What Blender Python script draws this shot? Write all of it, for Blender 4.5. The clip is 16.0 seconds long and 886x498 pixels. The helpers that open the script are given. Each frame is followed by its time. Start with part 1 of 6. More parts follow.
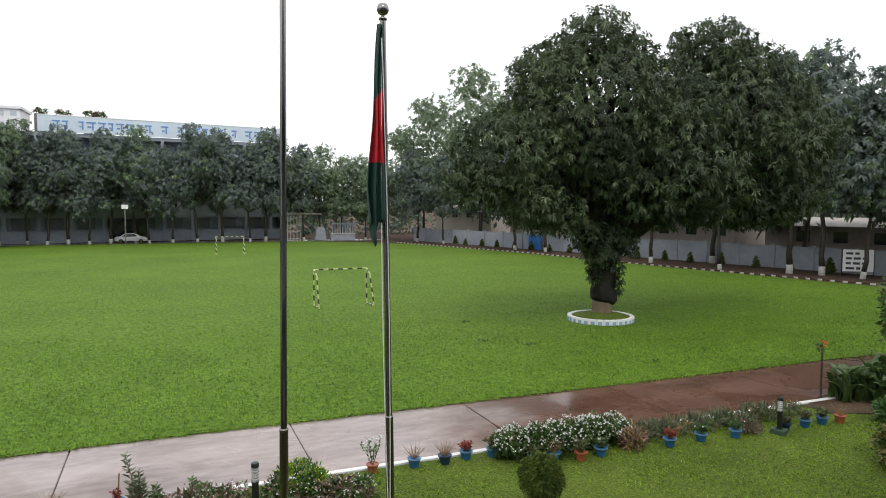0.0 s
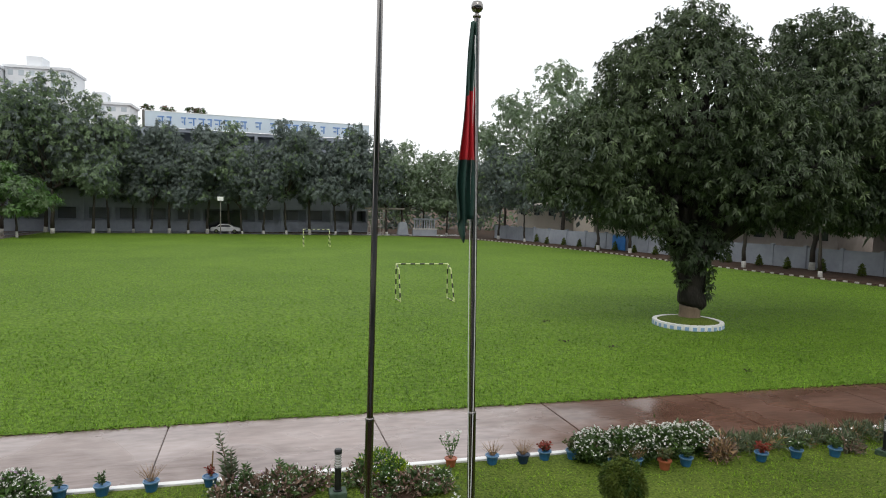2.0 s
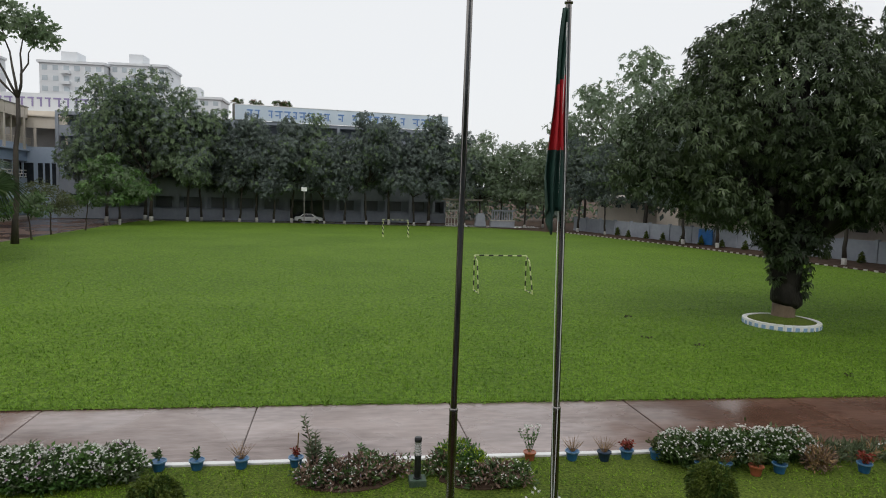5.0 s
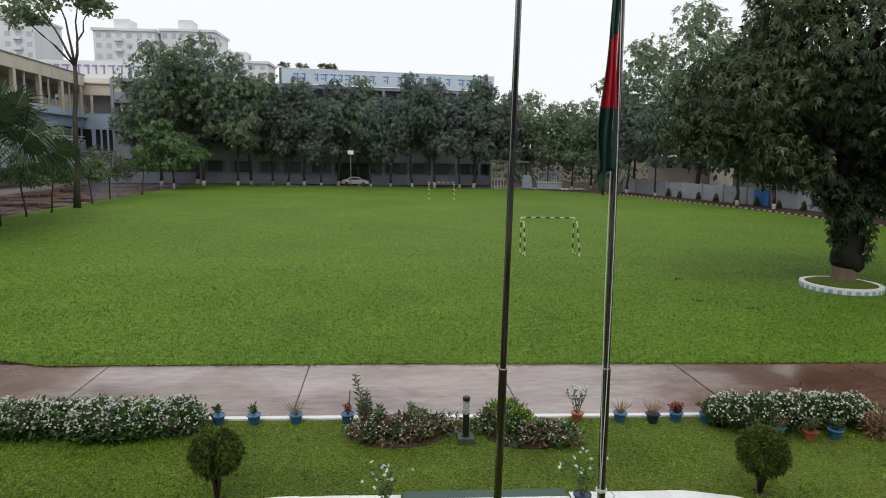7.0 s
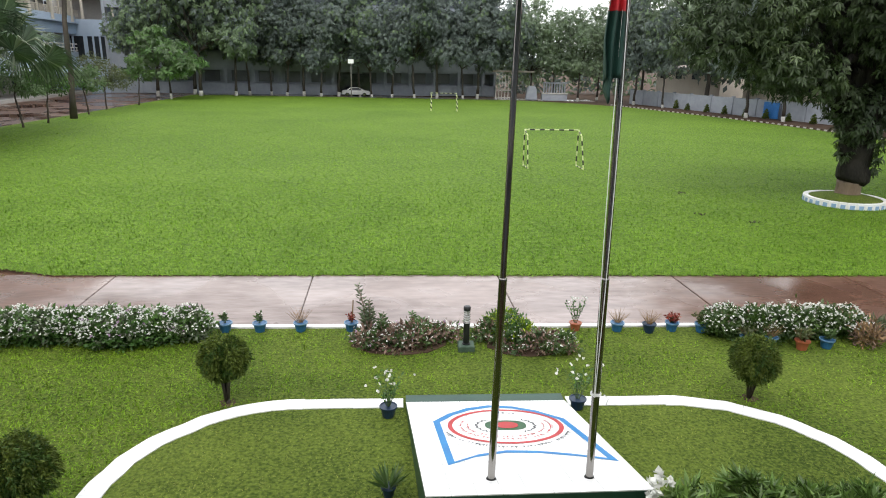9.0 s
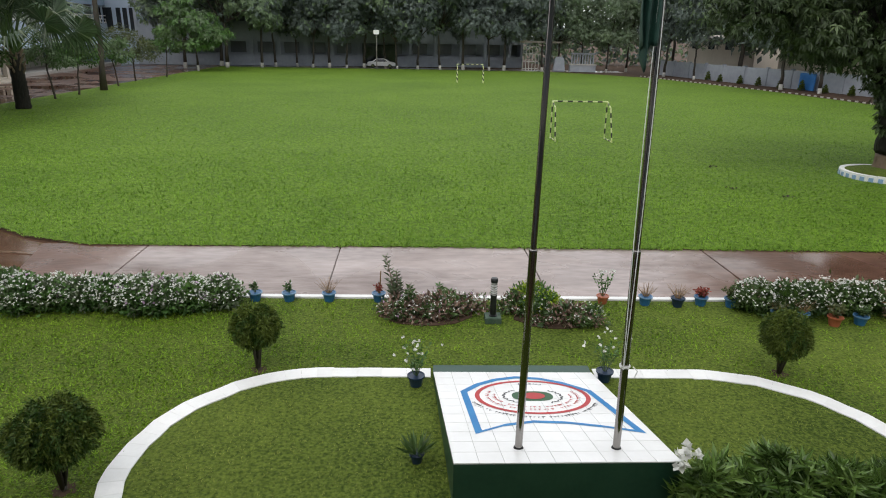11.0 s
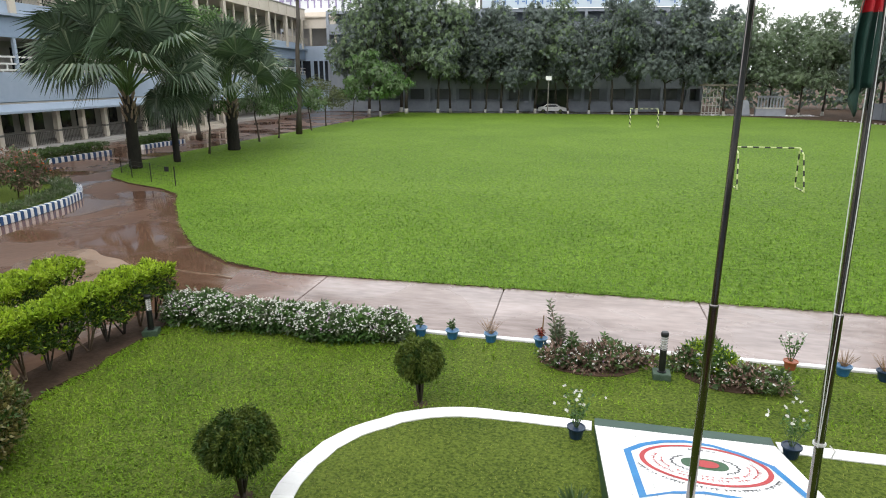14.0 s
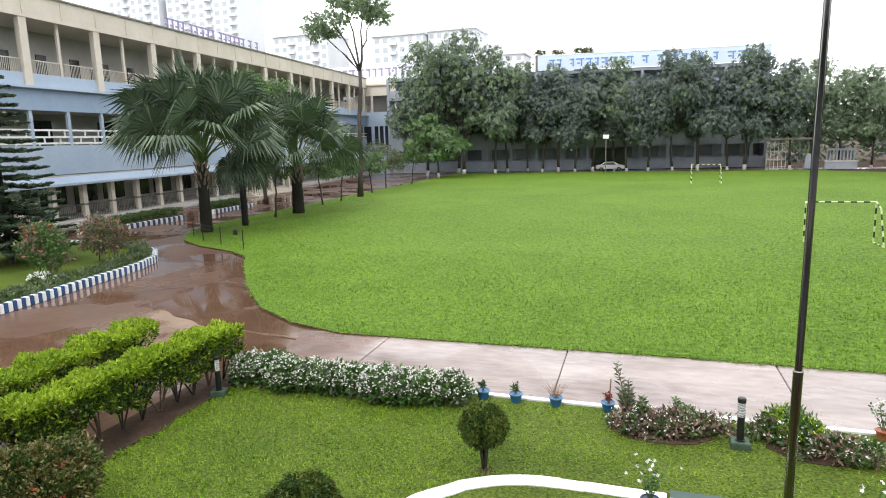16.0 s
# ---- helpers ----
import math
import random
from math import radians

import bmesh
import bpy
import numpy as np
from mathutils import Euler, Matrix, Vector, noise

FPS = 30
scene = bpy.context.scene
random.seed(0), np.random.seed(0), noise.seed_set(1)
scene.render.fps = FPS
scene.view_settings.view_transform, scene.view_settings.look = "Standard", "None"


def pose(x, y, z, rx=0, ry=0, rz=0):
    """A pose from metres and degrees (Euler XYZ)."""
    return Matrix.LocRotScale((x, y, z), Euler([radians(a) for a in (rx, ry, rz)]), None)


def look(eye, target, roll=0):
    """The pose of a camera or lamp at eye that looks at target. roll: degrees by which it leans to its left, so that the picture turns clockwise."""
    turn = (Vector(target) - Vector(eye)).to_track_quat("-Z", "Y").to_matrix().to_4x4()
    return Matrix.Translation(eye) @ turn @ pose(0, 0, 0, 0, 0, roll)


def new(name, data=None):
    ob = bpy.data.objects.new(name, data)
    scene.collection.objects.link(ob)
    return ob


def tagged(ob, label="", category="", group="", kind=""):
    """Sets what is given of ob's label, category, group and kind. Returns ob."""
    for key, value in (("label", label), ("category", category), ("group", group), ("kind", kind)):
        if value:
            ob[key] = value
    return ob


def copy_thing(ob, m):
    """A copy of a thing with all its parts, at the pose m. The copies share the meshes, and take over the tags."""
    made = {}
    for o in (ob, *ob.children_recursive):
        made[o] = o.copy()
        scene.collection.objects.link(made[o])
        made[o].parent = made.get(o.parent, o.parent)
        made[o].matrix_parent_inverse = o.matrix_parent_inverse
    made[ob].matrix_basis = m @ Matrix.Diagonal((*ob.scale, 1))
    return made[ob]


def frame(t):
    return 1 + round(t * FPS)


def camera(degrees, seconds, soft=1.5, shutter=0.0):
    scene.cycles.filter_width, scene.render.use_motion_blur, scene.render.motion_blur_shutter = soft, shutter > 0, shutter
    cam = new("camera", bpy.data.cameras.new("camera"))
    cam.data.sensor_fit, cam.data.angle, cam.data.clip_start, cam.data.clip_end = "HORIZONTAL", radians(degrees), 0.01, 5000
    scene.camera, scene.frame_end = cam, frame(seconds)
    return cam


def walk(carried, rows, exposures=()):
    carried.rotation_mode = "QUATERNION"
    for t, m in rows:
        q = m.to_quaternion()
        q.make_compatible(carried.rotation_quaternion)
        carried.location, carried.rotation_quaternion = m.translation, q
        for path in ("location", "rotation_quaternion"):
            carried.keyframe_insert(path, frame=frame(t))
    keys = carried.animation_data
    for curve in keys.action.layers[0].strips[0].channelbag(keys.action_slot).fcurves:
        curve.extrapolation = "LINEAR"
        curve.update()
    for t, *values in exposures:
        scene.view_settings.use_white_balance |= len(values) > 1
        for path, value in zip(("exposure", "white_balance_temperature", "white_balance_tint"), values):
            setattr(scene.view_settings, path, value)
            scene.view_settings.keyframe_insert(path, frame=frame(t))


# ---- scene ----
cam = camera(69.0, 16.0, soft=1.0)
EXPOSURES = [(0, 0.3), (1, 0.2), (2, 0.15), (3.5, -0.2), (4, -0.25), (6.5, -0.28), (7, -0.12), (7.5, 0.5), (8, 0.8), (8.5, 0.92), (9, 0.72), (11.5, 0.15), (12.5, 0.07), (13.5, 0.34), (14, 0.66), (14.5, 0.73), (16, 0.98)]
PATH = [
    (0, (-0.354, -0.18, 5.542), (0.38, 1.675, 5.411), 0.2),
    (0.5, (-0.381, -0.154, 5.542), (0.276, 1.731, 5.414), 0.2),
    (1, (-0.401, -0.159, 5.544), (0.217, 1.738, 5.41), 0.9),
    (1.5, (-0.424, -0.15, 5.538), (0.151, 1.761, 5.405), 1.3),
    (2, (-0.44, -0.172, 5.544), (0.059, 1.76, 5.4), 1.3),
    (2.5, (-0.451, -0.137, 5.537), (0.006, 1.804, 5.382), 1.3),
    (3, (-0.473, -0.126, 5.536), (-0.077, 1.828, 5.38), 1.2),
    (3.5, (-0.493, -0.108, 5.54), (-0.171, 1.858, 5.367), 1.1),
    (4, (-0.504, -0.112, 5.539), (-0.19, 1.855, 5.365), 1.3),
    (6.5, (-0.573, -0.094, 5.531), (-0.424, 1.889, 5.315), 1.4),
    (7, (-0.576, -0.109, 5.523), (-0.449, 1.865, 5.228), 1.0),
    (7.5, (-0.571, -0.08, 5.5), (-0.452, 1.883, 5.139), 0.9),
    (8, (-0.566, -0.076, 5.488), (-0.451, 1.879, 5.082), 0.9),
    (8.5, (-0.569, -0.116, 5.492), (-0.438, 1.82, 5.008), 1.1),
    (9, (-0.559, -0.104, 5.485), (-0.438, 1.813, 4.929), 1.2),
    (11.3, (-0.634, -0.118, 5.455), (-0.624, 1.778, 4.818), 0.9),
    (11.5, (-0.623, -0.115, 5.469), (-0.668, 1.781, 4.834), 0.5),
    (12, (-0.64, -0.098, 5.448), (-0.78, 1.789, 4.801), 0.1),
    (12.5, (-0.667, -0.084, 5.439), (-0.897, 1.797, 4.801), -0.4),
    (13, (-0.671, -0.09, 5.458), (-1.018, 1.791, 4.873), -1.2),
    (13.5, (-0.695, -0.109, 5.468), (-1.111, 1.769, 4.918), -0.8),
    (14, (-0.715, -0.117, 5.461), (-1.166, 1.763, 4.947), -0.1),
    (14.5, (-0.719, -0.107, 5.479), (-1.188, 1.777, 4.998), -0.4),
    (15, (-0.74, -0.111, 5.494), (-1.238, 1.775, 5.052), -0.5),
    (15.5, (-0.772, -0.113, 5.499), (-1.316, 1.776, 5.129), -0.8),
    (16, (-0.797, -0.137, 5.512), (-1.428, 1.731, 5.179), -1.6),
]
walk(cam, [(t, look(eye, target, roll)) for t, eye, target, roll in PATH], EXPOSURES)

# ---- world, sun, exposure ----
world = bpy.data.worlds.new("overcast")
scene.world = world
world.use_nodes = True
wn, wl = world.node_tree.nodes, world.node_tree.links
wn.clear()
sky = wn.new("ShaderNodeTexSky")
sky.sky_type = "NISHITA"
sky.sun_disc = False
sky.sun_elevation, sky.sun_rotation = radians(55), radians(200)
sky.dust_density, sky.air_density = 4.0, 1.0
sky_gain = wn.new("ShaderNodeVectorMath")
sky_gain.operation = "SCALE"
sky_gain.inputs["Scale"].default_value = 0.10
wl.new(sky.outputs[0], sky_gain.inputs[0])
cloud_mix = wn.new("ShaderNodeMix")
cloud_mix.data_type = "RGBA"
cloud_mix.inputs["Factor"].default_value = 0.9
cloud_mix.inputs["B"].default_value = (1.12, 1.14, 1.16, 1)
wl.new(sky_gain.outputs[0], cloud_mix.inputs["A"])
wbg = wn.new("ShaderNodeBackground")
wl.new(cloud_mix.outputs["Result"], wbg.inputs["Color"])
wout = wn.new("ShaderNodeOutputWorld")
wl.new(wbg.outputs[0], wout.inputs["Surface"])

sun_data = bpy.data.lights.new("sun", "SUN")
sun_data.energy, sun_data.angle, sun_data.color = 0.7, radians(25), (1.0, 0.97, 0.93)
sun = new("sun", sun_data)
sun.matrix_world = look((0, 0, 60), (10, 45, 0))

# ---- materials ----
def mat(name, c1, c2, scale=4.0, rough=0.6, bump=0.2, bump_scale=None, metal=0.0, spec=0.5, island=0.0, obj=0.0, fine=None,
        translucent=0.0, rough2=None, dist=0.02, stretch=(1, 1, 1), weights=None):
    """Two colours mixed by noise at two scales, with bump; island and obj: how much pieces differ."""
    m = bpy.data.materials.new(name)
    m.use_nodes = True
    n, l = m.node_tree.nodes, m.node_tree.links
    b = n["Principled BSDF"]
    tc = n.new("ShaderNodeTexCoord")
    mp = n.new("ShaderNodeMapping")
    mp.inputs["Scale"].default_value = stretch
    l.new(tc.outputs["Object"], mp.inputs["Vector"])
    big = n.new("ShaderNodeTexNoise")
    big.inputs["Scale"].default_value, big.inputs["Detail"].default_value = scale, 5
    small = n.new("ShaderNodeTexNoise")
    small.inputs["Scale"].default_value, small.inputs["Detail"].default_value = fine or scale * 9, 4
    l.new(mp.outputs[0], big.inputs["Vector"])
    l.new(mp.outputs[0], small.inputs["Vector"])
    add = n.new("ShaderNodeMath")
    add.operation = "MULTIPLY_ADD"
    add.inputs[1].default_value = 0.45
    l.new(small.outputs["Fac"], add.inputs[0])
    if weights:
        less = n.new("ShaderNodeMath")
        less.operation = "MULTIPLY"
        less.inputs[1].default_value = weights[0]
        l.new(big.outputs["Fac"], less.inputs[0])
        l.new(less.outputs[0], add.inputs[2])
        add.inputs[1].default_value = weights[1]
    else:
        l.new(big.outputs["Fac"], add.inputs[2])
    rng = n.new("ShaderNodeMapRange")
    rng.inputs["From Min"].default_value, rng.inputs["From Max"].default_value = 0.5, 0.95
    if weights:
        mid = 0.5 * sum(weights)
        rng.inputs["From Min"].default_value, rng.inputs["From Max"].default_value = mid - 0.24, mid + 0.24
    l.new(add.outputs[0], rng.inputs["Value"])
    mix = n.new("ShaderNodeMix")
    mix.data_type = "RGBA"
    mix.inputs["A"].default_value, mix.inputs["B"].default_value = (*c1, 1), (*c2, 1)
    l.new(rng.outputs[0], mix.inputs["Factor"])
    col = mix.outputs["Result"]
    for amount, node, sock in ((island, "ShaderNodeNewGeometry", "Random Per Island"), (obj, "ShaderNodeObjectInfo", "Random")):
        if amount:
            g = n.new(node)
            r = n.new("ShaderNodeMapRange")
            r.inputs["To Min"].default_value, r.inputs["To Max"].default_value = 1 - amount, 1 + amount
            l.new(g.outputs[sock], r.inputs["Value"])
            hs = n.new("ShaderNodeHueSaturation")
            l.new(r.outputs[0], hs.inputs["Value"])
            l.new(col, hs.inputs["Color"])
            col = hs.outputs[0]
    l.new(col, b.inputs["Base Color"])
    b.inputs["Roughness"].default_value, b.inputs["Metallic"].default_value = rough, metal
    b.inputs["Specular IOR Level"].default_value = spec
    if rough2 is not None:
        rr = n.new("ShaderNodeMapRange")
        rr.inputs["From Min"].default_value, rr.inputs["From Max"].default_value = 0.4, 0.65
        rr.inputs["To Min"].default_value, rr.inputs["To Max"].default_value = rough, rough2
        l.new(big.outputs["Fac"], rr.inputs["Value"])
        l.new(rr.outputs[0], b.inputs["Roughness"])
    if bump:
        bp = n.new("ShaderNodeBump")
        bp.inputs["Strength"].default_value, bp.inputs["Distance"].default_value = bump, dist
        bs = small
        if bump_scale:
            bs = n.new("ShaderNodeTexNoise")
            bs.inputs["Scale"].default_value, bs.inputs["Detail"].default_value = bump_scale, 3
            l.new(mp.outputs[0], bs.inputs["Vector"])
        l.new(bs.outputs["Fac"], bp.inputs["Height"])
        l.new(bp.outputs[0], b.inputs["Normal"])
    if translucent:
        tr = n.new("ShaderNodeBsdfTranslucent")
        l.new(col, tr.inputs["Color"])
        ms = n.new("ShaderNodeMixShader")
        ms.inputs[0].default_value = translucent
        l.new(b.outputs[0], ms.inputs[1])
        l.new(tr.outputs[0], ms.inputs[2])
        l.new(ms.outputs[0], n["Material Output"].inputs["Surface"])
    return m


GRASS = mat("lawn_grass", (0.047, 0.100, 0.010), (0.160, 0.258, 0.028), 0.12, 0.75, 1.0, 8.0, fine=6.0, dist=0.06, spec=0.15, weights=(0.35, 1.3))
GRASS2 = mat("clipped_grass", (0.034, 0.060, 0.008), (0.15, 0.20, 0.032), 0.45, 0.8, 1.0, 22.0, fine=20.0, dist=0.05, spec=0.12, weights=(0.5, 1.2))
BLADE3 = mat("carpet_grass_blade", (0.105, 0.20, 0.014), (0.20, 0.315, 0.026), 0.45, 0.5, 0, island=0.45, translucent=0.25, spec=0.12)
BLADE = mat("grass_blade", (0.120, 0.232, 0.020), (0.212, 0.362, 0.040), 0.35, 0.5, 0, island=0.36, translucent=0.27, spec=0.2)
BLADE2 = mat("grass_blade_olive", (0.135, 0.165, 0.026), (0.235, 0.265, 0.055), 0.5, 0.5, 0, island=0.5, translucent=0.25, spec=0.25)
TANSLAB = mat("wet_tan_concrete", (0.13, 0.08, 0.052), (0.30, 0.21, 0.15), 0.35, 0.14, 0.25, 5.0, fine=3.0, rough2=0.4, dist=0.02)
MUD = mat("wet_red_brown_ground", (0.075, 0.038, 0.024), (0.17, 0.098, 0.066), 0.16, 0.09, 0.22, 5.0, fine=1.8, rough2=0.35, dist=0.02)
CONCRETE = mat("wet_concrete", (0.175, 0.132, 0.120), (0.40, 0.328, 0.308), 0.35, 0.06, 0.5, 5.0, fine=3.2, rough2=0.42, obj=0.08, dist=0.018, stretch=(0.6, 1.8, 1), weights=(0.9, 0.6))
# brown mud washed over both ends of the concrete path
pn, pl = CONCRETE.node_tree.nodes, CONCRETE.node_tree.links
p_base = pn["Principled BSDF"]
p_col = p_base.inputs["Base Color"].links[0].from_socket
p_tc = pn.new("ShaderNodeTexCoord")
p_sep = pn.new("ShaderNodeSeparateXYZ")
pl.new(p_tc.outputs["Object"], p_sep.inputs[0])
p_noise = pn.new("ShaderNodeTexNoise")
p_noise.inputs["Scale"].default_value, p_noise.inputs["Detail"].default_value = 0.55, 6
pl.new(p_tc.outputs["Object"], p_noise.inputs["Vector"])
p_off = pn.new("ShaderNodeMath")
p_off.operation = "MULTIPLY_ADD"
p_off.inputs[1].default_value = 9.0
pl.new(p_noise.outputs["Fac"], p_off.inputs[0])
pl.new(p_sep.outputs["X"], p_off.inputs[2])
p_right = pn.new("ShaderNodeMapRange")
p_right.interpolation_type = "SMOOTHSTEP"
p_right.inputs["From Min"].default_value, p_right.inputs["From Max"].default_value = 8.6, 13.0
pl.new(p_off.outputs[0], p_right.inputs["Value"])
p_left = pn.new("ShaderNodeMapRange")
p_left.interpolation_type = "SMOOTHSTEP"
p_left.inputs["From Min"].default_value, p_left.inputs["From Max"].default_value = -1.2, -5.0
pl.new(p_off.outputs[0], p_left.inputs["Value"])
p_max = pn.new("ShaderNodeMath")
p_max.operation = "MAXIMUM"
pl.new(p_right.outputs[0], p_max.inputs[0])
pl.new(p_left.outputs[0], p_max.inputs[1])
p_mud = pn.new("ShaderNodeMix")
p_mud.data_type, p_mud.blend_type = "RGBA", "MULTIPLY"
p_mud.inputs["B"].default_value = (0.44, 0.29, 0.22, 1)
pl.new(p_max.outputs[0], p_mud.inputs["Factor"])
pl.new(p_col, p_mud.inputs["A"])
pl.new(p_mud.outputs["Result"], p_base.inputs["Base Color"])
SOIL = mat("damp_soil", (0.045, 0.03, 0.02), (0.11, 0.07, 0.05), 1.2, 0.85, 0.6, 12, spec=0.15)
WHITE = mat("white_paint", (0.77, 0.77, 0.755), (0.87, 0.87, 0.86), 1.8, 0.35, 0.08, 18, obj=0.04)
TILE = mat("white_glazed_tile", (0.83, 0.83, 0.82), (0.89, 0.89, 0.89), 1.2, 0.16, 0.03, 12, obj=0.03)
GROUT = mat("grey_grout", (0.5, 0.5, 0.49), (0.6, 0.6, 0.58), 5, 0.8, 0.1)
BLUE = mat("blue_paint", (0.006, 0.17, 0.46), (0.012, 0.23, 0.53), 3, 0.35, 0.05)
RED = mat("red_paint", (0.42, 0.018, 0.022), (0.52, 0.03, 0.035), 3, 0.35, 0.05)
GREENP = mat("green_paint", (0.012, 0.075, 0.024), (0.02, 0.11, 0.035), 3, 0.35, 0.05)
INK = mat("dark_ink_paint", (0.03, 0.03, 0.04), (0.06, 0.06, 0.07), 3, 0.4, 0)
PLINTH = mat("dark_green_paint", (0.012, 0.05, 0.035), (0.025, 0.075, 0.05), 2, 0.35, 0.1)
STEEL = mat("stainless_steel", (0.24, 0.225, 0.21), (0.31, 0.295, 0.28), 6, 0.14, 0.02, metal=1.0, stretch=(1, 1, 0.1))
FLAGG = mat("bottle_green_wet_cloth", (0.006, 0.035, 0.026), (0.012, 0.055, 0.04), 6, 0.65, 0.2, 30)
FLAGR = mat("red_wet_cloth", (0.42, 0.012, 0.018), (0.55, 0.02, 0.03), 6, 0.6, 0.2, 30)
BARK = mat("dark_wet_bark", (0.022, 0.018, 0.014), (0.07, 0.055, 0.042), 2.0, 0.6, 0.8, 9, stretch=(1, 1, 0.35), dist=0.06)
BARK_PALE = mat("brown_bark", (0.12, 0.085, 0.055), (0.22, 0.16, 0.11), 2.0, 0.7, 0.8, 9, stretch=(1, 1, 0.35), dist=0.05)
LIME = mat("limewash", (0.36, 0.35, 0.32), (0.58, 0.57, 0.53), 3, 0.8, 0.3)
MANGO = mat("mango_leaf", (0.030, 0.050, 0.022), (0.070, 0.102, 0.040), 0.35, 0.4, 0, spec=0.3, island=0.35, translucent=0.18, fine=2.0)
MANGOTIP = mat("young_mango_leaf", (0.065, 0.10, 0.04), (0.12, 0.165, 0.065), 0.35, 0.36, 0, spec=0.5, island=0.4, translucent=0.2, fine=2.0)
# Far foliage greyed and lightened in its base colour to stand for rain haze.
FARLEAF = mat("hazed_grey_green_leaf", (0.124, 0.160, 0.144), (0.212, 0.256, 0.228), 0.18, 0.45, 0, spec=0.4, island=0.2, translucent=0.42, fine=1.0)
FARLIGHT = mat("fresh_green_hazed_leaf", (0.14, 0.205, 0.115), (0.235, 0.315, 0.165), 0.2, 0.45, 0, spec=0.4, island=0.22, translucent=0.42, fine=1.0)
PALELEAF = mat("pale_hazed_leaf", (0.185, 0.25, 0.165), (0.29, 0.355, 0.24), 0.2, 0.45, 0, spec=0.4, island=0.22, translucent=0.42, fine=1.0)
LIGHTLEAF = mat("light_green_leaf", (0.055, 0.13, 0.03), (0.11, 0.21, 0.05), 0.5, 0.38, 0, island=0.35, translucent=0.25, fine=2.0)
OLIVE = mat("olive_leaf", (0.07, 0.09, 0.03), (0.13, 0.15, 0.06), 0.5, 0.45, 0, island=0.35, translucent=0.2)
PALM = mat("fan_palm_leaf", (0.05, 0.085, 0.05), (0.105, 0.15, 0.09), 0.8, 0.25, 0, island=0.35, translucent=0.12)
PALMDRY = mat("pale_palm_underside", (0.14, 0.18, 0.11), (0.24, 0.28, 0.18), 0.8, 0.45, 0, island=0.3, translucent=0.15)
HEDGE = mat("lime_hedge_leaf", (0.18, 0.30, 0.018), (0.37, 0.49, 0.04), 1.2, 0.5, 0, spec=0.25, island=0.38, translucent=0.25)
HEDGEDARK = mat("dark_and_shaded_leaf", (0.035, 0.075, 0.014), (0.07, 0.125, 0.024), 1.2, 0.5, 0, spec=0.2, island=0.35, translucent=0.15)
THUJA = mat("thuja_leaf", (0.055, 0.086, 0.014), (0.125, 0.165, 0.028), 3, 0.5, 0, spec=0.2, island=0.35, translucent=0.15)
BROWNLEAF = mat("bronze_leaf", (0.10, 0.115, 0.03), (0.25, 0.20, 0.07), 2, 0.35, 0, island=0.4, translucent=0.15)
BEDLEAF = mat("flower_bed_leaf", (0.045, 0.09, 0.025), (0.095, 0.155, 0.045), 2, 0.42, 0, island=0.35, translucent=0.2)
LILYLEAF = mat("lily_leaf", (0.09, 0.17, 0.036), (0.19, 0.29, 0.065), 2, 0.35, 0, island=0.45, translucent=0.2)
GREYLEAF = mat("grey_herb_leaf", (0.085, 0.115, 0.06), (0.15, 0.185, 0.10), 2, 0.5, 0, island=0.35, translucent=0.2)
PINKLEAF = mat("purple_pink_leaf", (0.15, 0.095, 0.07), (0.34, 0.23, 0.18), 2, 0.45, 0, island=0.45, translucent=0.2)
DRYLEAF = mat("dry_tan_stem", (0.22, 0.13, 0.06), (0.34, 0.22, 0.11), 4, 0.6, 0, island=0.35)
REDLEAF = mat("red_leaf", (0.2, 0.03, 0.02), (0.36, 0.07, 0.04), 4, 0.5, 0, island=0.35, translucent=0.2)
PETAL = mat("white_petal", (0.74, 0.74, 0.70), (0.84, 0.84, 0.8), 3, 0.5, 0, island=0.1, translucent=0.2)
MAUVE = mat("mauve_petal", (0.42, 0.28, 0.42), (0.55, 0.38, 0.55), 3, 0.5, 0, island=0.15)
ORANGE = mat("orange_red_flower", (0.5, 0.09, 0.03), (0.62, 0.16, 0.05), 3, 0.5, 0, island=0.2)
POTBLUE = mat("blue_plastic", (0.014, 0.085, 0.21), (0.03, 0.14, 0.30), 5, 0.35, 0.05, obj=0.15)
POTNAVY = mat("navy_plastic", (0.008, 0.022, 0.055), (0.015, 0.04, 0.085), 5, 0.35, 0.05)
POTRED = mat("terracotta_plastic", (0.30, 0.085, 0.04), (0.40, 0.12, 0.06), 5, 0.4, 0.05, obj=0.1)
RIM = mat("pale_blue_rim", (0.10, 0.21, 0.35), (0.17, 0.29, 0.43), 5, 0.35, 0)
BLACK = mat("black_plastic", (0.008, 0.009, 0.011), (0.02, 0.021, 0.023), 6, 0.3, 0.05)
LAMPGLASS = mat("frosted_lamp_glass", (0.55, 0.56, 0.56), (0.7, 0.7, 0.7), 4, 0.2, 0)
PADGREEN = mat("mossy_green_concrete", (0.03, 0.065, 0.04), (0.08, 0.12, 0.085), 6, 0.6, 0.2)
LIMEPAINT = mat("pale_yellow_green_paint", (0.50, 0.56, 0.22), (0.66, 0.70, 0.40), 6, 0.45, 0)
WALLBLUE = mat("pale_blue_wall_paint", (0.34, 0.42, 0.54), (0.42, 0.50, 0.61), 0.35, 0.6, 0.08, 6, fine=2.5)
WALLBAND = mat("mid_blue_wall_paint", (0.24, 0.33, 0.46), (0.31, 0.40, 0.53), 0.35, 0.6, 0.08, 6, fine=2.5)
CREAM = mat("cream_wall_paint", (0.56, 0.50, 0.42), (0.66, 0.60, 0.52), 0.4, 0.65, 0.08, 6, fine=3)
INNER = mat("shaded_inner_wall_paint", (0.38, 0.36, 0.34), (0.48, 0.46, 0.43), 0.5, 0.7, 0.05)
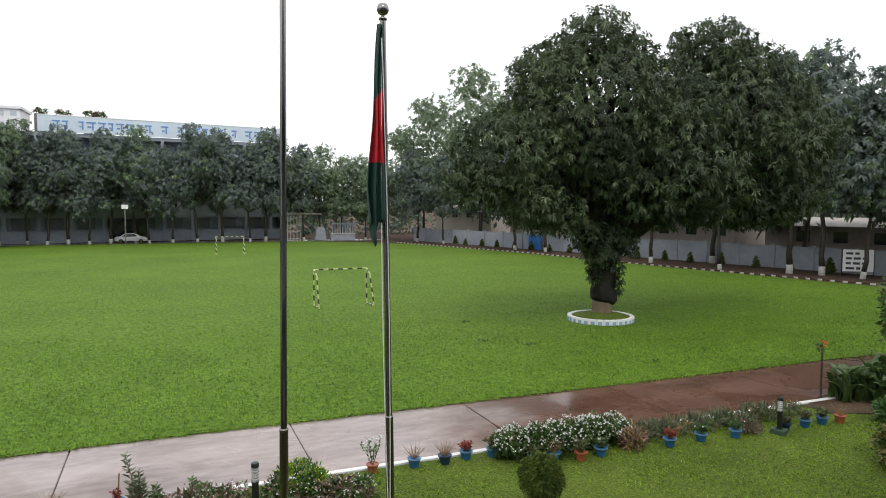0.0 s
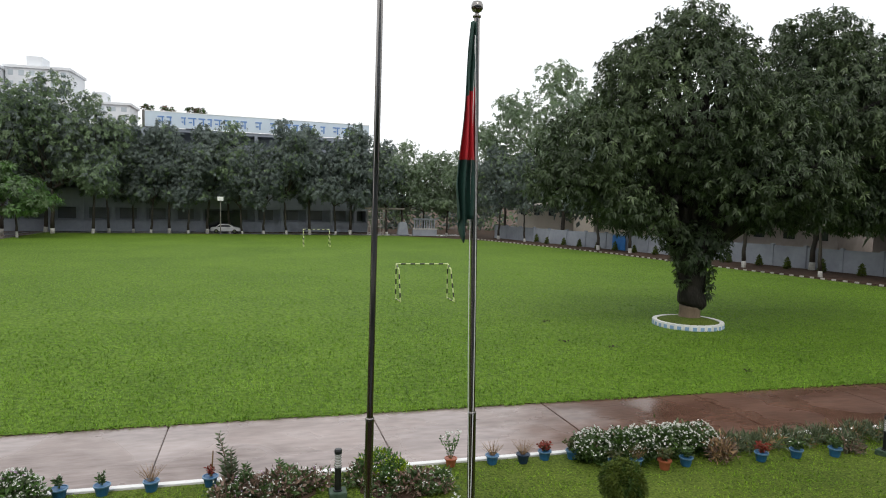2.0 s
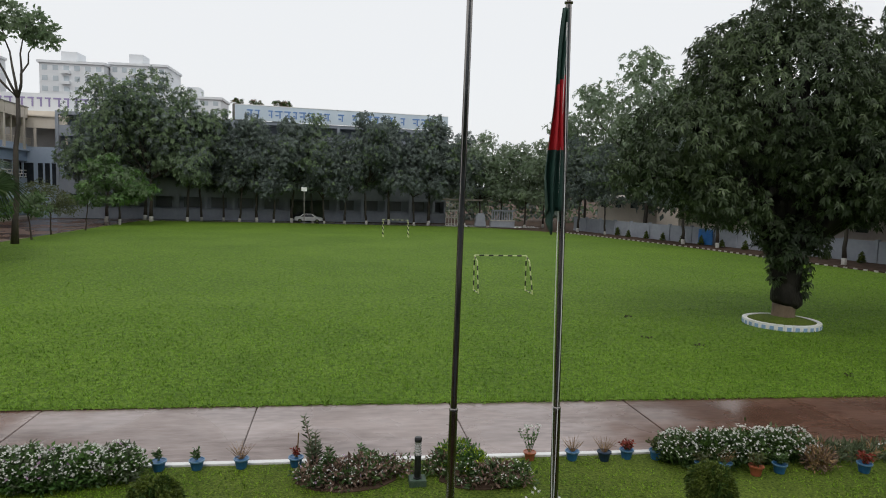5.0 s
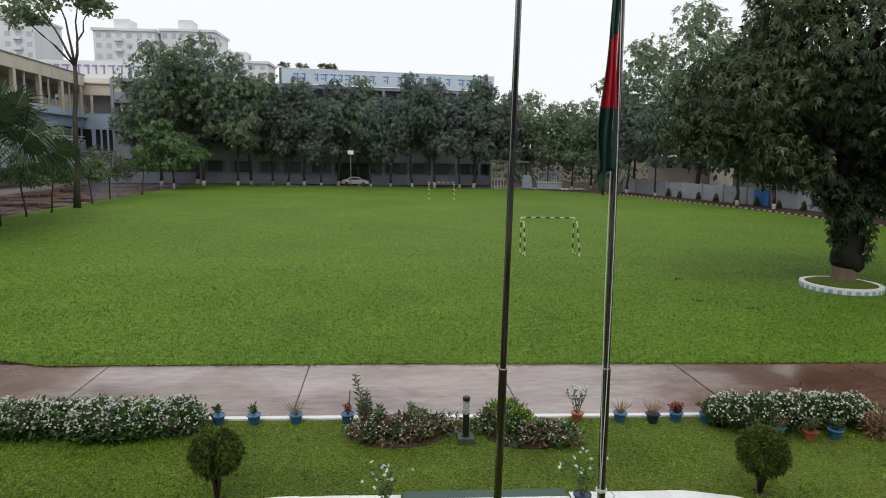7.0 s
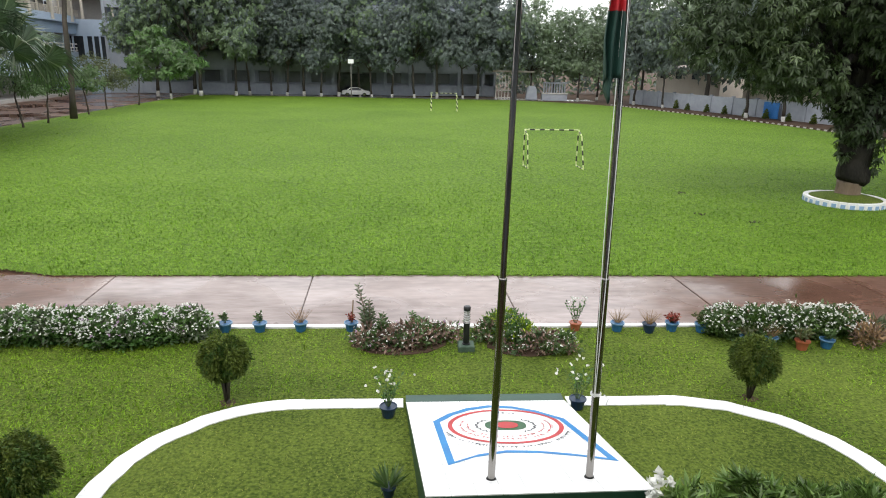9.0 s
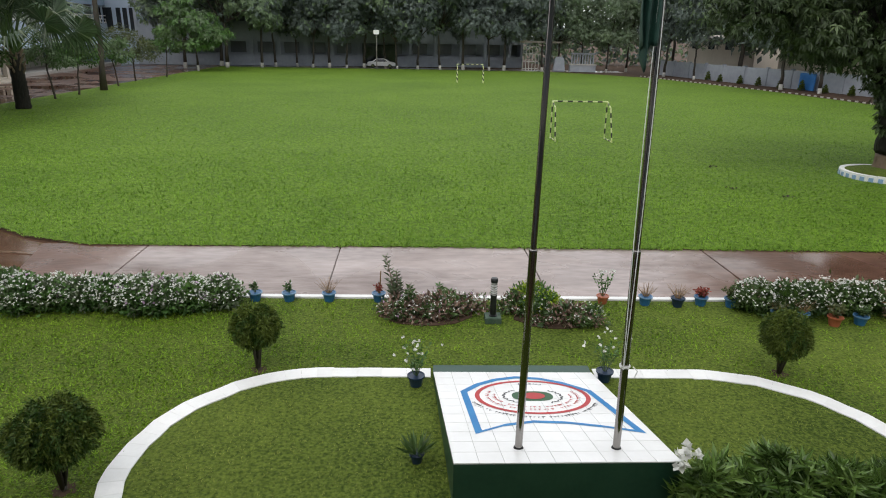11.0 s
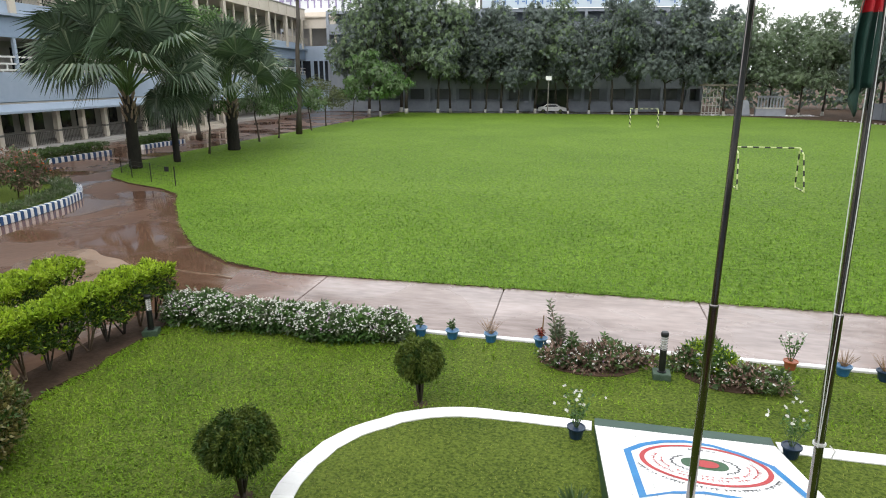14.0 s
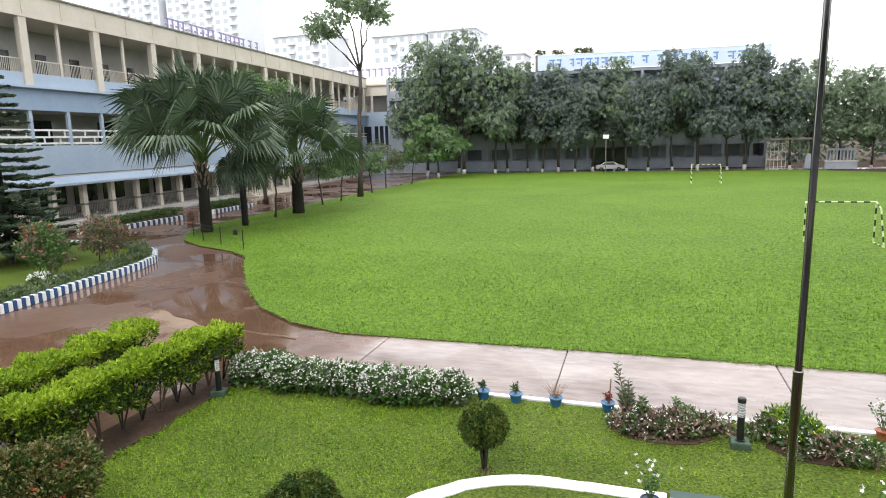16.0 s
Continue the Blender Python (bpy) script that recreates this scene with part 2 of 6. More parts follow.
# Glass lightened so the far college windows look faint through haze.
FARWIN = mat("haze_lifted_window_glass", (0.07, 0.08, 0.095), (0.11, 0.12, 0.135), 0.6, 0.3, 0)
# Dark glass, also used for sheets that stand for shaded openings.
DARKWIN_SHADE = mat("dark_glass_and_shade", (0.012, 0.015, 0.02), (0.03, 0.034, 0.04), 1.0, 0.12, 0)
FARWALL = mat("grey_blue_college_wall", (0.25, 0.28, 0.33), (0.33, 0.36, 0.41), 0.25, 0.7, 0.1, 4, fine=2)
SIGNBLUE = mat("pale_blue_sign_panel", (0.56, 0.65, 0.74), (0.62, 0.71, 0.79), 0.6, 0.5, 0)
SIGNINK = mat("blue_sign_letter", (0.12, 0.24, 0.52), (0.16, 0.30, 0.60), 2, 0.5, 0)
PURPLE = mat("purple_sign_letter", (0.24, 0.20, 0.38), (0.32, 0.27, 0.45), 2, 0.5, 0)
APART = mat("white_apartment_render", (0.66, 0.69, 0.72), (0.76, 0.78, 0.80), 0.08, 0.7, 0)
# Window colour washed towards the wall tone to carry the distant haze.
APARTWIN = mat("haze_paled_window_glass", (0.42, 0.48, 0.53), (0.5, 0.56, 0.6), 0.3, 0.2, 0)
BWALL = mat("grey_boundary_wall", (0.25, 0.27, 0.31), (0.36, 0.385, 0.43), 0.3, 0.75, 0.15, 5, fine=2)
FUNGUS = mat("sooty_black_bark", (0.008, 0.008, 0.007), (0.03, 0.027, 0.022), 2.0, 0.7, 0.9, 8, stretch=(1, 1, 0.5), dist=0.08, spec=0.15)
PINKWALL = mat("faded_pink_wall", (0.30, 0.26, 0.23), (0.42, 0.37, 0.33), 0.3, 0.75, 0.1, 5, fine=2)
TIN = mat("weathered_tin", (0.22, 0.18, 0.15), (0.36, 0.32, 0.29), 0.6, 0.6, 0.1)
KERBBLUE = mat("kerb_blue_paint", (0.018, 0.06, 0.16), (0.03, 0.09, 0.22), 3, 0.45, 0.1)
KERBPALE = mat("washed_blue_paint", (0.22, 0.36, 0.56), (0.30, 0.44, 0.64), 3, 0.5, 0.1)
CARWHITE = mat("silver_white_car_paint", (0.55, 0.56, 0.57), (0.62, 0.63, 0.64), 2, 0.2, 0)
RUBBER = mat("black_rubber", (0.012, 0.012, 0.013), (0.02, 0.02, 0.02), 4, 0.7, 0)
DRAIN = mat("dark_wet_kerbstone", (0.10, 0.095, 0.085), (0.2, 0.19, 0.175), 2, 0.35, 0.3)
GATEBLUE = mat("blue_sheet_gate_paint", (0.03, 0.14, 0.40), (0.05, 0.2, 0.5), 1, 0.4, 0.1)


# ---- mesh helpers ----
class Geo:
    """Collects the faces of one mesh."""

    def __init__(self):
        self.v, self.f, self.m = [], [], []

    def face(self, pts, mi=0):
        k = len(self.v)
        self.v += [tuple(p) for p in pts]
        self.f.append(tuple(range(k, k + len(pts))))
        self.m.append(mi)

    def hexa(self, low, high, mi=0):
        """A block between two quads, each counter-clockwise from above."""
        k = len(self.v)
        self.v += [tuple(p) for p in low] + [tuple(p) for p in high]
        for f in ((3, 2, 1, 0), (4, 5, 6, 7), (0, 1, 5, 4), (1, 2, 6, 5), (2, 3, 7, 6), (3, 0, 4, 7)):
            self.f.append(tuple(k + i for i in f))
            self.m.append(mi)

    def box(self, x0, x1, y0, y1, z0, z1, mi=0):
        q = ((x0, y0), (x1, y0), (x1, y1), (x0, y1))
        self.hexa([(*p, z0) for p in q], [(*p, z1) for p in q], mi)

    def tube(self, pts, radii, seg=8, mi=0, caps=True, bands=None):
        """A tube of changing radius along a line of points."""
        pts = [Vector(p) for p in pts]
        k = len(self.v)
        for i, p in enumerate(pts):
            d = (pts[min(i + 1, len(pts) - 1)] - pts[max(i - 1, 0)]).normalized()
            a = d.orthogonal().normalized() if abs(d.z) < 0.9 else Vector((1, 0, 0))
            a = (a - d * a.dot(d)).normalized()
            b = d.cross(a)
            for s in range(seg):
                w = 2 * math.pi * s / seg
                self.v.append(tuple(p + (a * math.cos(w) + b * math.sin(w)) * radii[i]))
        for i in range(len(pts) - 1):
            for s in range(seg):
                t = (s + 1) % seg
                self.f.append((k + i * seg + s, k + i * seg + t, k + (i + 1) * seg + t, k + (i + 1) * seg + s))
                self.m.append(mi if bands is None else i % bands)
        if caps:
            self.f.append(tuple(k + s for s in reversed(range(seg))))
            self.f.append(tuple(k + (len(pts) - 1) * seg + s for s in range(seg)))
            self.m += [mi, mi]

    def lathe(self, profile, centre=(0, 0, 0), seg=20, mi=0):
        """A turned shape from (radius, height) pairs."""
        c = centre
        self.tube([(c[0], c[1], c[2] + z + i * 1e-5) for i, (r, z) in enumerate(profile)], [max(r, 1e-4) for r, z in profile], seg, mi)

    def mesh(self, name, mats, bevel=0.0, smooth=False):
        me = bpy.data.meshes.new(name)
        me.from_pydata(self.v, [], self.f)
        for m in mats:
            me.materials.append(m)
        me.polygons.foreach_set("material_index", self.m)
        if bevel:
            bm = bmesh.new()
            bm.from_mesh(me)
            bmesh.ops.bevel(bm, geom=bm.edges[:], offset=bevel, segments=2, affect="EDGES")
            bm.to_mesh(me)
            bm.free()
        if smooth:
            me.polygons.foreach_set("use_smooth", [True] * len(me.polygons))
        me.update()
        return me


def np_mesh(name, verts, tris, mats, index=None):
    """A mesh straight from arrays."""
    me = bpy.data.meshes.new(name)
    n = len(tris)
    me.vertices.add(len(verts))
    me.vertices.foreach_set("co", np.asarray(verts, np.float32).ravel())
    me.loops.add(3 * n)
    me.loops.foreach_set("vertex_index", np.asarray(tris, np.int32).ravel())
    me.polygons.add(n)
    me.polygons.foreach_set("loop_start", np.arange(0, 3 * n, 3, dtype=np.int32))
    for m in mats:
        me.materials.append(m)
    if index is not None:
        me.polygons.foreach_set("material_index", np.asarray(index, np.int32))
    me.update(calc_edges=True)
    me.validate()
    return me


def thing(name, at, label, category, group="", kind="", turn=0.0):
    ob = new(name)
    ob.empty_display_size = 0.2
    ob.matrix_basis = pose(*at, 0, 0, turn)
    return tagged(ob, label, category, group, kind)


def part(name, me, parent, label="", at=None):
    """Links a mesh as one part under a thing or a part."""
    ob = new(name, me)
    ob.parent = parent
    if at is not None:
        ob.matrix_basis = at
    return tagged(ob, label)


def structure(name, me, label, category):
    return tagged(new(name, me), label, category, kind="structure")


def leaf_arrays(pos, way, length, width, fold=0.25, rng=None):
    """Folded leaves: two triangles each, from base to tip along way."""
    n = len(pos)
    way = way / np.linalg.norm(way, axis=1, keepdims=True)
    other = rng.normal(size=(n, 3))
    side = np.cross(way, other)
    side /= np.linalg.norm(side, axis=1, keepdims=True)
    up = np.cross(side, way)
    length, width = np.broadcast_to(length, n)[:, None], np.broadcast_to(width, n)[:, None]
    mid = pos + way * length * 0.45
    a, b = mid + side * width * 0.5 + up * width * fold, mid - side * width * 0.5 + up * width * fold
    v = np.stack([pos, a, pos + way * length, b], 1).reshape(-1, 3)
    k = np.arange(n)[:, None] * 4
    t = np.concatenate([k + [0, 1, 2], k + [0, 2, 3]], 1).reshape(-1, 3)
    return v, t


def in_lobes(lobes, n, rng, shell=0.55):
    """Points in ellipsoids (cx, cy, cz, rx, ry, rz), more of them near the skin."""
    w = np.array([l[3] * l[4] * l[5] for l in lobes]) ** 0.75
    pick = rng.choice(len(lobes), n, p=w / w.sum())
    d = rng.normal(size=(n, 3))
    d /= np.linalg.norm(d, axis=1, keepdims=True)
    r = shell + (1 - shell) * rng.random(n) ** 0.7
    r *= 1 + 0.10 * np.sin(d[:, 0] * 5 + pick) * np.cos(d[:, 2] * 6 + d[:, 1] * 4)
    L = np.array(lobes)[pick]
    return L[:, :3] + d * r[:, None] * L[:, 3:], d


def crown_mesh(name, lobes, clumps, per, leaf, clump_r, mats, seed, droop=0.35, shell=0.55, second=0.0):
    rng = np.random.default_rng(seed)
    c, d = in_lobes(lobes, clumps, rng, shell)
    pos = np.repeat(c, per, 0) + rng.normal(size=(clumps * per, 3)) * clump_r * np.array([0.6, 0.6, 0.45])
    way = np.repeat(d, per, 0) * 0.7 + rng.normal(size=(clumps * per, 3)) * 0.8
    way[:, 2] -= droop
    s = 0.7 + 0.6 * rng.random(len(pos))
    v, t = leaf_arrays(pos, way, leaf[0] * s, leaf[1] * s, rng=rng)
    index = None
    if second:
        index = np.repeat(np.repeat(rng.random(clumps) < second, per).astype(int), 2)
    return np_mesh(name, v, t, mats, index)


def whorl_crown(name, lobes, clumps, per, leaf, mats, seed, droop=0.5, shell=0.6, second=0.0, flat=0.6):
    """A crown of leaf whorls: each shoot end carries a ring of leaves that spread and hang, over a shaded inner layer."""
    rng = np.random.default_rng(seed)
    c, d = in_lobes(lobes, clumps, rng, shell)
    axis = d * [1, 1, flat] + rng.normal(size=d.shape) * 0.35 + [0, 0, 0.35]
    axis /= np.linalg.norm(axis, axis=1, keepdims=True)
    a = np.cross(axis, rng.normal(size=d.shape))
    a /= np.linalg.norm(a, axis=1, keepdims=True)
    b = np.cross(axis, a)
    w = rng.uniform(0, 6.283, clumps * per)
    ring = np.repeat(a, per, 0) * np.cos(w)[:, None] + np.repeat(b, per, 0) * np.sin(w)[:, None]
    rise = rng.uniform(-0.1, 0.75, (clumps * per, 1))
    way = ring + np.repeat(axis, per, 0) * rise
    way[:, 2] -= droop * rng.random(clumps * per)
    pos = np.repeat(c, per, 0) - np.repeat(axis, per, 0) * rng.uniform(0, 0.8, (clumps * per, 1)) * leaf[0]
    way /= np.linalg.norm(way, axis=1, keepdims=True)
    side = np.cross(way, np.repeat(axis, per, 0) + rng.normal(size=way.shape) * 0.25)
    side /= np.linalg.norm(side, axis=1, keepdims=True)
    s = (0.7 + 0.6 * rng.random(clumps * per))[:, None]
    mid = pos + way * leaf[0] * 0.5 * s
    tip = pos + way * leaf[0] * s - np.array([0, 0, 1.0]) * leaf[0] * droop * 0.45 * s
    v = np.stack([pos, mid + side * leaf[1] * 0.5 * s, tip, mid - side * leaf[1] * 0.5 * s], 1).reshape(-1, 3)
    k = np.arange(clumps * per)[:, None] * 4
    t = np.concatenate([k + [0, 1, 2], k + [0, 2, 3]], 1).reshape(-1, 3)
    index = np.repeat(np.repeat(rng.random(clumps) < second, per).astype(int), 2) if second else None
    return np_mesh(name, v, t, mats, index)


def limb(p, q, sag, rng, n=6, wob=0.02):
    p, q = Vector(p), Vector(q)
    out = []
    for i in range(n + 1):
        u = i / n
        w = p.lerp(q, u)
        w.z += sag * math.sin(math.pi * u)
        w.x += float(rng.normal()) * wob * (q - p).length * (0 < i < n)
        w.y += float(rng.normal()) * wob * (q - p).length * (0 < i < n)
        out.append(w)
    return out


def trunk_mesh(name, height, radius, fork, lobes, seed, mats, lime=0.0, seg=9, twigs=2, lean=(0, 0)):
    """A tapered trunk with limbs up into the crown, limewashed to a height."""
    rng = np.random.default_rng(seed)
    g = Geo()
    line = limb((0, 0, -0.15), (lean[0], lean[1], fork), 0, rng, 6, 0.009)
    rad = [radius * (1.35 if i == 0 else 1.0 - 0.35 * i / 6) for i in range(7)]
    if lime:
        cut = Vector(line[0]).lerp(Vector(line[-1]), lime / fork)
        g.tube([line[0], cut], [radius * 1.18, radius * 1.05], seg, 1)
        g.tube([cut] + [p for p in line if p.z > lime + 0.1], [radius * 1.04] + [r for p, r in zip(line, rad) if p.z > lime + 0.1], seg, 0)
    else:
        g.tube(line, rad, seg, 0)
    top = line[-1]
    for l in lobes:
        for k in range(twigs):
            end = (l[0] + rng.normal() * l[3] * 0.35, l[1] + rng.normal() * l[4] * 0.35, l[2] + rng.normal() * l[5] * 0.3 + l[5] * 0.2)
            ln = limb(top, end, 0.3, rng)
            r0 = radius * (0.5 if k == 0 else 0.32)
            g.tube(ln, [r0 * (1 - 0.85 * i / 6) for i in range(7)], 6, 0)
    return g.mesh(name, mats, smooth=True)


def tree(name, at, label, category, lobes, clumps, per, leaf, clump_r, mats, seed, height, radius, fork, bark=None, lime=0.0, droop=0.35,
         shell=0.55, second=0.0, group="", twigs=2, lean=(0, 0), whorls=False):
    ob = thing(name, at, label, category, group)
    part("trunk", trunk_mesh("trunk", height, radius, fork, lobes, seed, [bark or BARK, LIME], lime, twigs=twigs, lean=lean), ob)
    if whorls:
        part("crown", whorl_crown("crown", lobes, clumps, per, leaf, mats, seed + 1, droop, shell, second), ob)
    else:
        part("crown", crown_mesh("crown", lobes, clumps, per, leaf, clump_r, mats, seed + 1, droop, shell, second), ob)
    return ob


def prism(g, outline, z0, z1, mi=0, side=None):
    k = len(g.v)
    n = len(outline)
    g.v += [(x, y, z0) for x, y in outline] + [(x, y, z1) for x, y in outline]
    g.f.append(tuple(k + n + i for i in range(n)))
    g.m.append(mi)
    for i in range(n):
        j = (i + 1) % n
        g.f.append((k + i, k + j, k + n + j, k + n + i))
        g.m.append(mi if side is None else side)


# ---- ground, lawns, path ----
g = Geo()
g.face([(-900, -300, -0.07), (900, -300, -0.07), (900, 1500, -0.07), (-900, 1500, -0.07)])
structure("ground", g.mesh("ground", [SOIL]), "damp brown earth reaching the horizon", "ground")
g = Geo()
prism(g, [(-60, -3), (62, -3), (56, 22), (48, 27), (40, 30), (-24, 36), (-28, 104), (30, 104), (30, 109), (-60, 109)], -0.09, -0.05)
structure("road", g.mesh("road", [MUD]), "wet red-brown drive and worn paving with puddles", "road")

PATCH = [(-13.0, 15.6), (-13.8, 16.0), (-15.0, 16.3), (-16.2, 17.0), (-17.5, 17.5), (-18.2, 16.4), (-17.9, 15.3), (-17.7, 14.8), (-16.0, 12.4), (-15.2, 9), (-15.0, 3), (-13.0, 3), (-12.9, 11.0), (-12.7, 13.4)]
for turn in range(3):
    PATCH = [q for (x, y), (nx, ny) in zip(PATCH, PATCH[1:] + PATCH[:1]) for q in ((0.75 * x + 0.25 * nx, 0.75 * y + 0.25 * ny), (0.25 * x + 0.75 * nx, 0.25 * y + 0.75 * ny))]
PATCH = [(x + 0.09 * math.sin(5.1 * y + 2 * x), y + 0.09 * math.sin(4.3 * x + y)) for x, y in PATCH]
g = Geo()
prism(g, PATCH, -0.06, -0.046)
structure("paving_patch", g.mesh("paving_patch", [TANSLAB]), "worn tan concrete patch of the wet drive", "pavement")
RIDGE = [(-14.2, 16.15), (-13.6, 16.04), (-12.8, 15.9), (-12.0, 15.74), (-10.9, 15.6), (-10.2, 15.48)]
g = Geo()
prism(g, [(x, y + 0.05 + 0.02 * math.sin(9 * x)) for x, y in reversed(RIDGE)] + [(x, y - 0.06 + 0.02 * math.sin(7 * x)) for x, y in RIDGE], -0.055, -0.025)
structure("paving_ridge", g.mesh("paving_ridge", [TANSLAB], 0.008), "low worn concrete edge running across the wet drive", "pavement")
LAWN = [(-9.56, 16.15), (-11.5, 16.84), (-13.7, 18.25), (-16, 20.83), (-19.1, 24.92), (-20.4, 26.9), (-22.2, 28.2), (-25.3, 29.5), (-27.8, 31.2),
        (-29.6, 33.6), (-31, 37), (-31.5, 45), (-32, 70), (-32.5, 102.6), (-10, 102.9), (17, 102.4), (24, 97), (30, 90), (36, 72), (39.5, 54),
        (43, 38), (45, 30), (44, 23), (38, 18.5), (31, 16.6), (24, 16.2), (12, 16.25), (0, 16.27)]
g = Geo()
prism(g, list(reversed(LAWN)), -0.06, 0.03, 0, 1)
structure("lawn", g.mesh("lawn", [GRASS, SOIL]), "wide wet green playing-field lawn with a cut soil edge", "lawn")
g = Geo()
prism(g, [(-10.15, 2.0), (42, 2.0), (42, 12.68), (-9.7, 12.68)], -0.06, 0.012, 0, 1)
structure("front_lawn", g.mesh("front_lawn", [GRASS2, SOIL]), "clipped garden lawn between the building and the path", "lawn")


def tufts(name, x0, x1, y0, y1, n, size, z, material, seed, keep=None, lift=0.34, wide=0.17):
    """Short grass blades scattered over a rectangle, three to a tuft."""
    rng = np.random.default_rng(seed)
    p = np.stack([rng.uniform(x0, x1, n), rng.uniform(y0, y1, n), np.full(n, z)], 1)
    if keep is not None:
        p = p[keep(p[:, 0], p[:, 1])]
    p = np.repeat(p, 3, 0) + rng.normal(size=(3 * len(p), 3)) * [size * 0.6, size * 0.6, 0]
    way = rng.normal(size=p.shape) * [0.8, 0.8, 0.1]
    way[:, 2] += lift
    way /= np.linalg.norm(way, axis=1, keepdims=True)
    side = np.stack([-way[:, 1], way[:, 0], np.zeros(len(p))], 1)
    side /= np.linalg.norm(side, axis=1, keepdims=True) + 1e-6
    s = size * (0.6 + 0.8 * rng.random(len(p)))[:, None]
    v = np.stack([p - side * s * wide, p + side * s * wide, p + way * s], 1).reshape(-1, 3)
    t = np.arange(len(p) * 3).reshape(-1, 3)
    return np_mesh(name, v, t, [material])


def inside_lawn(x, y):
    poly = np.array(LAWN)
    c = np.zeros(len(x), bool)
    j = len(poly) - 1
    for i in range(len(poly)):
        (xi, yi), (xj, yj) = poly[i], poly[j]
        c ^= ((yi > y) != (yj > y)) & (x < (xj - xi) * (y - yi) / (yj - yi + 1e-9) + xi)
        j = i
    return c


RING = (-2.2, 3.85, 7.1, 2.4)      # left and right centres, their y, the middle radius


def inside_ring(x, y, grow=-0.2):
    lx = np.clip(x, RING[0], RING[1])
    return (x - lx) ** 2 + (y - RING[2]) ** 2 < (RING[3] + grow) ** 2


fade = np.random.default_rng(8)
tagged(new("grass_blades", tufts("grass_blades", -23, 40, 16.2, 30, 260000, 0.09, 0.02, BLADE, 3, lambda x, y: inside_lawn(x, y) & (fade.random(len(x)) < 0.9 - 0.6 * (y - 16.2) / 13.8))), "short wet blades of the field lawn", "grass", kind="stuff")
tagged(new("grass_blades", tufts("grass_blades", -31, 44, 30, 72, 150000, 0.10, 0.02, BLADE, 4, lambda x, y: inside_lawn(x, y) & (fade.random(len(x)) < np.clip(0.85 - (y - 30) / 46, 0, 1) ** 1.2))), "short wet blades of the far field", "grass", kind="stuff")
def carpet(x, y):
    """Patchy cover: thick carpet grass by the hedge, thin turf towards the plinth."""
    wave = 0.5 + 0.25 * np.sin(1.3 * x + 0.7 * y + 1.0) + 0.2 * np.sin(2.9 * y - 1.1 * x) + 0.15 * np.sin(4.3 * x + 3.1 * y)
    thick = np.clip((-1.0 - x) / 5.0, 0, 1) + 0.3 * np.clip((x - 8.0) / 4.0, 0, 1)
    return ~inside_ring(x, y, 0.2) & (fade.random(len(x)) < np.clip(0.14 + 0.5 * thick + 0.45 * (wave - 0.35), 0.05, 0.95))


tagged(new("grass_blades", tufts("grass_blades", -10.1, 17, 4.5, 12.6, 190000, 0.065, 0.004, BLADE3, 5, carpet, 0.24, 0.2)),
       "leafy carpet grass of the garden lawn", "grass", kind="stuff")
tagged(new("grass_blades", tufts("grass_blades", -5, 7, 4.5, 9.6, 40000, 0.045, 0.003, BLADE2, 6, inside_ring, 0.14)),
       "thin olive grass inside the white border", "grass", kind="stuff")
tagged(new("grass_blades", tufts("grass_blades", -9.6, 24, 16.2, 16.42, 2600, 0.085, 0.02, BLADE, 7)), "ragged grass hanging over the lawn edge", "grass", kind="stuff")

# standing water on the drive and the path: smooth, flat patches between rougher ground
def puddles(m, scale, low, high, wet_rough, dry_rough, dry_bump):
    n, l = m.node_tree.nodes, m.node_tree.links
    b = n["Principled BSDF"]
    tc = n.new("ShaderNodeTexCoord")
    noise = n.new("ShaderNodeTexNoise")
    noise.inputs["Scale"].default_value, noise.inputs["Detail"].default_value, noise.inputs["Distortion"].default_value = scale, 4, 0.6
    l.new(tc.outputs["Object"], noise.inputs["Vector"])
    for low_to, high_to, socket in ((wet_rough, dry_rough, b.inputs["Roughness"]), (0.03, dry_bump, b.inputs["Normal"].links[0].from_node.inputs["Strength"])):
        r = n.new("ShaderNodeMapRange")
        r.interpolation_type = "SMOOTHSTEP"
        r.inputs["From Min"].default_value, r.inputs["From Max"].default_value = low, high
        r.inputs["To Min"].default_value, r.inputs["To Max"].default_value = low_to, high_to
        l.new(noise.outputs["Fac"], r.inputs["Value"])
        l.new(r.outputs[0], socket)


puddles(MUD, 0.22, 0.44, 0.56, 0.04, 0.34, 0.4)
puddles(CONCRETE, 0.45, 0.38, 0.62, 0.13, 0.40, 0.6)

path = thing("pavement", (0, 0, 0), "wet pinkish concrete path of cast slabs with open joints", "path", kind="structure")
EDGES = [-13.2, -8.0, -2.95, 1.95, 6.75, 11.6, 16.5, 21.4, 26.3, 31.2, 36]
for i in range(len(EDGES) - 1):
    a, b = EDGES[i] + 0.013, EDGES[i + 1] - 0.013
    g = Geo()
    far = 16.3
    low = [(a + 0.1, 12.86, -0.06), (b + 0.1, 12.86, -0.06), (b, far, -0.06), (a, far, -0.06)]
    if i == 0:
        low = [(-9.9, 12.86, -0.06), (b + 0.1, 12.86, -0.06), (b, far, -0.06), (-10.8, far, -0.06)]
    z = 0.004 * (i % 3)
    g.hexa(low, [(x, y, z) for x, y, _ in low])
    part("slab", g.mesh("slab", [CONCRETE], 0.012), path)
g = Geo()
g.box(-9.6, 24, 12.70, 12.85, -0.05, 0.045)
structure("edging_strip", g.mesh("edging_strip", [WHITE], 0.008), "thin white-painted edging strip along the path", "edging")

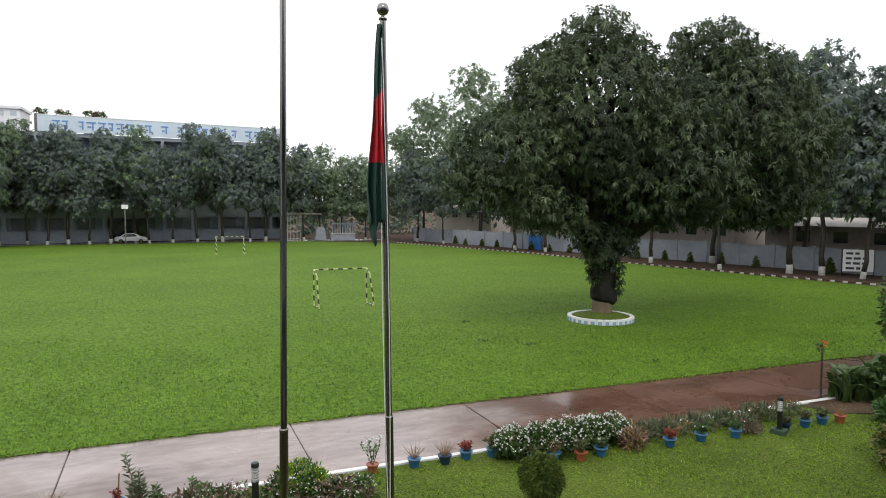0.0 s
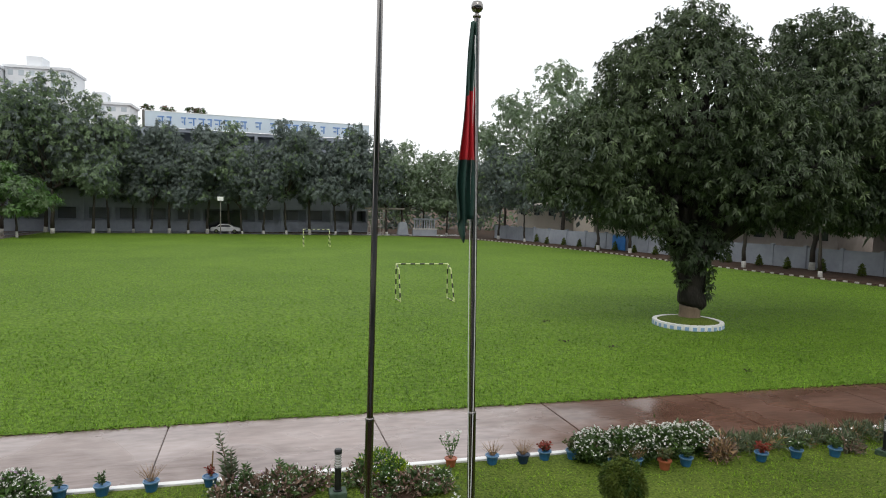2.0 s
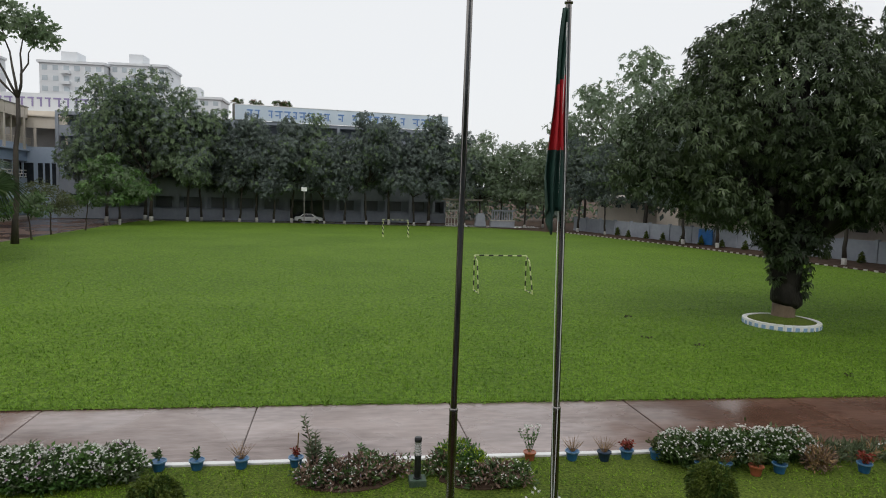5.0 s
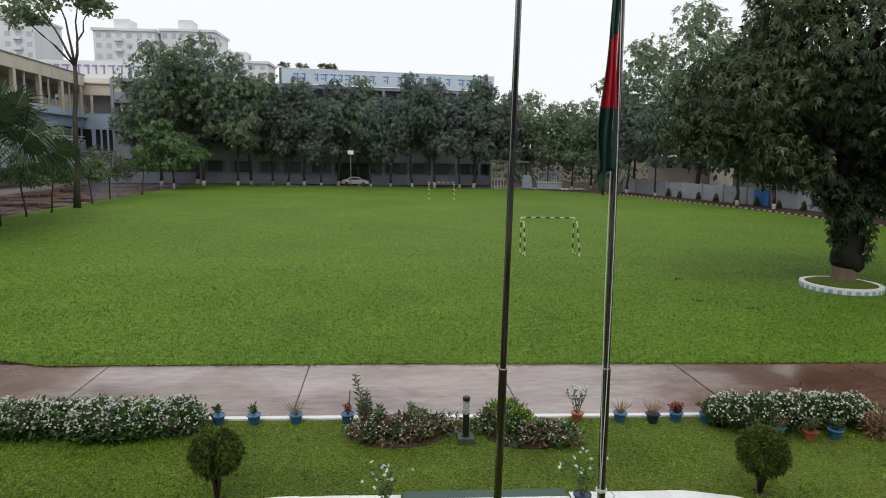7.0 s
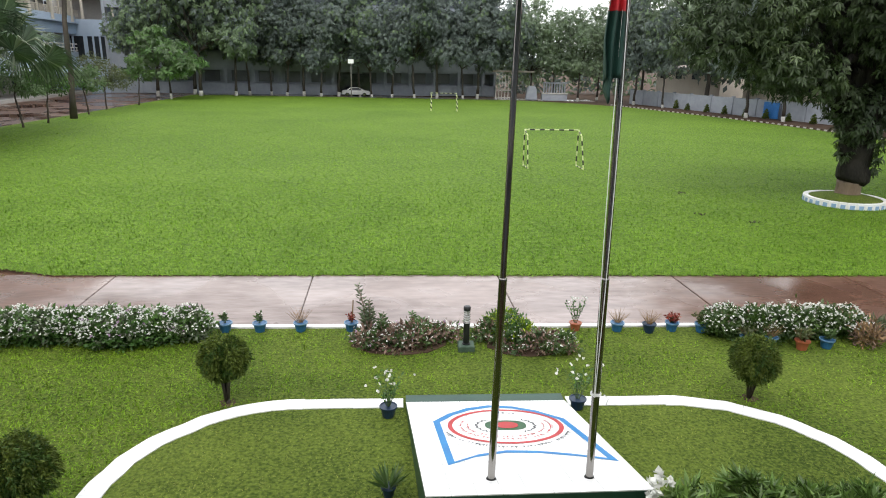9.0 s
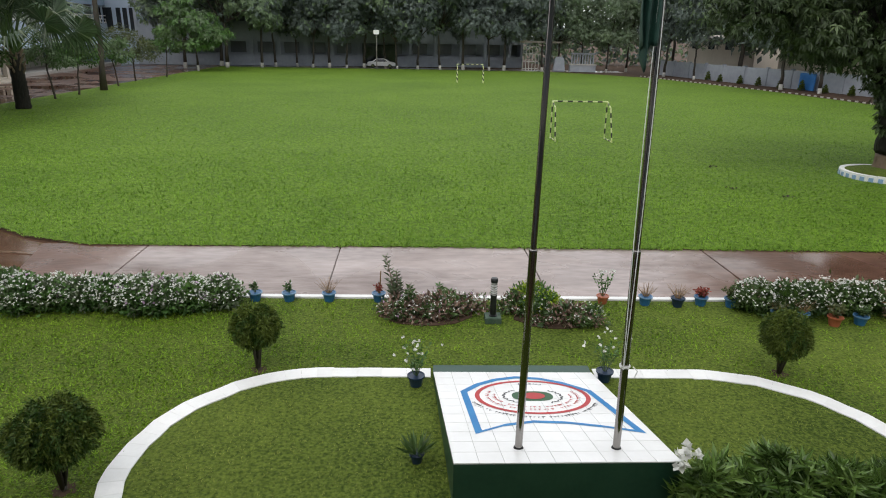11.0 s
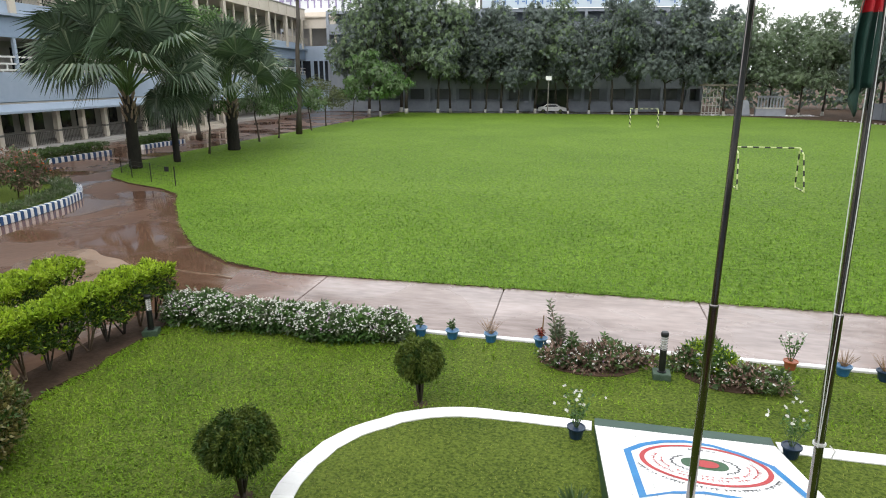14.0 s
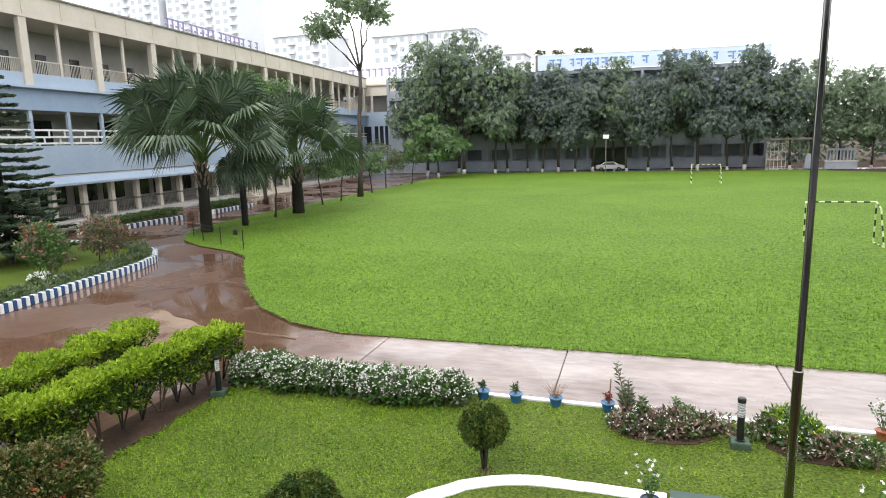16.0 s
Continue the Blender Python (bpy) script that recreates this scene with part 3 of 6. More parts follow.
for i, (x, y) in enumerate(((12.28, 22.26), (10.86, 23.42), (15.1, 18.1), (11.84, 27.7))):
    rng = np.random.default_rng(300 + i)
    v, t = leaf_arrays(rng.normal(size=(14, 3)) * [0.09, 0.04, 0.015] + [0, 0, 0.06], rng.normal(size=(14, 3)) * [1, 1, 0.3], 0.11, 0.05, 0.3, rng)
    ob = tagged(new("fallen_twig", np_mesh("fallen_twig", v, t, [BARK])), "dark fallen twig with leaves on the lawn", "twig", "fallen twigs")
    ob.matrix_basis = pose(x, y, 0.03)

# lawn kerb stones along the boundary side, black and white
def dashes(name, line, step, w, h, mats, parent, gap=0.1, z0=0.0):
    """Kerb stones one after another along a line of points."""
    pts = [Vector((*p, 0)) for p in line]
    seg, n = 0, 0
    run = 0.0
    for a, b in zip(pts, pts[1:]):
        d = (b - a).length
        u = (b - a) / d
        s = Vector((-u.y, u.x, 0)) * w / 2
        k = max(1, round(d / step))
        for i in range(k):
            p, q = a + u * (d * i / k + gap / 2), a + u * (d * (i + 1) / k - gap / 2)
            g = Geo()
            c = [p - s, q - s, q + s, p + s]
            g.hexa([(v.x, v.y, z0 - 0.05) for v in c], [(v.x, v.y, z0 + h) for v in c])
            part(name, g.mesh(name, [mats[n % len(mats)]], min(0.02, h * 0.1)), parent)
            n += 1


side_kerb = thing("kerb", (0, 0, 0), "row of short whitewashed kerb stones beside the field", "kerb", kind="structure")
dashes("kerb_stone", [(48, 24), (45.5, 33), (40.5, 52), (38, 68), (33, 84), (29.5, 95)], 0.9, 0.15, 0.08, [LIME], side_kerb, 0.6)
g = Geo()
prism(g, list(reversed([(49, 22), (46, 33), (41, 52), (38.5, 68), (33.5, 84), (30, 95), (34, 98), (39, 81), (44, 66), (48.5, 50), (52.5, 36), (56, 22)])), -0.06, 0.02)
structure("planting_strip", g.mesh("planting_strip", [SOIL]), "bare damp soil strip along the boundary wall", "soil")

# ---- white ring border of painted slabs ----
ring = thing("garden_border", (0, 0, 0), "white-painted flat border of slabs curving round the flag plinth", "border", kind="structure")


def ring_piece(a, b, c, d):
    g = Geo()
    g.hexa([(*p, -0.03) for p in (a, b, c, d)], [(*p, 0.03) for p in (a, b, c, d)])
    part("border_slab", g.mesh("border_slab", [WHITE], 0.002), ring)


rr = random.Random(5)
for cx, sgn in ((RING[0], -1), (RING[1], 1)):
    w = 90.0
    j = 0.0
    while w > -58:
        w2 = w - 6.2
        k = rr.uniform(-0.022, 0.022)
        def at(r, ang):
            return (cx + sgn * r * math.cos(radians(ang)), RING[2] + r * math.sin(radians(ang)))
        a, b, c, d = at(2.25 + j, w - 0.015), at(2.25 + k, w2 + 0.015), at(2.57 + k, w2 + 0.015), at(2.57 + j, w - 0.015)
        ring_piece(*((a, b, c, d) if sgn < 0 else (d, c, b, a))[::-1])
        w, j = w2, k
for x0, x1 in ((RING[0], -0.56), (2.2, RING[1])):
    k = 4
    for i in range(k):
        a, b = x0 + (x1 - x0) * i / k + 0.001, x0 + (x1 - x0) * (i + 1) / k - 0.001
        j = rr.uniform(-0.01, 0.01)
        ring_piece((a, 9.37 + j), (b, 9.37 + j), (b, 9.66 + j), (a, 9.66 + j))

# ---- flag plinth ----
plinth = thing("flag_plinth", (0, 0, 0), "dark green plinth topped with white tiles and a painted emblem", "plinth")
RL, RR, FL, FR = (-0.52, 9.40), (2.13, 9.41), (-0.30, 6.30), (2.46, 6.36)


def slope(y):
    return 0.10 + (9.4 - y) * 0.168


g = Geo()
low = [(FL[0], FL[1], -0.05), (FR[0], FR[1], -0.05), (RR[0], RR[1], -0.05), (RL[0], RL[1], -0.05)]
g.hexa(low, [(x, y, slope(y) - 0.012) for x, y, _ in low])
part("base", g.mesh("base", [PLINTH], 0.006), plinth, "dark green painted base")
g = Geo()
g.hexa([(RL[0], RL[1] + 0.004, -0.05), (RR[0], RR[1] + 0.004, -0.05), (RR[0], RR[1] + 0.26, -0.05), (RL[0], RL[1] + 0.26, -0.05)],
       [(RL[0], RL[1] + 0.004, 0.09), (RR[0], RR[1] + 0.004, 0.09), (RR[0], RR[1] + 0.26, 0.09), (RL[0], RL[1] + 0.26, 0.09)])
part("rear_ledge", g.mesh("rear_ledge", [PLINTH], 0.006), plinth, "dark green ledge")


g = Geo()
low = [(FL[0] + 0.01, FL[1] + 0.01, 0), (FR[0] - 0.01, FR[1] + 0.01, 0), (RR[0] - 0.01, RR[1] - 0.01, 0), (RL[0] + 0.01, RL[1] - 0.01, 0)]
g.hexa([(x, y, slope(y) - 0.03) for x, y, _ in low], [(x, y, slope(y) - 0.003) for x, y, _ in low])
part("grout_bed", g.mesh("grout_bed", [GROUT]), plinth)


def on_plinth(u, v):
    """u across from the left side, v from the field edge to the house edge."""
    x = (RL[0] + (RR[0] - RL[0]) * u) * (1 - v) + (FL[0] + (FR[0] - FL[0]) * u) * v
    y = (RL[1] + (RR[1] - RL[1]) * u) * (1 - v) + (FL[1] + (FR[1] - FL[1]) * u) * v
    return x, y


NU, NV = 9, 11
for i in range(NU):
    for k in range(NV):
        c = [on_plinth((i + e) / NU, (k + f) / NV) for e, f in ((0.012, 0.988), (0.988, 0.988), (0.988, 0.012), (0.012, 0.012))]
        g = Geo()
        g.hexa([(x, y, slope(y) - 0.012) for x, y in c], [(x, y, slope(y) + 0.004) for x, y in c])
        part("tile", g.mesh("tile", [TILE]), plinth)


def paint(name, rings, material, up, label=""):
    """Flat painted shape: closed strips between pairs of outlines, or a filled outline."""
    g = Geo()
    for outer, inner in rings:
        n = len(outer)
        if inner is None:
            g.face([(x, y, slope(y) + up) for x, y in outer])
        else:
            for i in range(n):
                j = (i + 1) % n
                q = [outer[i], outer[j], inner[j], inner[i]]
                g.face([(x, y, slope(y) + up) for x, y in q])
    return part(name, g.mesh(name, [material]), plinth, label)


def oval(rx, ry, n=64, cx=0.97, cy=8.36):
    return [(cx + rx * math.cos(2 * math.pi * i / n), cy + ry * math.sin(2 * math.pi * i / n)) for i in range(n)]


SHIELD = [(0.81, 9.2), (0.45, 9.08), (0.14, 8.86), (-0.11, 8.55), (0.02, 7.08), (0.4, 7.31), (0.83, 7.43), (1.3, 7.4), (1.8, 7.28), (2.28, 7.12), (1.92, 8.6), (1.55, 8.95), (1.2, 9.14)]
inner = [(0.98 + (x - 0.98) * 0.905, 8.2 + (y - 8.2) * 0.905) for x, y in SHIELD]
paint("emblem_shield", [(SHIELD, inner)], BLUE, 0.0085, "blue painted shield outline")
paint("emblem_ring", [(oval(0.87, 0.65), oval(0.80, 0.59))], RED, 0.0085, "red painted ring")
barrel = [(0.97 + 0.31 * math.copysign(abs(math.cos(w)) ** 0.7, math.cos(w)), 8.37 + 0.185 * math.copysign(abs(math.sin(w)) ** 0.8, math.sin(w))) for w in np.linspace(0, 2 * math.pi, 48, endpoint=False)]
paint("emblem_field", [(barrel, None)], GREENP, 0.0085, "green painted panel")
paint("emblem_disc", [(oval(0.17, 0.125, 32, 0.99, 8.37), None)], RED, 0.0125, "red painted disc")
rr = random.Random(11)
# wreath of dark leaves round the panel
for i in range(24):
    side = -1 if i < 12 else 1
    w = radians(90 + side * (40 + 9.5 * (i % 12)))
    x, y = 0.97 + 0.44 * math.cos(w), 8.36 + 0.28 * math.sin(w)
    d = Vector((math.cos(w + 0.9 * (-1) ** i), math.sin(w + 0.9 * (-1) ** i)))
    o = Vector((-d.y, d.x))
    c = Vector((x, y))
    paint("emblem_leaf", [([tuple(c - d * 0.045), tuple(c - o * 0.014), tuple(c + d * 0.045), tuple(c + o * 0.014)], None)], INK, 0.0085)
# lettering that cannot be read: small broken bars along the rings
for rx, ry, a0, a1, n, h, m in ((0.69, 0.495, -205, 25, 46, 0.042, RED), (0.585, 0.405, -195, 15, 34, 0.036, RED), (0.955, 0.755, 198, 342, 42, 0.045, INK), (0.5, 0.52, 64, 116, 8, 0.04, INK)):
    for i in range(n):
        if rr.random() < 0.14:
            continue
        w = radians(a0 + (a1 - a0) * (i + rr.uniform(0.3, 0.7)) / n)
        c = Vector((0.97 + rx * math.cos(w), 8.36 + ry * math.sin(w)))
        t = Vector((-rx * math.sin(w), ry * math.cos(w))).normalized()
        o = Vector((t.y, -t.x))
        a, b = rr.uniform(0.012, 0.026), h * rr.uniform(0.4, 0.75)
        s0 = rr.uniform(-0.3, 0.5)
        q = [c + t * a * e + o * b * f for e, f in ((-1, -1), (1, -1), (1, -0.35), (s0, -0.35), (s0, 1), (s0 - 0.5, 1), (s0 - 0.5, -0.35), (-1, -0.35))]
        paint("emblem_letter_bar", [([(p.x, p.y) for p in q], None)], m, 0.0085)

# ---- flag poles and flag ----
def flag_pole(x, y, z0, top, lean, label):
    ob = thing("flag_pole", (x, y, z0), label, "flag pole", "flag poles")
    g = Geo()
    g.lathe([(0.062, 0.0), (0.062, 0.008), (0.052, 0.012), (0.052, 0.03)], seg=20)
    part("base_flange", g.mesh("base_flange", [RUBBER], smooth=False), ob, "black rubber base collar")
    j = 3.17 - z0
    g = Geo()
    g.tube([(lean * z, 0, z) for z in (0.01, 0.014, j - 0.004, j)], [0.047] * 4, 20)
    part("lower_tube", g.mesh("lower_tube", [STEEL], smooth=True), ob)
    g = Geo()
    g.tube([(lean * (j + z), 0, j + z) for z in (-0.024, -0.022, 0.0, 0.002, 0.008, 0.01)], [0.0478, 0.0482, 0.0482, 0.047, 0.038, 0.036], 20)
    part("joint_sleeve", g.mesh("joint_sleeve", [STEEL], smooth=True), ob)
    g = Geo()
    t = top - z0
    g.tube([(lean * z, 0, z) for z in (j, j + 0.004, t - 0.004, t)], [0.035, 0.035, 0.033, 0.033], 18)
    part("upper_tube", g.mesh("upper_tube", [STEEL], smooth=True), ob)
    g = Geo()
    g.lathe([(0.0, 0.0), (0.045, 0.01), (0.045, 0.03), (0.02, 0.04), (0.02, 0.06), (0.05, 0.075), (0.066, 0.11), (0.066, 0.14), (0.05, 0.175), (0.0, 0.19)], (lean * t, 0, t), 20)
    part("finial_ball", g.mesh("finial_ball", [STEEL], smooth=True), ob)
    return ob


pole_a = flag_pole(0.525, 6.70, slope(6.70), 8.05, 0.010, "bare stainless steel flag pole on the plinth")
lean = -0.014
pole_b = flag_pole(1.755, 6.70, slope(6.70), 7.55, lean, "stainless steel flag pole carrying a wet national flag")
PX = 1.755 - 0.55 * lean
g = Geo()
for s, e in ((-0.055, 0.02), (0.05, 0.03)):
    g.tube([(PX + lean * z + s * math.sin(math.pi * min(1, (z - 1.6) / 5.8)) * 0.7 - 0.035, 6.64 - e * 0.3, z) for z in np.linspace(1.7, 7.35, 24)], [0.005] * 24, 5)
g.tube([(PX + lean * 1.72 + 0.06 * math.cos(w), 6.70 + 0.06 * math.sin(w), 1.70 + 0.012 * w / 6) for w in np.linspace(0, 18, 60)], [0.006] * 60, 5)
g.tube([(PX + 0.05, 6.63, 1.74), (PX + 0.1, 6.60, 1.70), (PX + 0.07, 6.59, 1.62)], [0.007] * 3, 5)
tagged(new("halyard_rope", g.mesh("halyard_rope", [WHITE])), "thin pale halyard rope tied round the flag pole", "rope")

# flag, hanging in folds down the pole
g = Geo()
rows, cols = 40, 22
grid = []
for i in range(rows + 1):
    v = i / rows
    z = 7.50 - v * 2.12
    wid = 0.045 + 0.165 * min(1, v * 1.2) - 0.02 * max(0, v - 0.8) * 5
    line = []
    for k in range(cols + 1):
        u = k / cols
        fx = PX + lean * z - 0.02 - wid * u + 0.012 * math.sin(9 * v + 4 * u)
        fy = 6.70 - 0.05 + 0.055 * math.sin(u * 15 + v * 2.2) * (0.4 + v) * (0.3 + u)
        drop = 0.34 * max(0, (v - 0.75) * 4) * (0.05 + 0.9 * max(0, 1 - abs(u - 0.62) / 0.3))
        line.append((fx, fy, z - drop * 0.9))
    grid.append(line)
for i in range(rows):
    for k in range(cols):
        v = (i + 0.5) / rows
        red = 0.33 + 0.05 * (k / cols) < v < 0.69 and k < cols - 1
        g.face([grid[i][k], grid[i + 1][k], grid[i + 1][k + 1], grid[i][k + 1]], 1 if red else 0)
me = g.mesh("flag", [FLAGG, FLAGR])
bm = bmesh.new()
bm.from_mesh(me)
bmesh.ops.remove_doubles(bm, verts=bm.verts[:], dist=1e-4)
bm.to_mesh(me)
bm.free()
me.polygons.foreach_set("use_smooth", [True] * len(me.polygons))
flag = tagged(new("flag", me), "wet bottle-green flag with a red disc, hanging limp in folds", "flag")
thick = flag.modifiers.new("cloth", "SOLIDIFY")
thick.thickness = 0.004

# ---- own building behind the camera ----
# Wall and overhang are unseen; they keep bright sky off the poles.
g = Geo()
g.box(-40, 40, -3.4, -3.0, -0.1, 11)
g.box(-40, 40, -3.0, 0.6, 7.6, 8.0)
structure("wall_south", g.mesh("wall_south", [FARWALL]), "unseen pale blue wall and overhang of the veranda building", "wall")
g = Geo()
g.box(-40, 40, -3.0, 0.1, 3.55, 3.85)
structure("floor", g.mesh("floor", [INNER]), "concrete veranda floor slab", "floor")

# ---- big tree in its round planter ----
TREE = (18.55, 26.25, 0.0)
mango_lobes = [(-1.0, 0, 10.1, 4.5, 4.8, 4.2), (7.2, 0.8, 10.3, 5.2, 5.4, 4.4), (-5.4, -0.5, 8.2, 2.6, 3.0, 2.0), (-7.0, -0.4, 6.7, 2.0, 2.0, 1.3), (11.8, 0.4, 8.8, 3.2, 4.0, 3.4),
               (2.6, -1.0, 7.2, 5.0, 4.4, 2.4), (9.5, 0.0, 6.6, 4.0, 4.0, 2.2), (-3.4, 0, 11.7, 1.9, 2.2, 1.7), (-0.9, -0.5, 13.7, 1.9, 1.9, 1.4), (1.1, 0, 13.0, 1.6, 1.8, 1.2), (6.4, 0, 14.0, 2.2, 2.4, 1.4),
               (9.2, 0.5, 13.0, 2.2, 2.6, 1.7), (11.4, 0, 11.6, 2.0, 2.4, 1.7), (-4.6, -1.0, 5.8, 1.7, 1.8, 1.4), (-2.9, -0.8, 5.3, 1.3, 1.5, 1.2), (4.4, -1.5, 10.0, 2.2, 2.0, 2.2), (1.6, -3.4, 9.0, 2.2, 1.6, 1.8),
               (8.2, -3.6, 8.6, 2.4, 1.7, 1.8), (2.6, -1.0, 5.6, 1.5, 1.6, 1.2), (4.9, -1.2, 5.6, 1.8, 1.8, 1.1), (8.0, -0.8, 5.5, 1.9, 1.8, 1.1), (10.8, 0.0, 5.8, 2.2, 2.0, 1.1), (13.2, 0.2, 6.4, 1.6, 1.8, 1.4)]
mango = thing("mango_tree", TREE, "huge old dark-leaved mango tree with a fungus-black trunk", "tree")
mango.scale = (0.99, 0.99, 0.99)
rng = np.random.default_rng(21)


def knobbly(g, k0, amount, seed):
    """Pushes the points of a trunk in and out, for burrs and hollows."""
    for i in range(k0, len(g.v)):
        x, y, z = g.v[i]
        w = math.atan2(y, x)
        q = 1 + amount * (math.sin(3 * w + 0.9 * z + seed) + 0.7 * math.sin(5 * w - 1.4 * z) + 0.6 * math.sin(2 * w + 2.6 * z + 1.3))
        g.v[i] = (x * q, y * q, z)


g = Geo()
n = 9
g.tube([(0, 0, -0.1 + 1.05 * i / n) for i in range(n + 1)], [0.70, 0.63, 0.57, 0.53, 0.50, 0.48, 0.47, 0.47, 0.48, 0.49], 22)
knobbly(g, 0, 0.05, 0.4)
part("trunk_foot", g.mesh("trunk_foot", [BARK_PALE], smooth=True), mango, "bare brown foot of the trunk")
g = Geo()
n = 22
g.tube([(-0.16 * max(0, i / n - 0.2) + 0.05 * math.sin(1.1 * i), 0, 0.88 + 3.4 * i / n) for i in range(n + 1)], [(0.5 if i == 0 else 0.60 + 0.03 * math.sin(0.8 * i) + 0.16 * (i / n) ** 2) for i in range(n + 1)], 22)
knobbly(g, 0, 0.075, 1.7)
for l in mango_lobes:
    for k in range(2):
        end = (l[0] + rng.normal() * l[3] * 0.3, l[1] + rng.normal() * l[4] * 0.3, l[2] + rng.normal() * l[5] * 0.3)
        s = Vector((-0.1 + 0.12 * l[0], 0.1 * l[1], 3.6 + 0.25 * k))
        s.x = max(-0.6, min(0.6, s.x))
        g.tube(limb(s, end, 1.4, rng), [0.36 * (1 - 0.14 * i) for i in range(7)], 7)
part("trunk", g.mesh("trunk", [FUNGUS], smooth=True), mango, "black wet trunk and limbs")
part("crown", whorl_crown("crown", mango_lobes, 18000, 12, (0.23, 0.07), [MANGO, MANGOTIP], 22, 0.75, 0.5, 0.09), mango, "dark glossy drooping leaves")
ivy = [(-0.4, -0.4, 3.4, 1.0, 0.9, 0.8), (0.2, -0.3, 4.3, 1.3, 1.0, 0.8), (-1.2, -0.4, 4.3, 0.8, 0.8, 0.8), (-0.75, -0.3, 2.5, 0.3, 0.5, 0.6), (0.65, -0.5, 2.4, 0.25, 0.35, 0.7), (1.2, -0.3, 3.9, 0.6, 0.6, 0.7), (0.7, -0.35, 1.5, 0.12, 0.3, 0.2)]
part("climbing_leaves", whorl_crown("climbing_leaves", ivy, 520, 10, (0.22, 0.075), [MANGO], 23, 0.8, 0.8), mango, "leaves sprouting on the trunk")

planter = thing("tree_planter", (18.36, 26.1, 0), "low round planter kerb painted in pale blue and white blocks", "planter")
planter.matrix_basis = pose(18.36, 26.1, 0) @ Matrix.Diagonal((0.93, 0.93, 1, 1))
N = 30
for i in range(N):
    a, b = 2 * math.pi * (i + 0.02) / N, 2 * math.pi * (i + 0.98) / N
    c = [(r * math.cos(w), r * math.sin(w)) for r, w in ((1.50, a), (1.72, a), (1.72, b), (1.50, b))]
    g = Geo()
    g.hexa([(*p, -0.03) for p in c], [(*p, 0.28) for p in c], 0)
    block = part("kerb_block", g.mesh("kerb_block", [WHITE], 0.012), planter)
    a, b = 2 * math.pi * (i + 0.24) / N, 2 * math.pi * (i + 0.76) / N
    c = [(r * math.cos(w), r * math.sin(w)) for r, w in ((1.69, a), (1.727, a), (1.727, b), (1.69, b))]
    g = Geo()
    g.hexa([(*p, 0.03) for p in c], [(*p, 0.2) for p in c], 0)
    part("painted_panel", g.mesh("painted_panel", [KERBPALE]), block, "pale blue painted panel")
g = Geo()
g.lathe([(1.50, 0.0), (1.50, 0.25), (1.2, 0.33), (0.8, 0.4), (0.0, 0.42)], seg=32)
part("soil", g.mesh("soil", [GRASS2], smooth=True), planter, "grassy soil fill")


def goal(at, turn, label):
    """A small goal of striped tube: two posts, a bar, and a shallow rear frame."""
    ob = thing("goal_post", at, label, "goal", "striped goals", turn=turn)
    runs = {"post": [((0, 0, 0), (0, 0, 2)), ((3, 0, 0), (3, 0, 2))], "crossbar": [((0, 0, 2), (3, 0, 2))],
            "top_stay": [((0, 0, 2), (0.03, -0.75, 1.75)), ((3, 0, 2), (3.0, -0.75, 1.75))],
            "rear_leg": [((0.03, -0.75, 1.75), (0.05, -1.2, 0)), ((3, -0.75, 1.75), (3.05, -1.4, 0))],
            "foot_bar": [((0, 0, 0.04), (0.05, -1.2, 0.04)), ((3, 0, 0.04), (3.05, -1.4, 0.04))]}
    for name, lines in runs.items():
        for a, b in lines:
            a, b = Vector(a), Vector(b)
            n = max(3, round((b - a).length / 0.27))
            g = Geo()
            g.tube([a.lerp(b, i / n) for i in range(n + 1)], [0.038] * (n + 1), 10, bands=2)
            part(name, g.mesh(name, [LIMEPAINT, BLACK]), ob)
    return ob


goal((6.07, 35.5, 0.03), 0, "black and pale yellow striped goal frame without a net")
goal((2.53, 77.2, 0.03), 0, "black and white striped goal frame far across the lawn")


# ---- left veranda building, three storeys ----
college = thing("veranda_building", (-43.3, 38, 0), "long three-storey pale blue veranda building with cream cornice", "building", turn=5.5)
Y0, Y1 = -24.0, 67.0


def slab_part(name, x0, x1, y0, y1, z0, z1, material, parent=college, label="", bevel=0.0):
    g = Geo()
    g.box(x0, x1, y0, y1, z0, z1)
    return part(name, g.mesh(name, [material], bevel), parent, label)


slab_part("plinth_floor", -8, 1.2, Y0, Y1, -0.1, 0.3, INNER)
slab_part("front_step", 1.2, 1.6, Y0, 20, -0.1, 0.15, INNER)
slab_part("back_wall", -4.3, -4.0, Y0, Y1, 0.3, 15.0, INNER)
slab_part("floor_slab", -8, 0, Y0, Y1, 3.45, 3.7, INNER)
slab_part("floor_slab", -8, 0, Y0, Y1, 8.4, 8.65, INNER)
slab_part("roof_slab", -9, 0.35, Y0, Y1, 14.7, 14.95, CREAM)
g = Geo()
g.hexa([(-0.25, Y0, 3.0), (0.75, Y0, 2.92), (0.75, Y1, 2.92), (-0.25, Y1, 3.0)], [(-0.25, Y0, 3.75), (0.75, Y0, 3.1), (0.75, Y1, 3.1), (-0.25, Y1, 3.75)])
part("sun_shade", g.mesh("sun_shade", [WALLBLUE], 0.02), college, "sloping pale blue sun shade")
slab_part("spandrel_wall", -0.25, 0.0, Y0, Y1, 3.75, 5.9, WALLBLUE)
slab_part("spandrel_wall", -0.25, 0.06, Y0, Y1, 8.4, 9.9, WALLBAND)
slab_part("ledge", -0.25, 0.55, Y0, Y1, 9.9, 10.08, WALLBLUE)
slab_part("parapet", -0.2, 0.10, Y0, Y1, 10.08, 10.95, WALLBLUE)
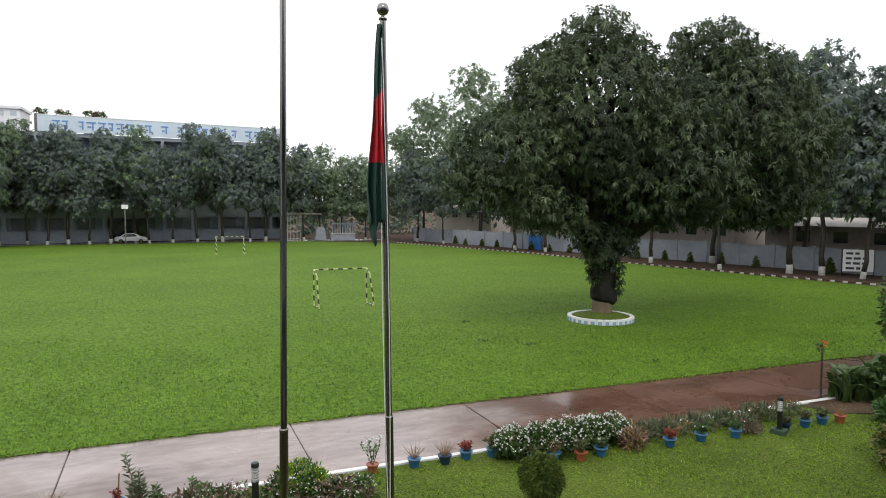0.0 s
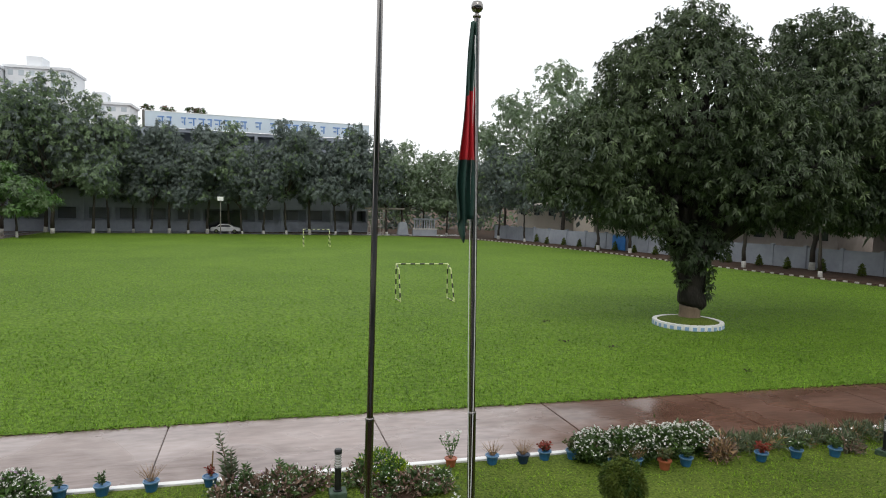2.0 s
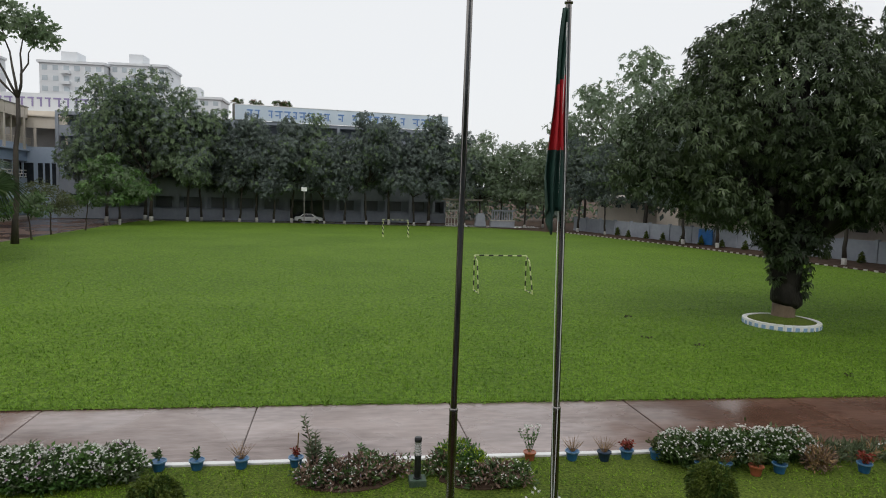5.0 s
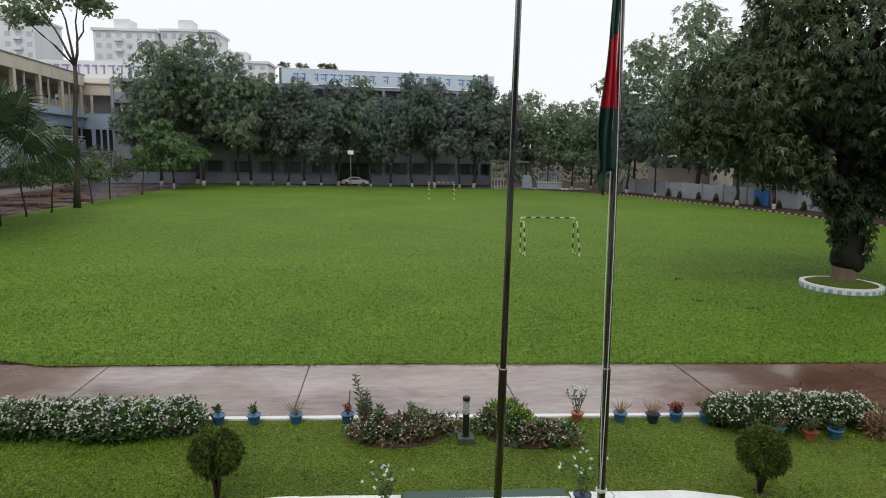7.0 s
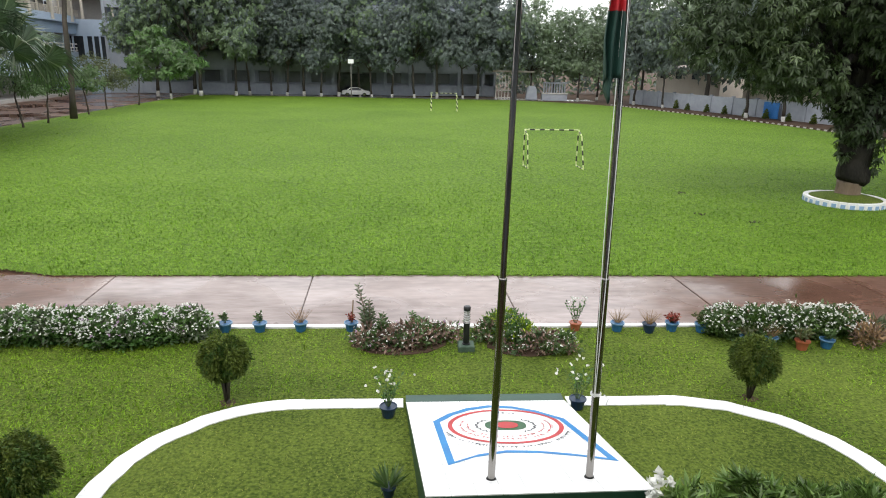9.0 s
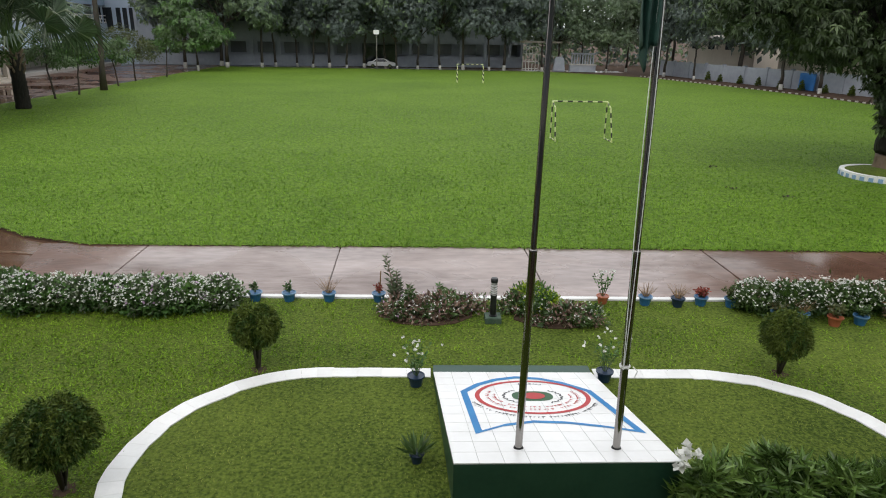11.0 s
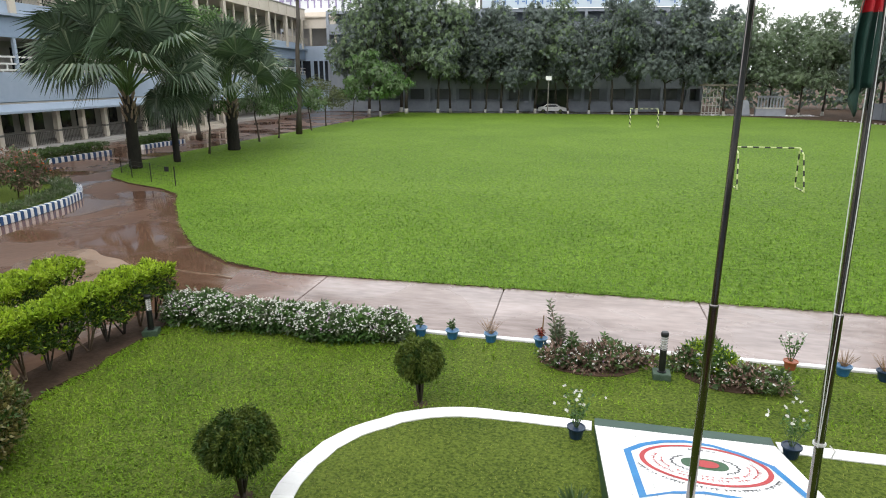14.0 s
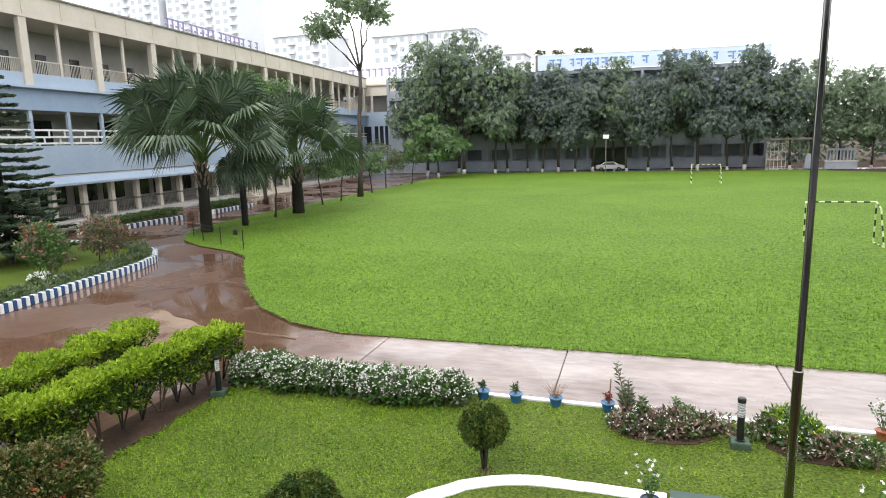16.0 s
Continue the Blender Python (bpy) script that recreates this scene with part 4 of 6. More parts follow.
slab_part("cornice", -0.3, 0.35, Y0, Y1, 14.95, 16.3, CREAM)
slab_part("cornice_cap", -0.5, 0.5, Y0, Y1, 16.3, 16.42, DRAIN)
y = Y0 + 0.3
while y < Y1 - 0.5:
    if y < 36:
        g = Geo()
        g.box(-0.42, 0.0, y, y + 0.42, 0.3, 3.0)
        g.box(-0.44, 0.02, y - 0.02, y + 0.44, 1.25, 1.42, 1)
        part("column", g.mesh("column", [CREAM, DRAIN], 0.01), college)
        g = Geo()
        for z in (1.30, 0.45):
            g.box(-0.24, -0.19, y + 0.42, y + 3.05, z, z + 0.05)
        for k in range(14):
            yy = y + 0.55 + k * 0.18
            g.box(-0.23, -0.20, yy, yy + 0.025, 0.3, 1.3)
        part("railing", g.mesh("railing", [DRAIN]), college)
    y += 3.05
y = Y0 - 0.1
i = 0
while y < Y1 - 0.5:
    slab_part("mullion", -0.22, -0.02, y, y + 0.28, 5.9, 8.4, WALLBLUE)
    g = Geo()
    for z in (6.0, 6.45, 6.95):
        g.box(-0.16, -0.04, y + 0.28, y + 3.45, z, z + 0.13)
    for k in range(6):
        yy = y + 0.62 + k * 0.48
        g.box(-0.14, -0.06, yy, yy + 0.1, *((5.9, 6.0), (6.13, 6.45), (6.58, 6.95))[k % 3])
    part("balustrade", g.mesh("balustrade", [WHITE]), college, "white precast balustrade")
    g = Geo()
    g.box(-0.3, -0.12, y, y + 0.24, 10.95, 14.95)
    if i % 2 == 0:
        g.box(-0.12, 0.05, y - 0.05, y + 0.35, 10.95, 14.95)
    if i % 2 == 0:
        g.box(0.05, 0.28, y - 0.18, y + 0.48, 10.08, 14.95)
    part("column", g.mesh("column", [CREAM], 0.01), college)
    slab_part("cornice_rib", 0.35, 0.40, y + 0.1, y + 0.2, 14.95, 16.3, CREAM)
    g = Geo()
    g.box(-0.08, -0.03, y + 0.3, y + 3.45, 11.85, 11.92)
    for k in range(20):
        yy = y + 0.4 + k * 0.147
        g.box(-0.07, -0.045, yy, yy + 0.025, 10.95, 11.85)
    part("railing", g.mesh("railing", [CREAM]), college)
    slab_part("window", -4.0, -3.93, y + (0.5 if i % 2 else 1.95), y + 3.15, 1.15, 2.75, DARKWIN_SHADE, label="dark window")
    if i % 2:
        slab_part("window", -4.0, -3.93, y + 0.7, y + 2.5, 5.0, 7.9, DARKWIN_SHADE, label="dark window")
    if i % 3 != 1:
        w = slab_part("door", -4.0, -3.92, y + 0.6, y + 1.7, 0.3 if i % 2 == 0 else 10.0, 2.5 if i % 2 == 0 else 12.4, DARKWIN_SHADE, label="dark doorway")
    slab_part("window", -4.0, -3.93, y + 1.8, y + 2.8, 11.4, 13.0, DARKWIN_SHADE, label="dark window")
    y += 3.45
    i += 1
# stair block at the far end
slab_part("stair_block_wall", -4.0, 5.6, Y1, Y1 + 0.3, -0.1, 10.6, WALLBLUE)
slab_part("stair_block_side", 5.3, 5.6, Y1 + 0.3, Y1 + 9, -0.1, 15.0, WALLBLUE)
slab_part("stair_block_rear", -4.0, 5.3, Y1 + 8.7, Y1 + 9, -0.1, 15.0, WALLBLUE)
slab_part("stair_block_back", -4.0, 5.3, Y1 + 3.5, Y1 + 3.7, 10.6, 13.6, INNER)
slab_part("stair_block_head", -4.0, 5.6, Y1, Y1 + 0.3, 13.4, 15.1, CREAM)
slab_part("stair_block_roof", -4.0, 5.9, Y1 - 0.3, Y1 + 9, 15.1, 15.3, CREAM)
for x in (1.0, 5.25):
    slab_part("column", x, x + 0.35, Y1 + 0.02, Y1 + 0.28, 10.6, 13.4, CREAM)
for x in (0.6, 1.55, 2.5):
    slab_part("window", 0.9 + x, 1.55 + x, Y1 - 0.05, Y1 - 0.01, 4.9, 8.2, DARKWIN_SHADE, label="tall louvred window")
slab_part("window", -0.9, 0.9, Y1 - 0.05, Y1 - 0.01, 4.9, 8.2, DARKWIN_SHADE, label="tall louvred window")
for k in range(4):
    slab_part("entrance_step", 1.2, 3.2 - k * 0.45, 22, 32, -0.1 + k * 0.16, 0.06 + k * 0.16, CREAM)
for yy in (22.5, 26.5, 31):
    slab_part("porch_column", 2.0, 2.4, yy, yy + 0.4, 0.0, 3.0, CREAM)
slab_part("porch_roof", 0.0, 3.4, 21.5, 32.5, 3.0, 3.45, WALLBLUE)
# roof letters become bars
rr = random.Random(3)
y = 13.0
while y < 30:
    w = rr.uniform(0.5, 0.9)
    g = Geo()
    g.box(-0.1, 0.0, y, y + w, 17.3, 17.45)
    g.box(-0.1, 0.0, y + w * 0.55, y + w * 0.55 + 0.16, 16.45, 17.3)
    g.box(-0.1, 0.0, y + w * 0.1, y + w * 0.5, 16.75, 16.9)
    part("roof_letter_bar", g.mesh("roof_letter_bar", [PURPLE]), college)
    y += w + (0.15 if rr.random() < 0.8 else 0.8)

# ---- far college block behind the trees ----
block = thing("college_block", (0, 110, 0), "four-storey grey-blue college block with a long roof sign", "building")
block.matrix_basis = pose(-8.0, 110, 0, 0, 0, 8.0) @ pose(8.0, 0, 0)


def bpart(name, x0, x1, y0, y1, z0, z1, material, label="", bevel=0.0, parent=None):
    g = Geo()
    g.box(x0, x1, y0, y1, z0, z1)
    return part(name, g.mesh(name, [material], bevel), parent or block, label)


BX0, BX1 = -46, 15.2
bpart("back_wall", BX0, BX1, 2.6, 2.9, 0, 16, FARWALL)
bpart("end_wall", BX1 - 0.3, BX1, 0, 12, 0, 16, FARWALL)
bpart("roof", BX0, BX1, 0, 12, 15.6, 16.1, FARWALL)
for z0, z1 in ((0, 1.75), (3.7, 6.4), (8.6, 10.2), (12.4, 14.0)):
    bpart("parapet", BX0, BX1, 0, 0.3, z0, z1, FARWALL) if z0 else None
    bpart("floor_slab", BX0, BX1, 0.3, 2.6, z0 + 0.02, z0 + 0.3, FARWALL)
for a, b in ((BX0, -11.6), (-5.9, BX1)):
    bpart("parapet", a, b, 0, 0.3, 0, 1.7, FARWALL)
x = BX0
k = 0
while x < BX1 - 1:
    if not -11.6 < x < -6.5:
        bpart("column", x, x + 0.45, -0.1, 0.35, 0, 15.6, FARWALL)
    for z in (1.9, 6.7, 10.6):
        bpart("window", x + 0.9, x + 3.3, 2.5, 2.58, z, z + 1.7, FARWIN, "dark window with glass lightened for haze")
    x += 4.2
    k += 1
# Flat dark sheet put in for the shade inside the open bay.
bpart("garage_opening", -11.5, -6.0, 1.6, 1.7, 0, 3.4, DARKWIN_SHADE, "dark sheet for the shade inside an open garage bay")
sign = bpart("roof_sign", -20.3, BX1, -0.25, 0.1, 16.2, 18.55, SIGNBLUE, "pale blue roof sign panel")
bpart("sign_cap", -20.3, BX1, -0.3, 0.15, 18.55, 18.65, WHITE, parent=block)
rr = random.Random(9)
x = -18.5
while x < 12:
    w = rr.uniform(0.7, 1.3)
    g = Geo()
    g.box(x, x + w, -0.32, -0.26, 17.7, 17.9)
    g.box(x + w * 0.6, x + w * 0.6 + 0.2, -0.32, -0.26, 16.7, 17.7)
    g.box(x + w * 0.1, x + w * 0.5, -0.32, -0.26, 17.05, 17.25)
    part("sign_letter_bar", g.mesh("sign_letter_bar", [SIGNINK]), sign)
    x += w + (0.3 if rr.random() < 0.75 else 1.3)
for x in (-19.9, -17.0, -13.6, -12.2):
    tub = thing("roof_planter", (0, 0, 0), "dark tub with a small shrub on the college roof", "planter", "roof planters")
    tub.matrix_basis = block.matrix_basis @ pose(x, 1.4, 16.1)
    bpart("tub", -0.85, 0.85, 0, 0.9, 0, 2.75, DRAIN, parent=tub, bevel=0.05)
    part("foliage", crown_mesh("foliage", [(0, 0.4, 3.1, 1.0, 0.5, 0.45)], 50, 10, (0.3, 0.1), 0.15, [HEDGEDARK, PINKLEAF], int(400 - x), -0.4, 0.5, 0.3), tub)
wing = thing("college_wing", (-56, 112, 0), "pale college wing with a white roof sign", "building")
bpart("wall", -12, 13, 0, 12, 0, 15.0, FARWALL, parent=wing)
# Dark sheet on the wall face, in place of the veranda's shade.
bpart("veranda_opening", 6.5, 12.8, -0.06, -0.01, 12.6, 14.6, DARKWIN_SHADE, "dark sheet for the shade of the top veranda", parent=wing)
bpart("cornice", -12, 13.2, -0.5, 12, 15.0, 16.6, CREAM, parent=wing)
wsign = bpart("roof_sign", -10, 13, -0.4, -0.1, 16.6, 19.4, APART, "white roof sign panel", parent=wing)
x = -6
while x < 12:
    w = rr.uniform(0.8, 1.5)
    g = Geo()
    g.box(x, x + w, -0.48, -0.41, 18.5, 18.75)
    g.box(x + w * 0.6, x + w * 0.6 + 0.25, -0.48, -0.41, 17.3, 18.5)
    part("sign_letter_bar", g.mesh("sign_letter_bar", [PURPLE]), wsign)
    x += w + 0.4

# ---- distant apartment blocks ----
def apartment(at, w, d, h, label, storeys, bays, turn=0):
    ob = thing("apartment_block", at, label, "building", "distant apartments", turn=turn)
    g = Geo()
    g.box(-w / 2, w / 2, 0, d, -1, h)
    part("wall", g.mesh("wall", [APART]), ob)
    g = Geo()
    g.box(-w / 2 - 0.6, w / 2 + 0.6, -0.6, d, h, h + 0.8)
    g.box(-w * 0.2, w * 0.05, 2, 9, h + 0.8, h + 4.2)
    part("roof", g.mesh("roof", [APART]), ob)
    dz, dx = h / storeys, w / bays
    for s in range(max(0, storeys - 8), storeys):
        for b in range(bays):
            if b % 3 == 2:
                g = Geo()
                x = -w / 2 + dx * b
                g.box(x + 0.3, x + dx - 0.3, -1.3, 0, s * dz, s * dz + 1.0)
                part("balcony", g.mesh("balcony", [APART]), ob)
            g = Geo()
            x = -w / 2 + dx * (b + 0.25)
            g.box(x, x + dx * 0.5, -0.08, -0.01, s * dz + 1.1, s * dz + dz * 0.8)
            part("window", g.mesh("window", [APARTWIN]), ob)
    return ob


apartment((-94, 230, 0), 20, 18, 44, "tall white apartment block in the rain", 13, 6)
apartment((-74.5, 234, 0), 18, 18, 45, "tall white apartment block with flat roof", 13, 6)
apartment((-57, 238, 0), 17, 14, 35.5, "lower white apartment block", 11, 5)
apartment((-135, 230, 0), 24, 18, 47, "pale white apartment block behind the college", 14, 7)
apartment((-178, 228, 0), 34, 18, 66, "high white apartment tower behind the college", 20, 9)
apartment((-210, 226, 0), 26, 18, 70, "high pale apartment tower", 21, 7)

# ---- boundary wall side ----
bw = thing("boundary_wall", (0, 0, 0), "grey rendered boundary wall with piers", "wall", kind="structure")
WP = [(60, 8), (52.6, 34), (47.6, 54), (42.0, 72), (37.5, 86), (34, 100)]
for a, b in zip(WP, WP[1:]):
    a, b = Vector((*a, 0)), Vector((*b, 0))
    u = (b - a).normalized()
    s = Vector((u.y, -u.x, 0))
    n = round((b - a).length / 3.4)
    for i in range(n):
        p, q = a.lerp(b, i / n), a.lerp(b, (i + 1) / n)
        g = Geo()
        c = [p + u * 0.15, p + u * 0.15 + s * 0.2, q - u * 0.15 + s * 0.2, q - u * 0.15]
        g.hexa([(v.x, v.y, -0.05) for v in c], [(v.x, v.y, 2.05) for v in c])
        part("wall_panel", g.mesh("wall_panel", [BWALL], 0.02), bw)
        g = Geo()
        c = [p - u * 0.17 - s * 0.1, p - u * 0.17 + s * 0.3, p + u * 0.17 + s * 0.3, p + u * 0.17 - s * 0.1]
        g.hexa([(v.x, v.y, -0.05) for v in c], [(v.x, v.y, 2.2) for v in c])
        part("wall_pier", g.mesh("wall_pier", [BWALL], 0.02), bw)
g = Geo()
g.box(0, 0.08, -1.1, 1.1, 0.1, 1.9)
for k in range(6):
    g.box(-0.04, 0, -1.05, 1.05, 0.25 + k * 0.28, 0.35 + k * 0.28)
tg = thing("sheet_gate", (41.0, 72.4, 0), "small blue sheet-metal gate in the boundary wall", "gate", turn=15)
part("gate_leaf", g.mesh("gate_leaf", [GATEBLUE]), tg)


def shed(at, w, d, h, wall, label, turn, roof=TIN):
    ob = thing("low_house", at, label, "house", "houses behind the wall", turn=turn)
    g = Geo()
    g.box(0, d, -w / 2, w / 2, -0.1, h)
    part("wall", g.mesh("wall", [wall]), ob)
    g = Geo()
    g.hexa([(-0.6, -w / 2 - 0.5, h), (d + 0.5, -w / 2 - 0.5, h), (d + 0.5, w / 2 + 0.5, h), (-0.6, w / 2 + 0.5, h)],
           [(-0.6, -w / 2 - 0.5, h + 0.12), (d + 0.5, -w / 2 - 0.5, h + 0.9), (d + 0.5, w / 2 + 0.5, h + 0.9), (-0.6, w / 2 + 0.5, h + 0.12)])
    part("roof", g.mesh("roof", [roof]), ob)
    k = 0
    y = -w / 2 + 1
    while y < w / 2 - 2:
        g = Geo()
        g.box(-0.06, -0.01, y, y + 1.3, h - 1.5, h - 0.4)
        part("window", g.mesh("window", [DARKWIN_SHADE]), ob)
        y += 3.6
    return ob


shed((60, 42, 0), 20, 8, 3.6, PINKWALL, "long faded pink house behind the boundary wall", 14)
shed((53.5, 63, 0), 18, 8, 3.9, PINKWALL, "faded pink and tan house behind the wall", 16)
shed((50, 84, 0), 16, 9, 4.2, CREAM, "cream shop row behind the boundary wall", 18)
shed((66, 20, 0), 18, 8, 3.4, PINKWALL, "tin-roofed pink house behind the wall", 12)
shed((44.5, 104, 0), 14, 9, 5.2, CREAM, "cream house with a tin roof at the far corner", 20)

board = thing("notice_board", (49.7, 35.6, 0), "white notice board on posts with unreadable lines", "sign", turn=-40)
for x in (-1.15, 1.1):
    bpart("post", x, x + 0.08, 0, 0.08, -0.05, 2.3, BLACK, parent=board)
panel = bpart("panel", -1.07, 1.1, -0.03, 0.05, 0.45, 2.2, WHITE, parent=board)
for z, ws in ((1.9, (0.5, 0.3)), (1.5, (0.4, 0.5, 0.4)), (1.1, (0.35, 0.5, 0.3)), (0.7, (0.6, 0.3))):
    x = -0.85
    for w in ws:
        bpart("text_bar", x, x + w, -0.045, -0.032, z - 0.09, z + 0.09, INK, parent=panel)
        x += w + 0.14

# far gate and garden ornament
gate = thing("lattice_gate", (13.8, 104.2, 0), "white lattice metal gate at the far corner", "gate")
for i in range(6):
    bpart("bar", i * 0.5, i * 0.5 + 0.09, 0, 0.1, 0, 4.0, LIME, parent=gate)
for z in (0.3, 1.4, 2.5, 3.6):
    bpart("rail", 0, 2.6, 0.02, 0.08, z, z + 0.10, LIME, parent=gate)
bpart("canopy", -0.6, 6, -0.5, 2.0, 4.2, 4.45, TIN, parent=gate)
orn = thing("stage_wall", (18.6, 103.5, 0), "low grey memorial stage with a pale railing", "monument")
g = Geo()
g.hexa([(0, 0, 0), (1.9, 0, 0), (1.9, 1.2, 0), (0, 1.2, 0)], [(0.3, 0.2, 2.2), (1.6, 0.2, 2.2), (1.6, 1.0, 2.2), (0.3, 1.0, 2.2)])
part("mound", g.mesh("mound", [BWALL], 0.15), orn)
bpart("base", 2.6, 6.6, 0, 1, 0, 1.0, BWALL, parent=orn)
for i in range(9):
    bpart("baluster", 2.8 + i * 0.42, 2.95 + i * 0.42, 0.3, 0.5, 1.0, 2.6, BWALL, parent=orn)
bpart("rail", 2.7, 6.5, 0.25, 0.55, 2.6, 2.85, BWALL, parent=orn)
bpart("rail", 2.5, 6.7, -0.1, 0.2, 1.0, 1.2, LIME, parent=orn)

hoop = thing("basketball_hoop", (-8.55, 100.2, 0), "white basketball board on a thin pole", "basketball hoop")
bpart("pole", -0.07, 0.07, 0.3, 0.44, -0.05, 5.4, DRAIN, parent=hoop)
bpart("board", -0.42, 0.42, 0.2, 0.28, 5.05, 5.65, WHITE, parent=hoop)

# ---- parked car ----
car = thing("car", (-8.27, 106.6, -0.05), "silver-white saloon car parked before a dark garage", "car")
g = Geo()
prof = [(-2.15, 0.35), (-2.2, 0.75), (-2.1, 0.95), (-1.45, 1.0), (-0.85, 1.42), (0.55, 1.45), (1.25, 1.02), (2.0, 0.88), (2.2, 0.7), (2.18, 0.35)]
k = len(g.v)
n = len(prof)
for w, s in ((-0.82, 1.0), (0.82, 1.0)):
    for x, z in prof:
        inset = 0.18 if z > 1.1 else 0.0
        g.v.append((x, w * s - math.copysign(inset, w), z))
g.f += [tuple(range(n)), tuple(range(2 * n - 1, n - 1, -1))]
g.m += [0, 0]
for i in range(n):
    j = (i + 1) % n
    g.f.append((i, n + i, n + j, j))
    g.m.append(0)
part("body", g.mesh("body", [CARWHITE], 0.04), car)
for y in (-0.84, 0.80):
    g = Geo()
    off = 0.13 if y < 0 else -0.13
    g.hexa([(-1.25, y, 0.98), (1.0, y, 0.98), (1.0, y + 0.04, 0.98), (-1.25, y + 0.04, 0.98)], [(-0.78, y + off, 1.36), (0.48, y + off, 1.38), (0.48, y + off + 0.04, 1.38), (-0.78, y + off + 0.04, 1.36)])
    part("side_window", g.mesh("side_window", [DARKWIN_SHADE]), car)
for x in (-1.35, 1.35):
    for y in (-0.83, 0.63):
        g = Geo()
        g.tube([(x, y, 0.32), (x, y + 0.2, 0.32)], [0.32, 0.32], 16)
        wheel = part("tyre", g.mesh("tyre", [RUBBER]), car)
        g = Geo()
        g.tube([(x, y - 0.01, 0.32), (x, y + 0.21, 0.32)], [0.19, 0.19], 12)
        part("rim", g.mesh("rim", [STEEL]), wheel)
for x in (-2.21, 2.13):
    g = Geo()
    g.box(x, x + 0.08, -0.75, -0.45, 0.62, 0.8)
    part("lamp", g.mesh("lamp", [LAMPGLASS]), car)

# ---- far trees: a few kinds, then repeats ----
rr = random.Random(17)


def far_kind(seed, h, w, material, label, second=None, share=0.0, fork=5.0):
    r = random.Random(seed)
    base = h * 0.27
    lobes = [(0, 0, h * 0.62, w * 0.38, w * 0.38, h * 0.27)]
    for i in range(11):
        a = r.uniform(0, 6.28)
        q = r.uniform(0.22, 0.46) * w
        lobes.append((q * math.cos(a), q * math.sin(a), r.uniform(base + 0.06 * h, h * 0.86), w * r.uniform(0.13, 0.23), w * r.uniform(0.13, 0.23), h * r.uniform(0.06, 0.12)))
    lobes.append((r.uniform(-0.1, 0.1) * w, 0, h * 0.88, w * 0.2, w * 0.2, h * 0.1))
    return tree("roadside_tree", (0, 0, 0), label, "tree", lobes, 1900, 11, (0.34, 0.15), 0.5, [material, second or material], seed, h, 0.2, fork, lime=0.8, shell=0.35, second=share,
                group="trees round the field", twigs=1, lean=(r.uniform(-0.4, 0.4), r.uniform(-0.4, 0.4)), whorls=True, droop=0.6)


KINDS = [far_kind(41, 16.5, 9.5, FARLEAF, "haze-greyed green roadside tree with a limewashed trunk foot", FARLIGHT, 0.12),
         far_kind(42, 17.5, 10.0, FARLEAF, "tall haze-greyed green roadside tree with a limewashed trunk foot", FARLIGHT, 0.16),
         far_kind(43, 15.5, 9.0, FARLEAF, "dense haze-greyed green roadside tree with a pale trunk foot", FARLIGHT, 0.1),
         far_kind(44, 18.5, 12.5, FARLIGHT, "broad fresh-green roadside tree, wet and paled for rain haze", FARLEAF, 0.35),
         far_kind(45, 18.5, 12.0, PALELEAF, "tall green tree with leaf colour paled for rain haze", FARLIGHT, 0.4)]
used = set()


def plant(kind, x, y, s=1.0):
    m = Matrix.LocRotScale((x, y, -0.05), Euler((0, 0, rr.uniform(0, 6.28))), (s * rr.uniform(0.92, 1.08), s * rr.uniform(0.92, 1.08), s))
    if kind not in used:
        used.add(kind)
        KINDS[kind].matrix_basis = m
        return KINDS[kind]
    return copy_thing(KINDS[kind], m)


for k, x, y, s in ((3, -36.2, 98, 1.17), (3, -30.5, 99.5, 1.07), (3, -25.8, 101, 0.96), (0, -24.4, 104, 1.02), (1, -18.6, 103.2, 0.92), (2, -16.2, 104.5, 1.13), (0, -13.4, 103, 0.84), (2, -10.9, 105, 0.98),
                   (3, -7.6, 106.2, 0.84), (1, -5.6, 103.3, 0.86), (0, -2.5, 103.6, 0.88), (1, 1.0, 103.2, 1.15), (2, 4.6, 104.4, 1.03), (0, 8.6, 103.4, 0.9), (2, 11.0, 104.6, 1.05), (1, 16.9, 103.8, 1.0),
                   (4, 19.6, 105, 0.88), (2, -32.5, 103.2, 1.1), (1, -21.5, 106, 0.95), (4, 23.5, 106, 0.9), (4, 27, 104, 0.9), (4, 31, 107, 0.95), (0, 33, 95, 0.9), (4, 37.0, 103, 1.42),
                   (1, 35.1, 89.2, 0.85), (4, 41.5, 90, 1.72), (2, 38.8, 73.5, 0.86), (4, 47, 78, 1.4), (0, 40.4, 68.6, 0.95), (1, 47, 62, 1.1), (2, 42.7, 52, 0.9), (0, 48, 49.4, 1.15), (1, 43.7, 44, 0.95),
                   (2, 46.7, 39.4, 1.1), (0, 48, 37.4, 1.15), (1, 48.5, 34.3, 1.05), (2, 52, 29, 1.1), (3, 50.5, 33, 0.7), (0, 54, 24, 1.05), (2, 54, 44, 1.0)):
    plant(k, x, y, s)

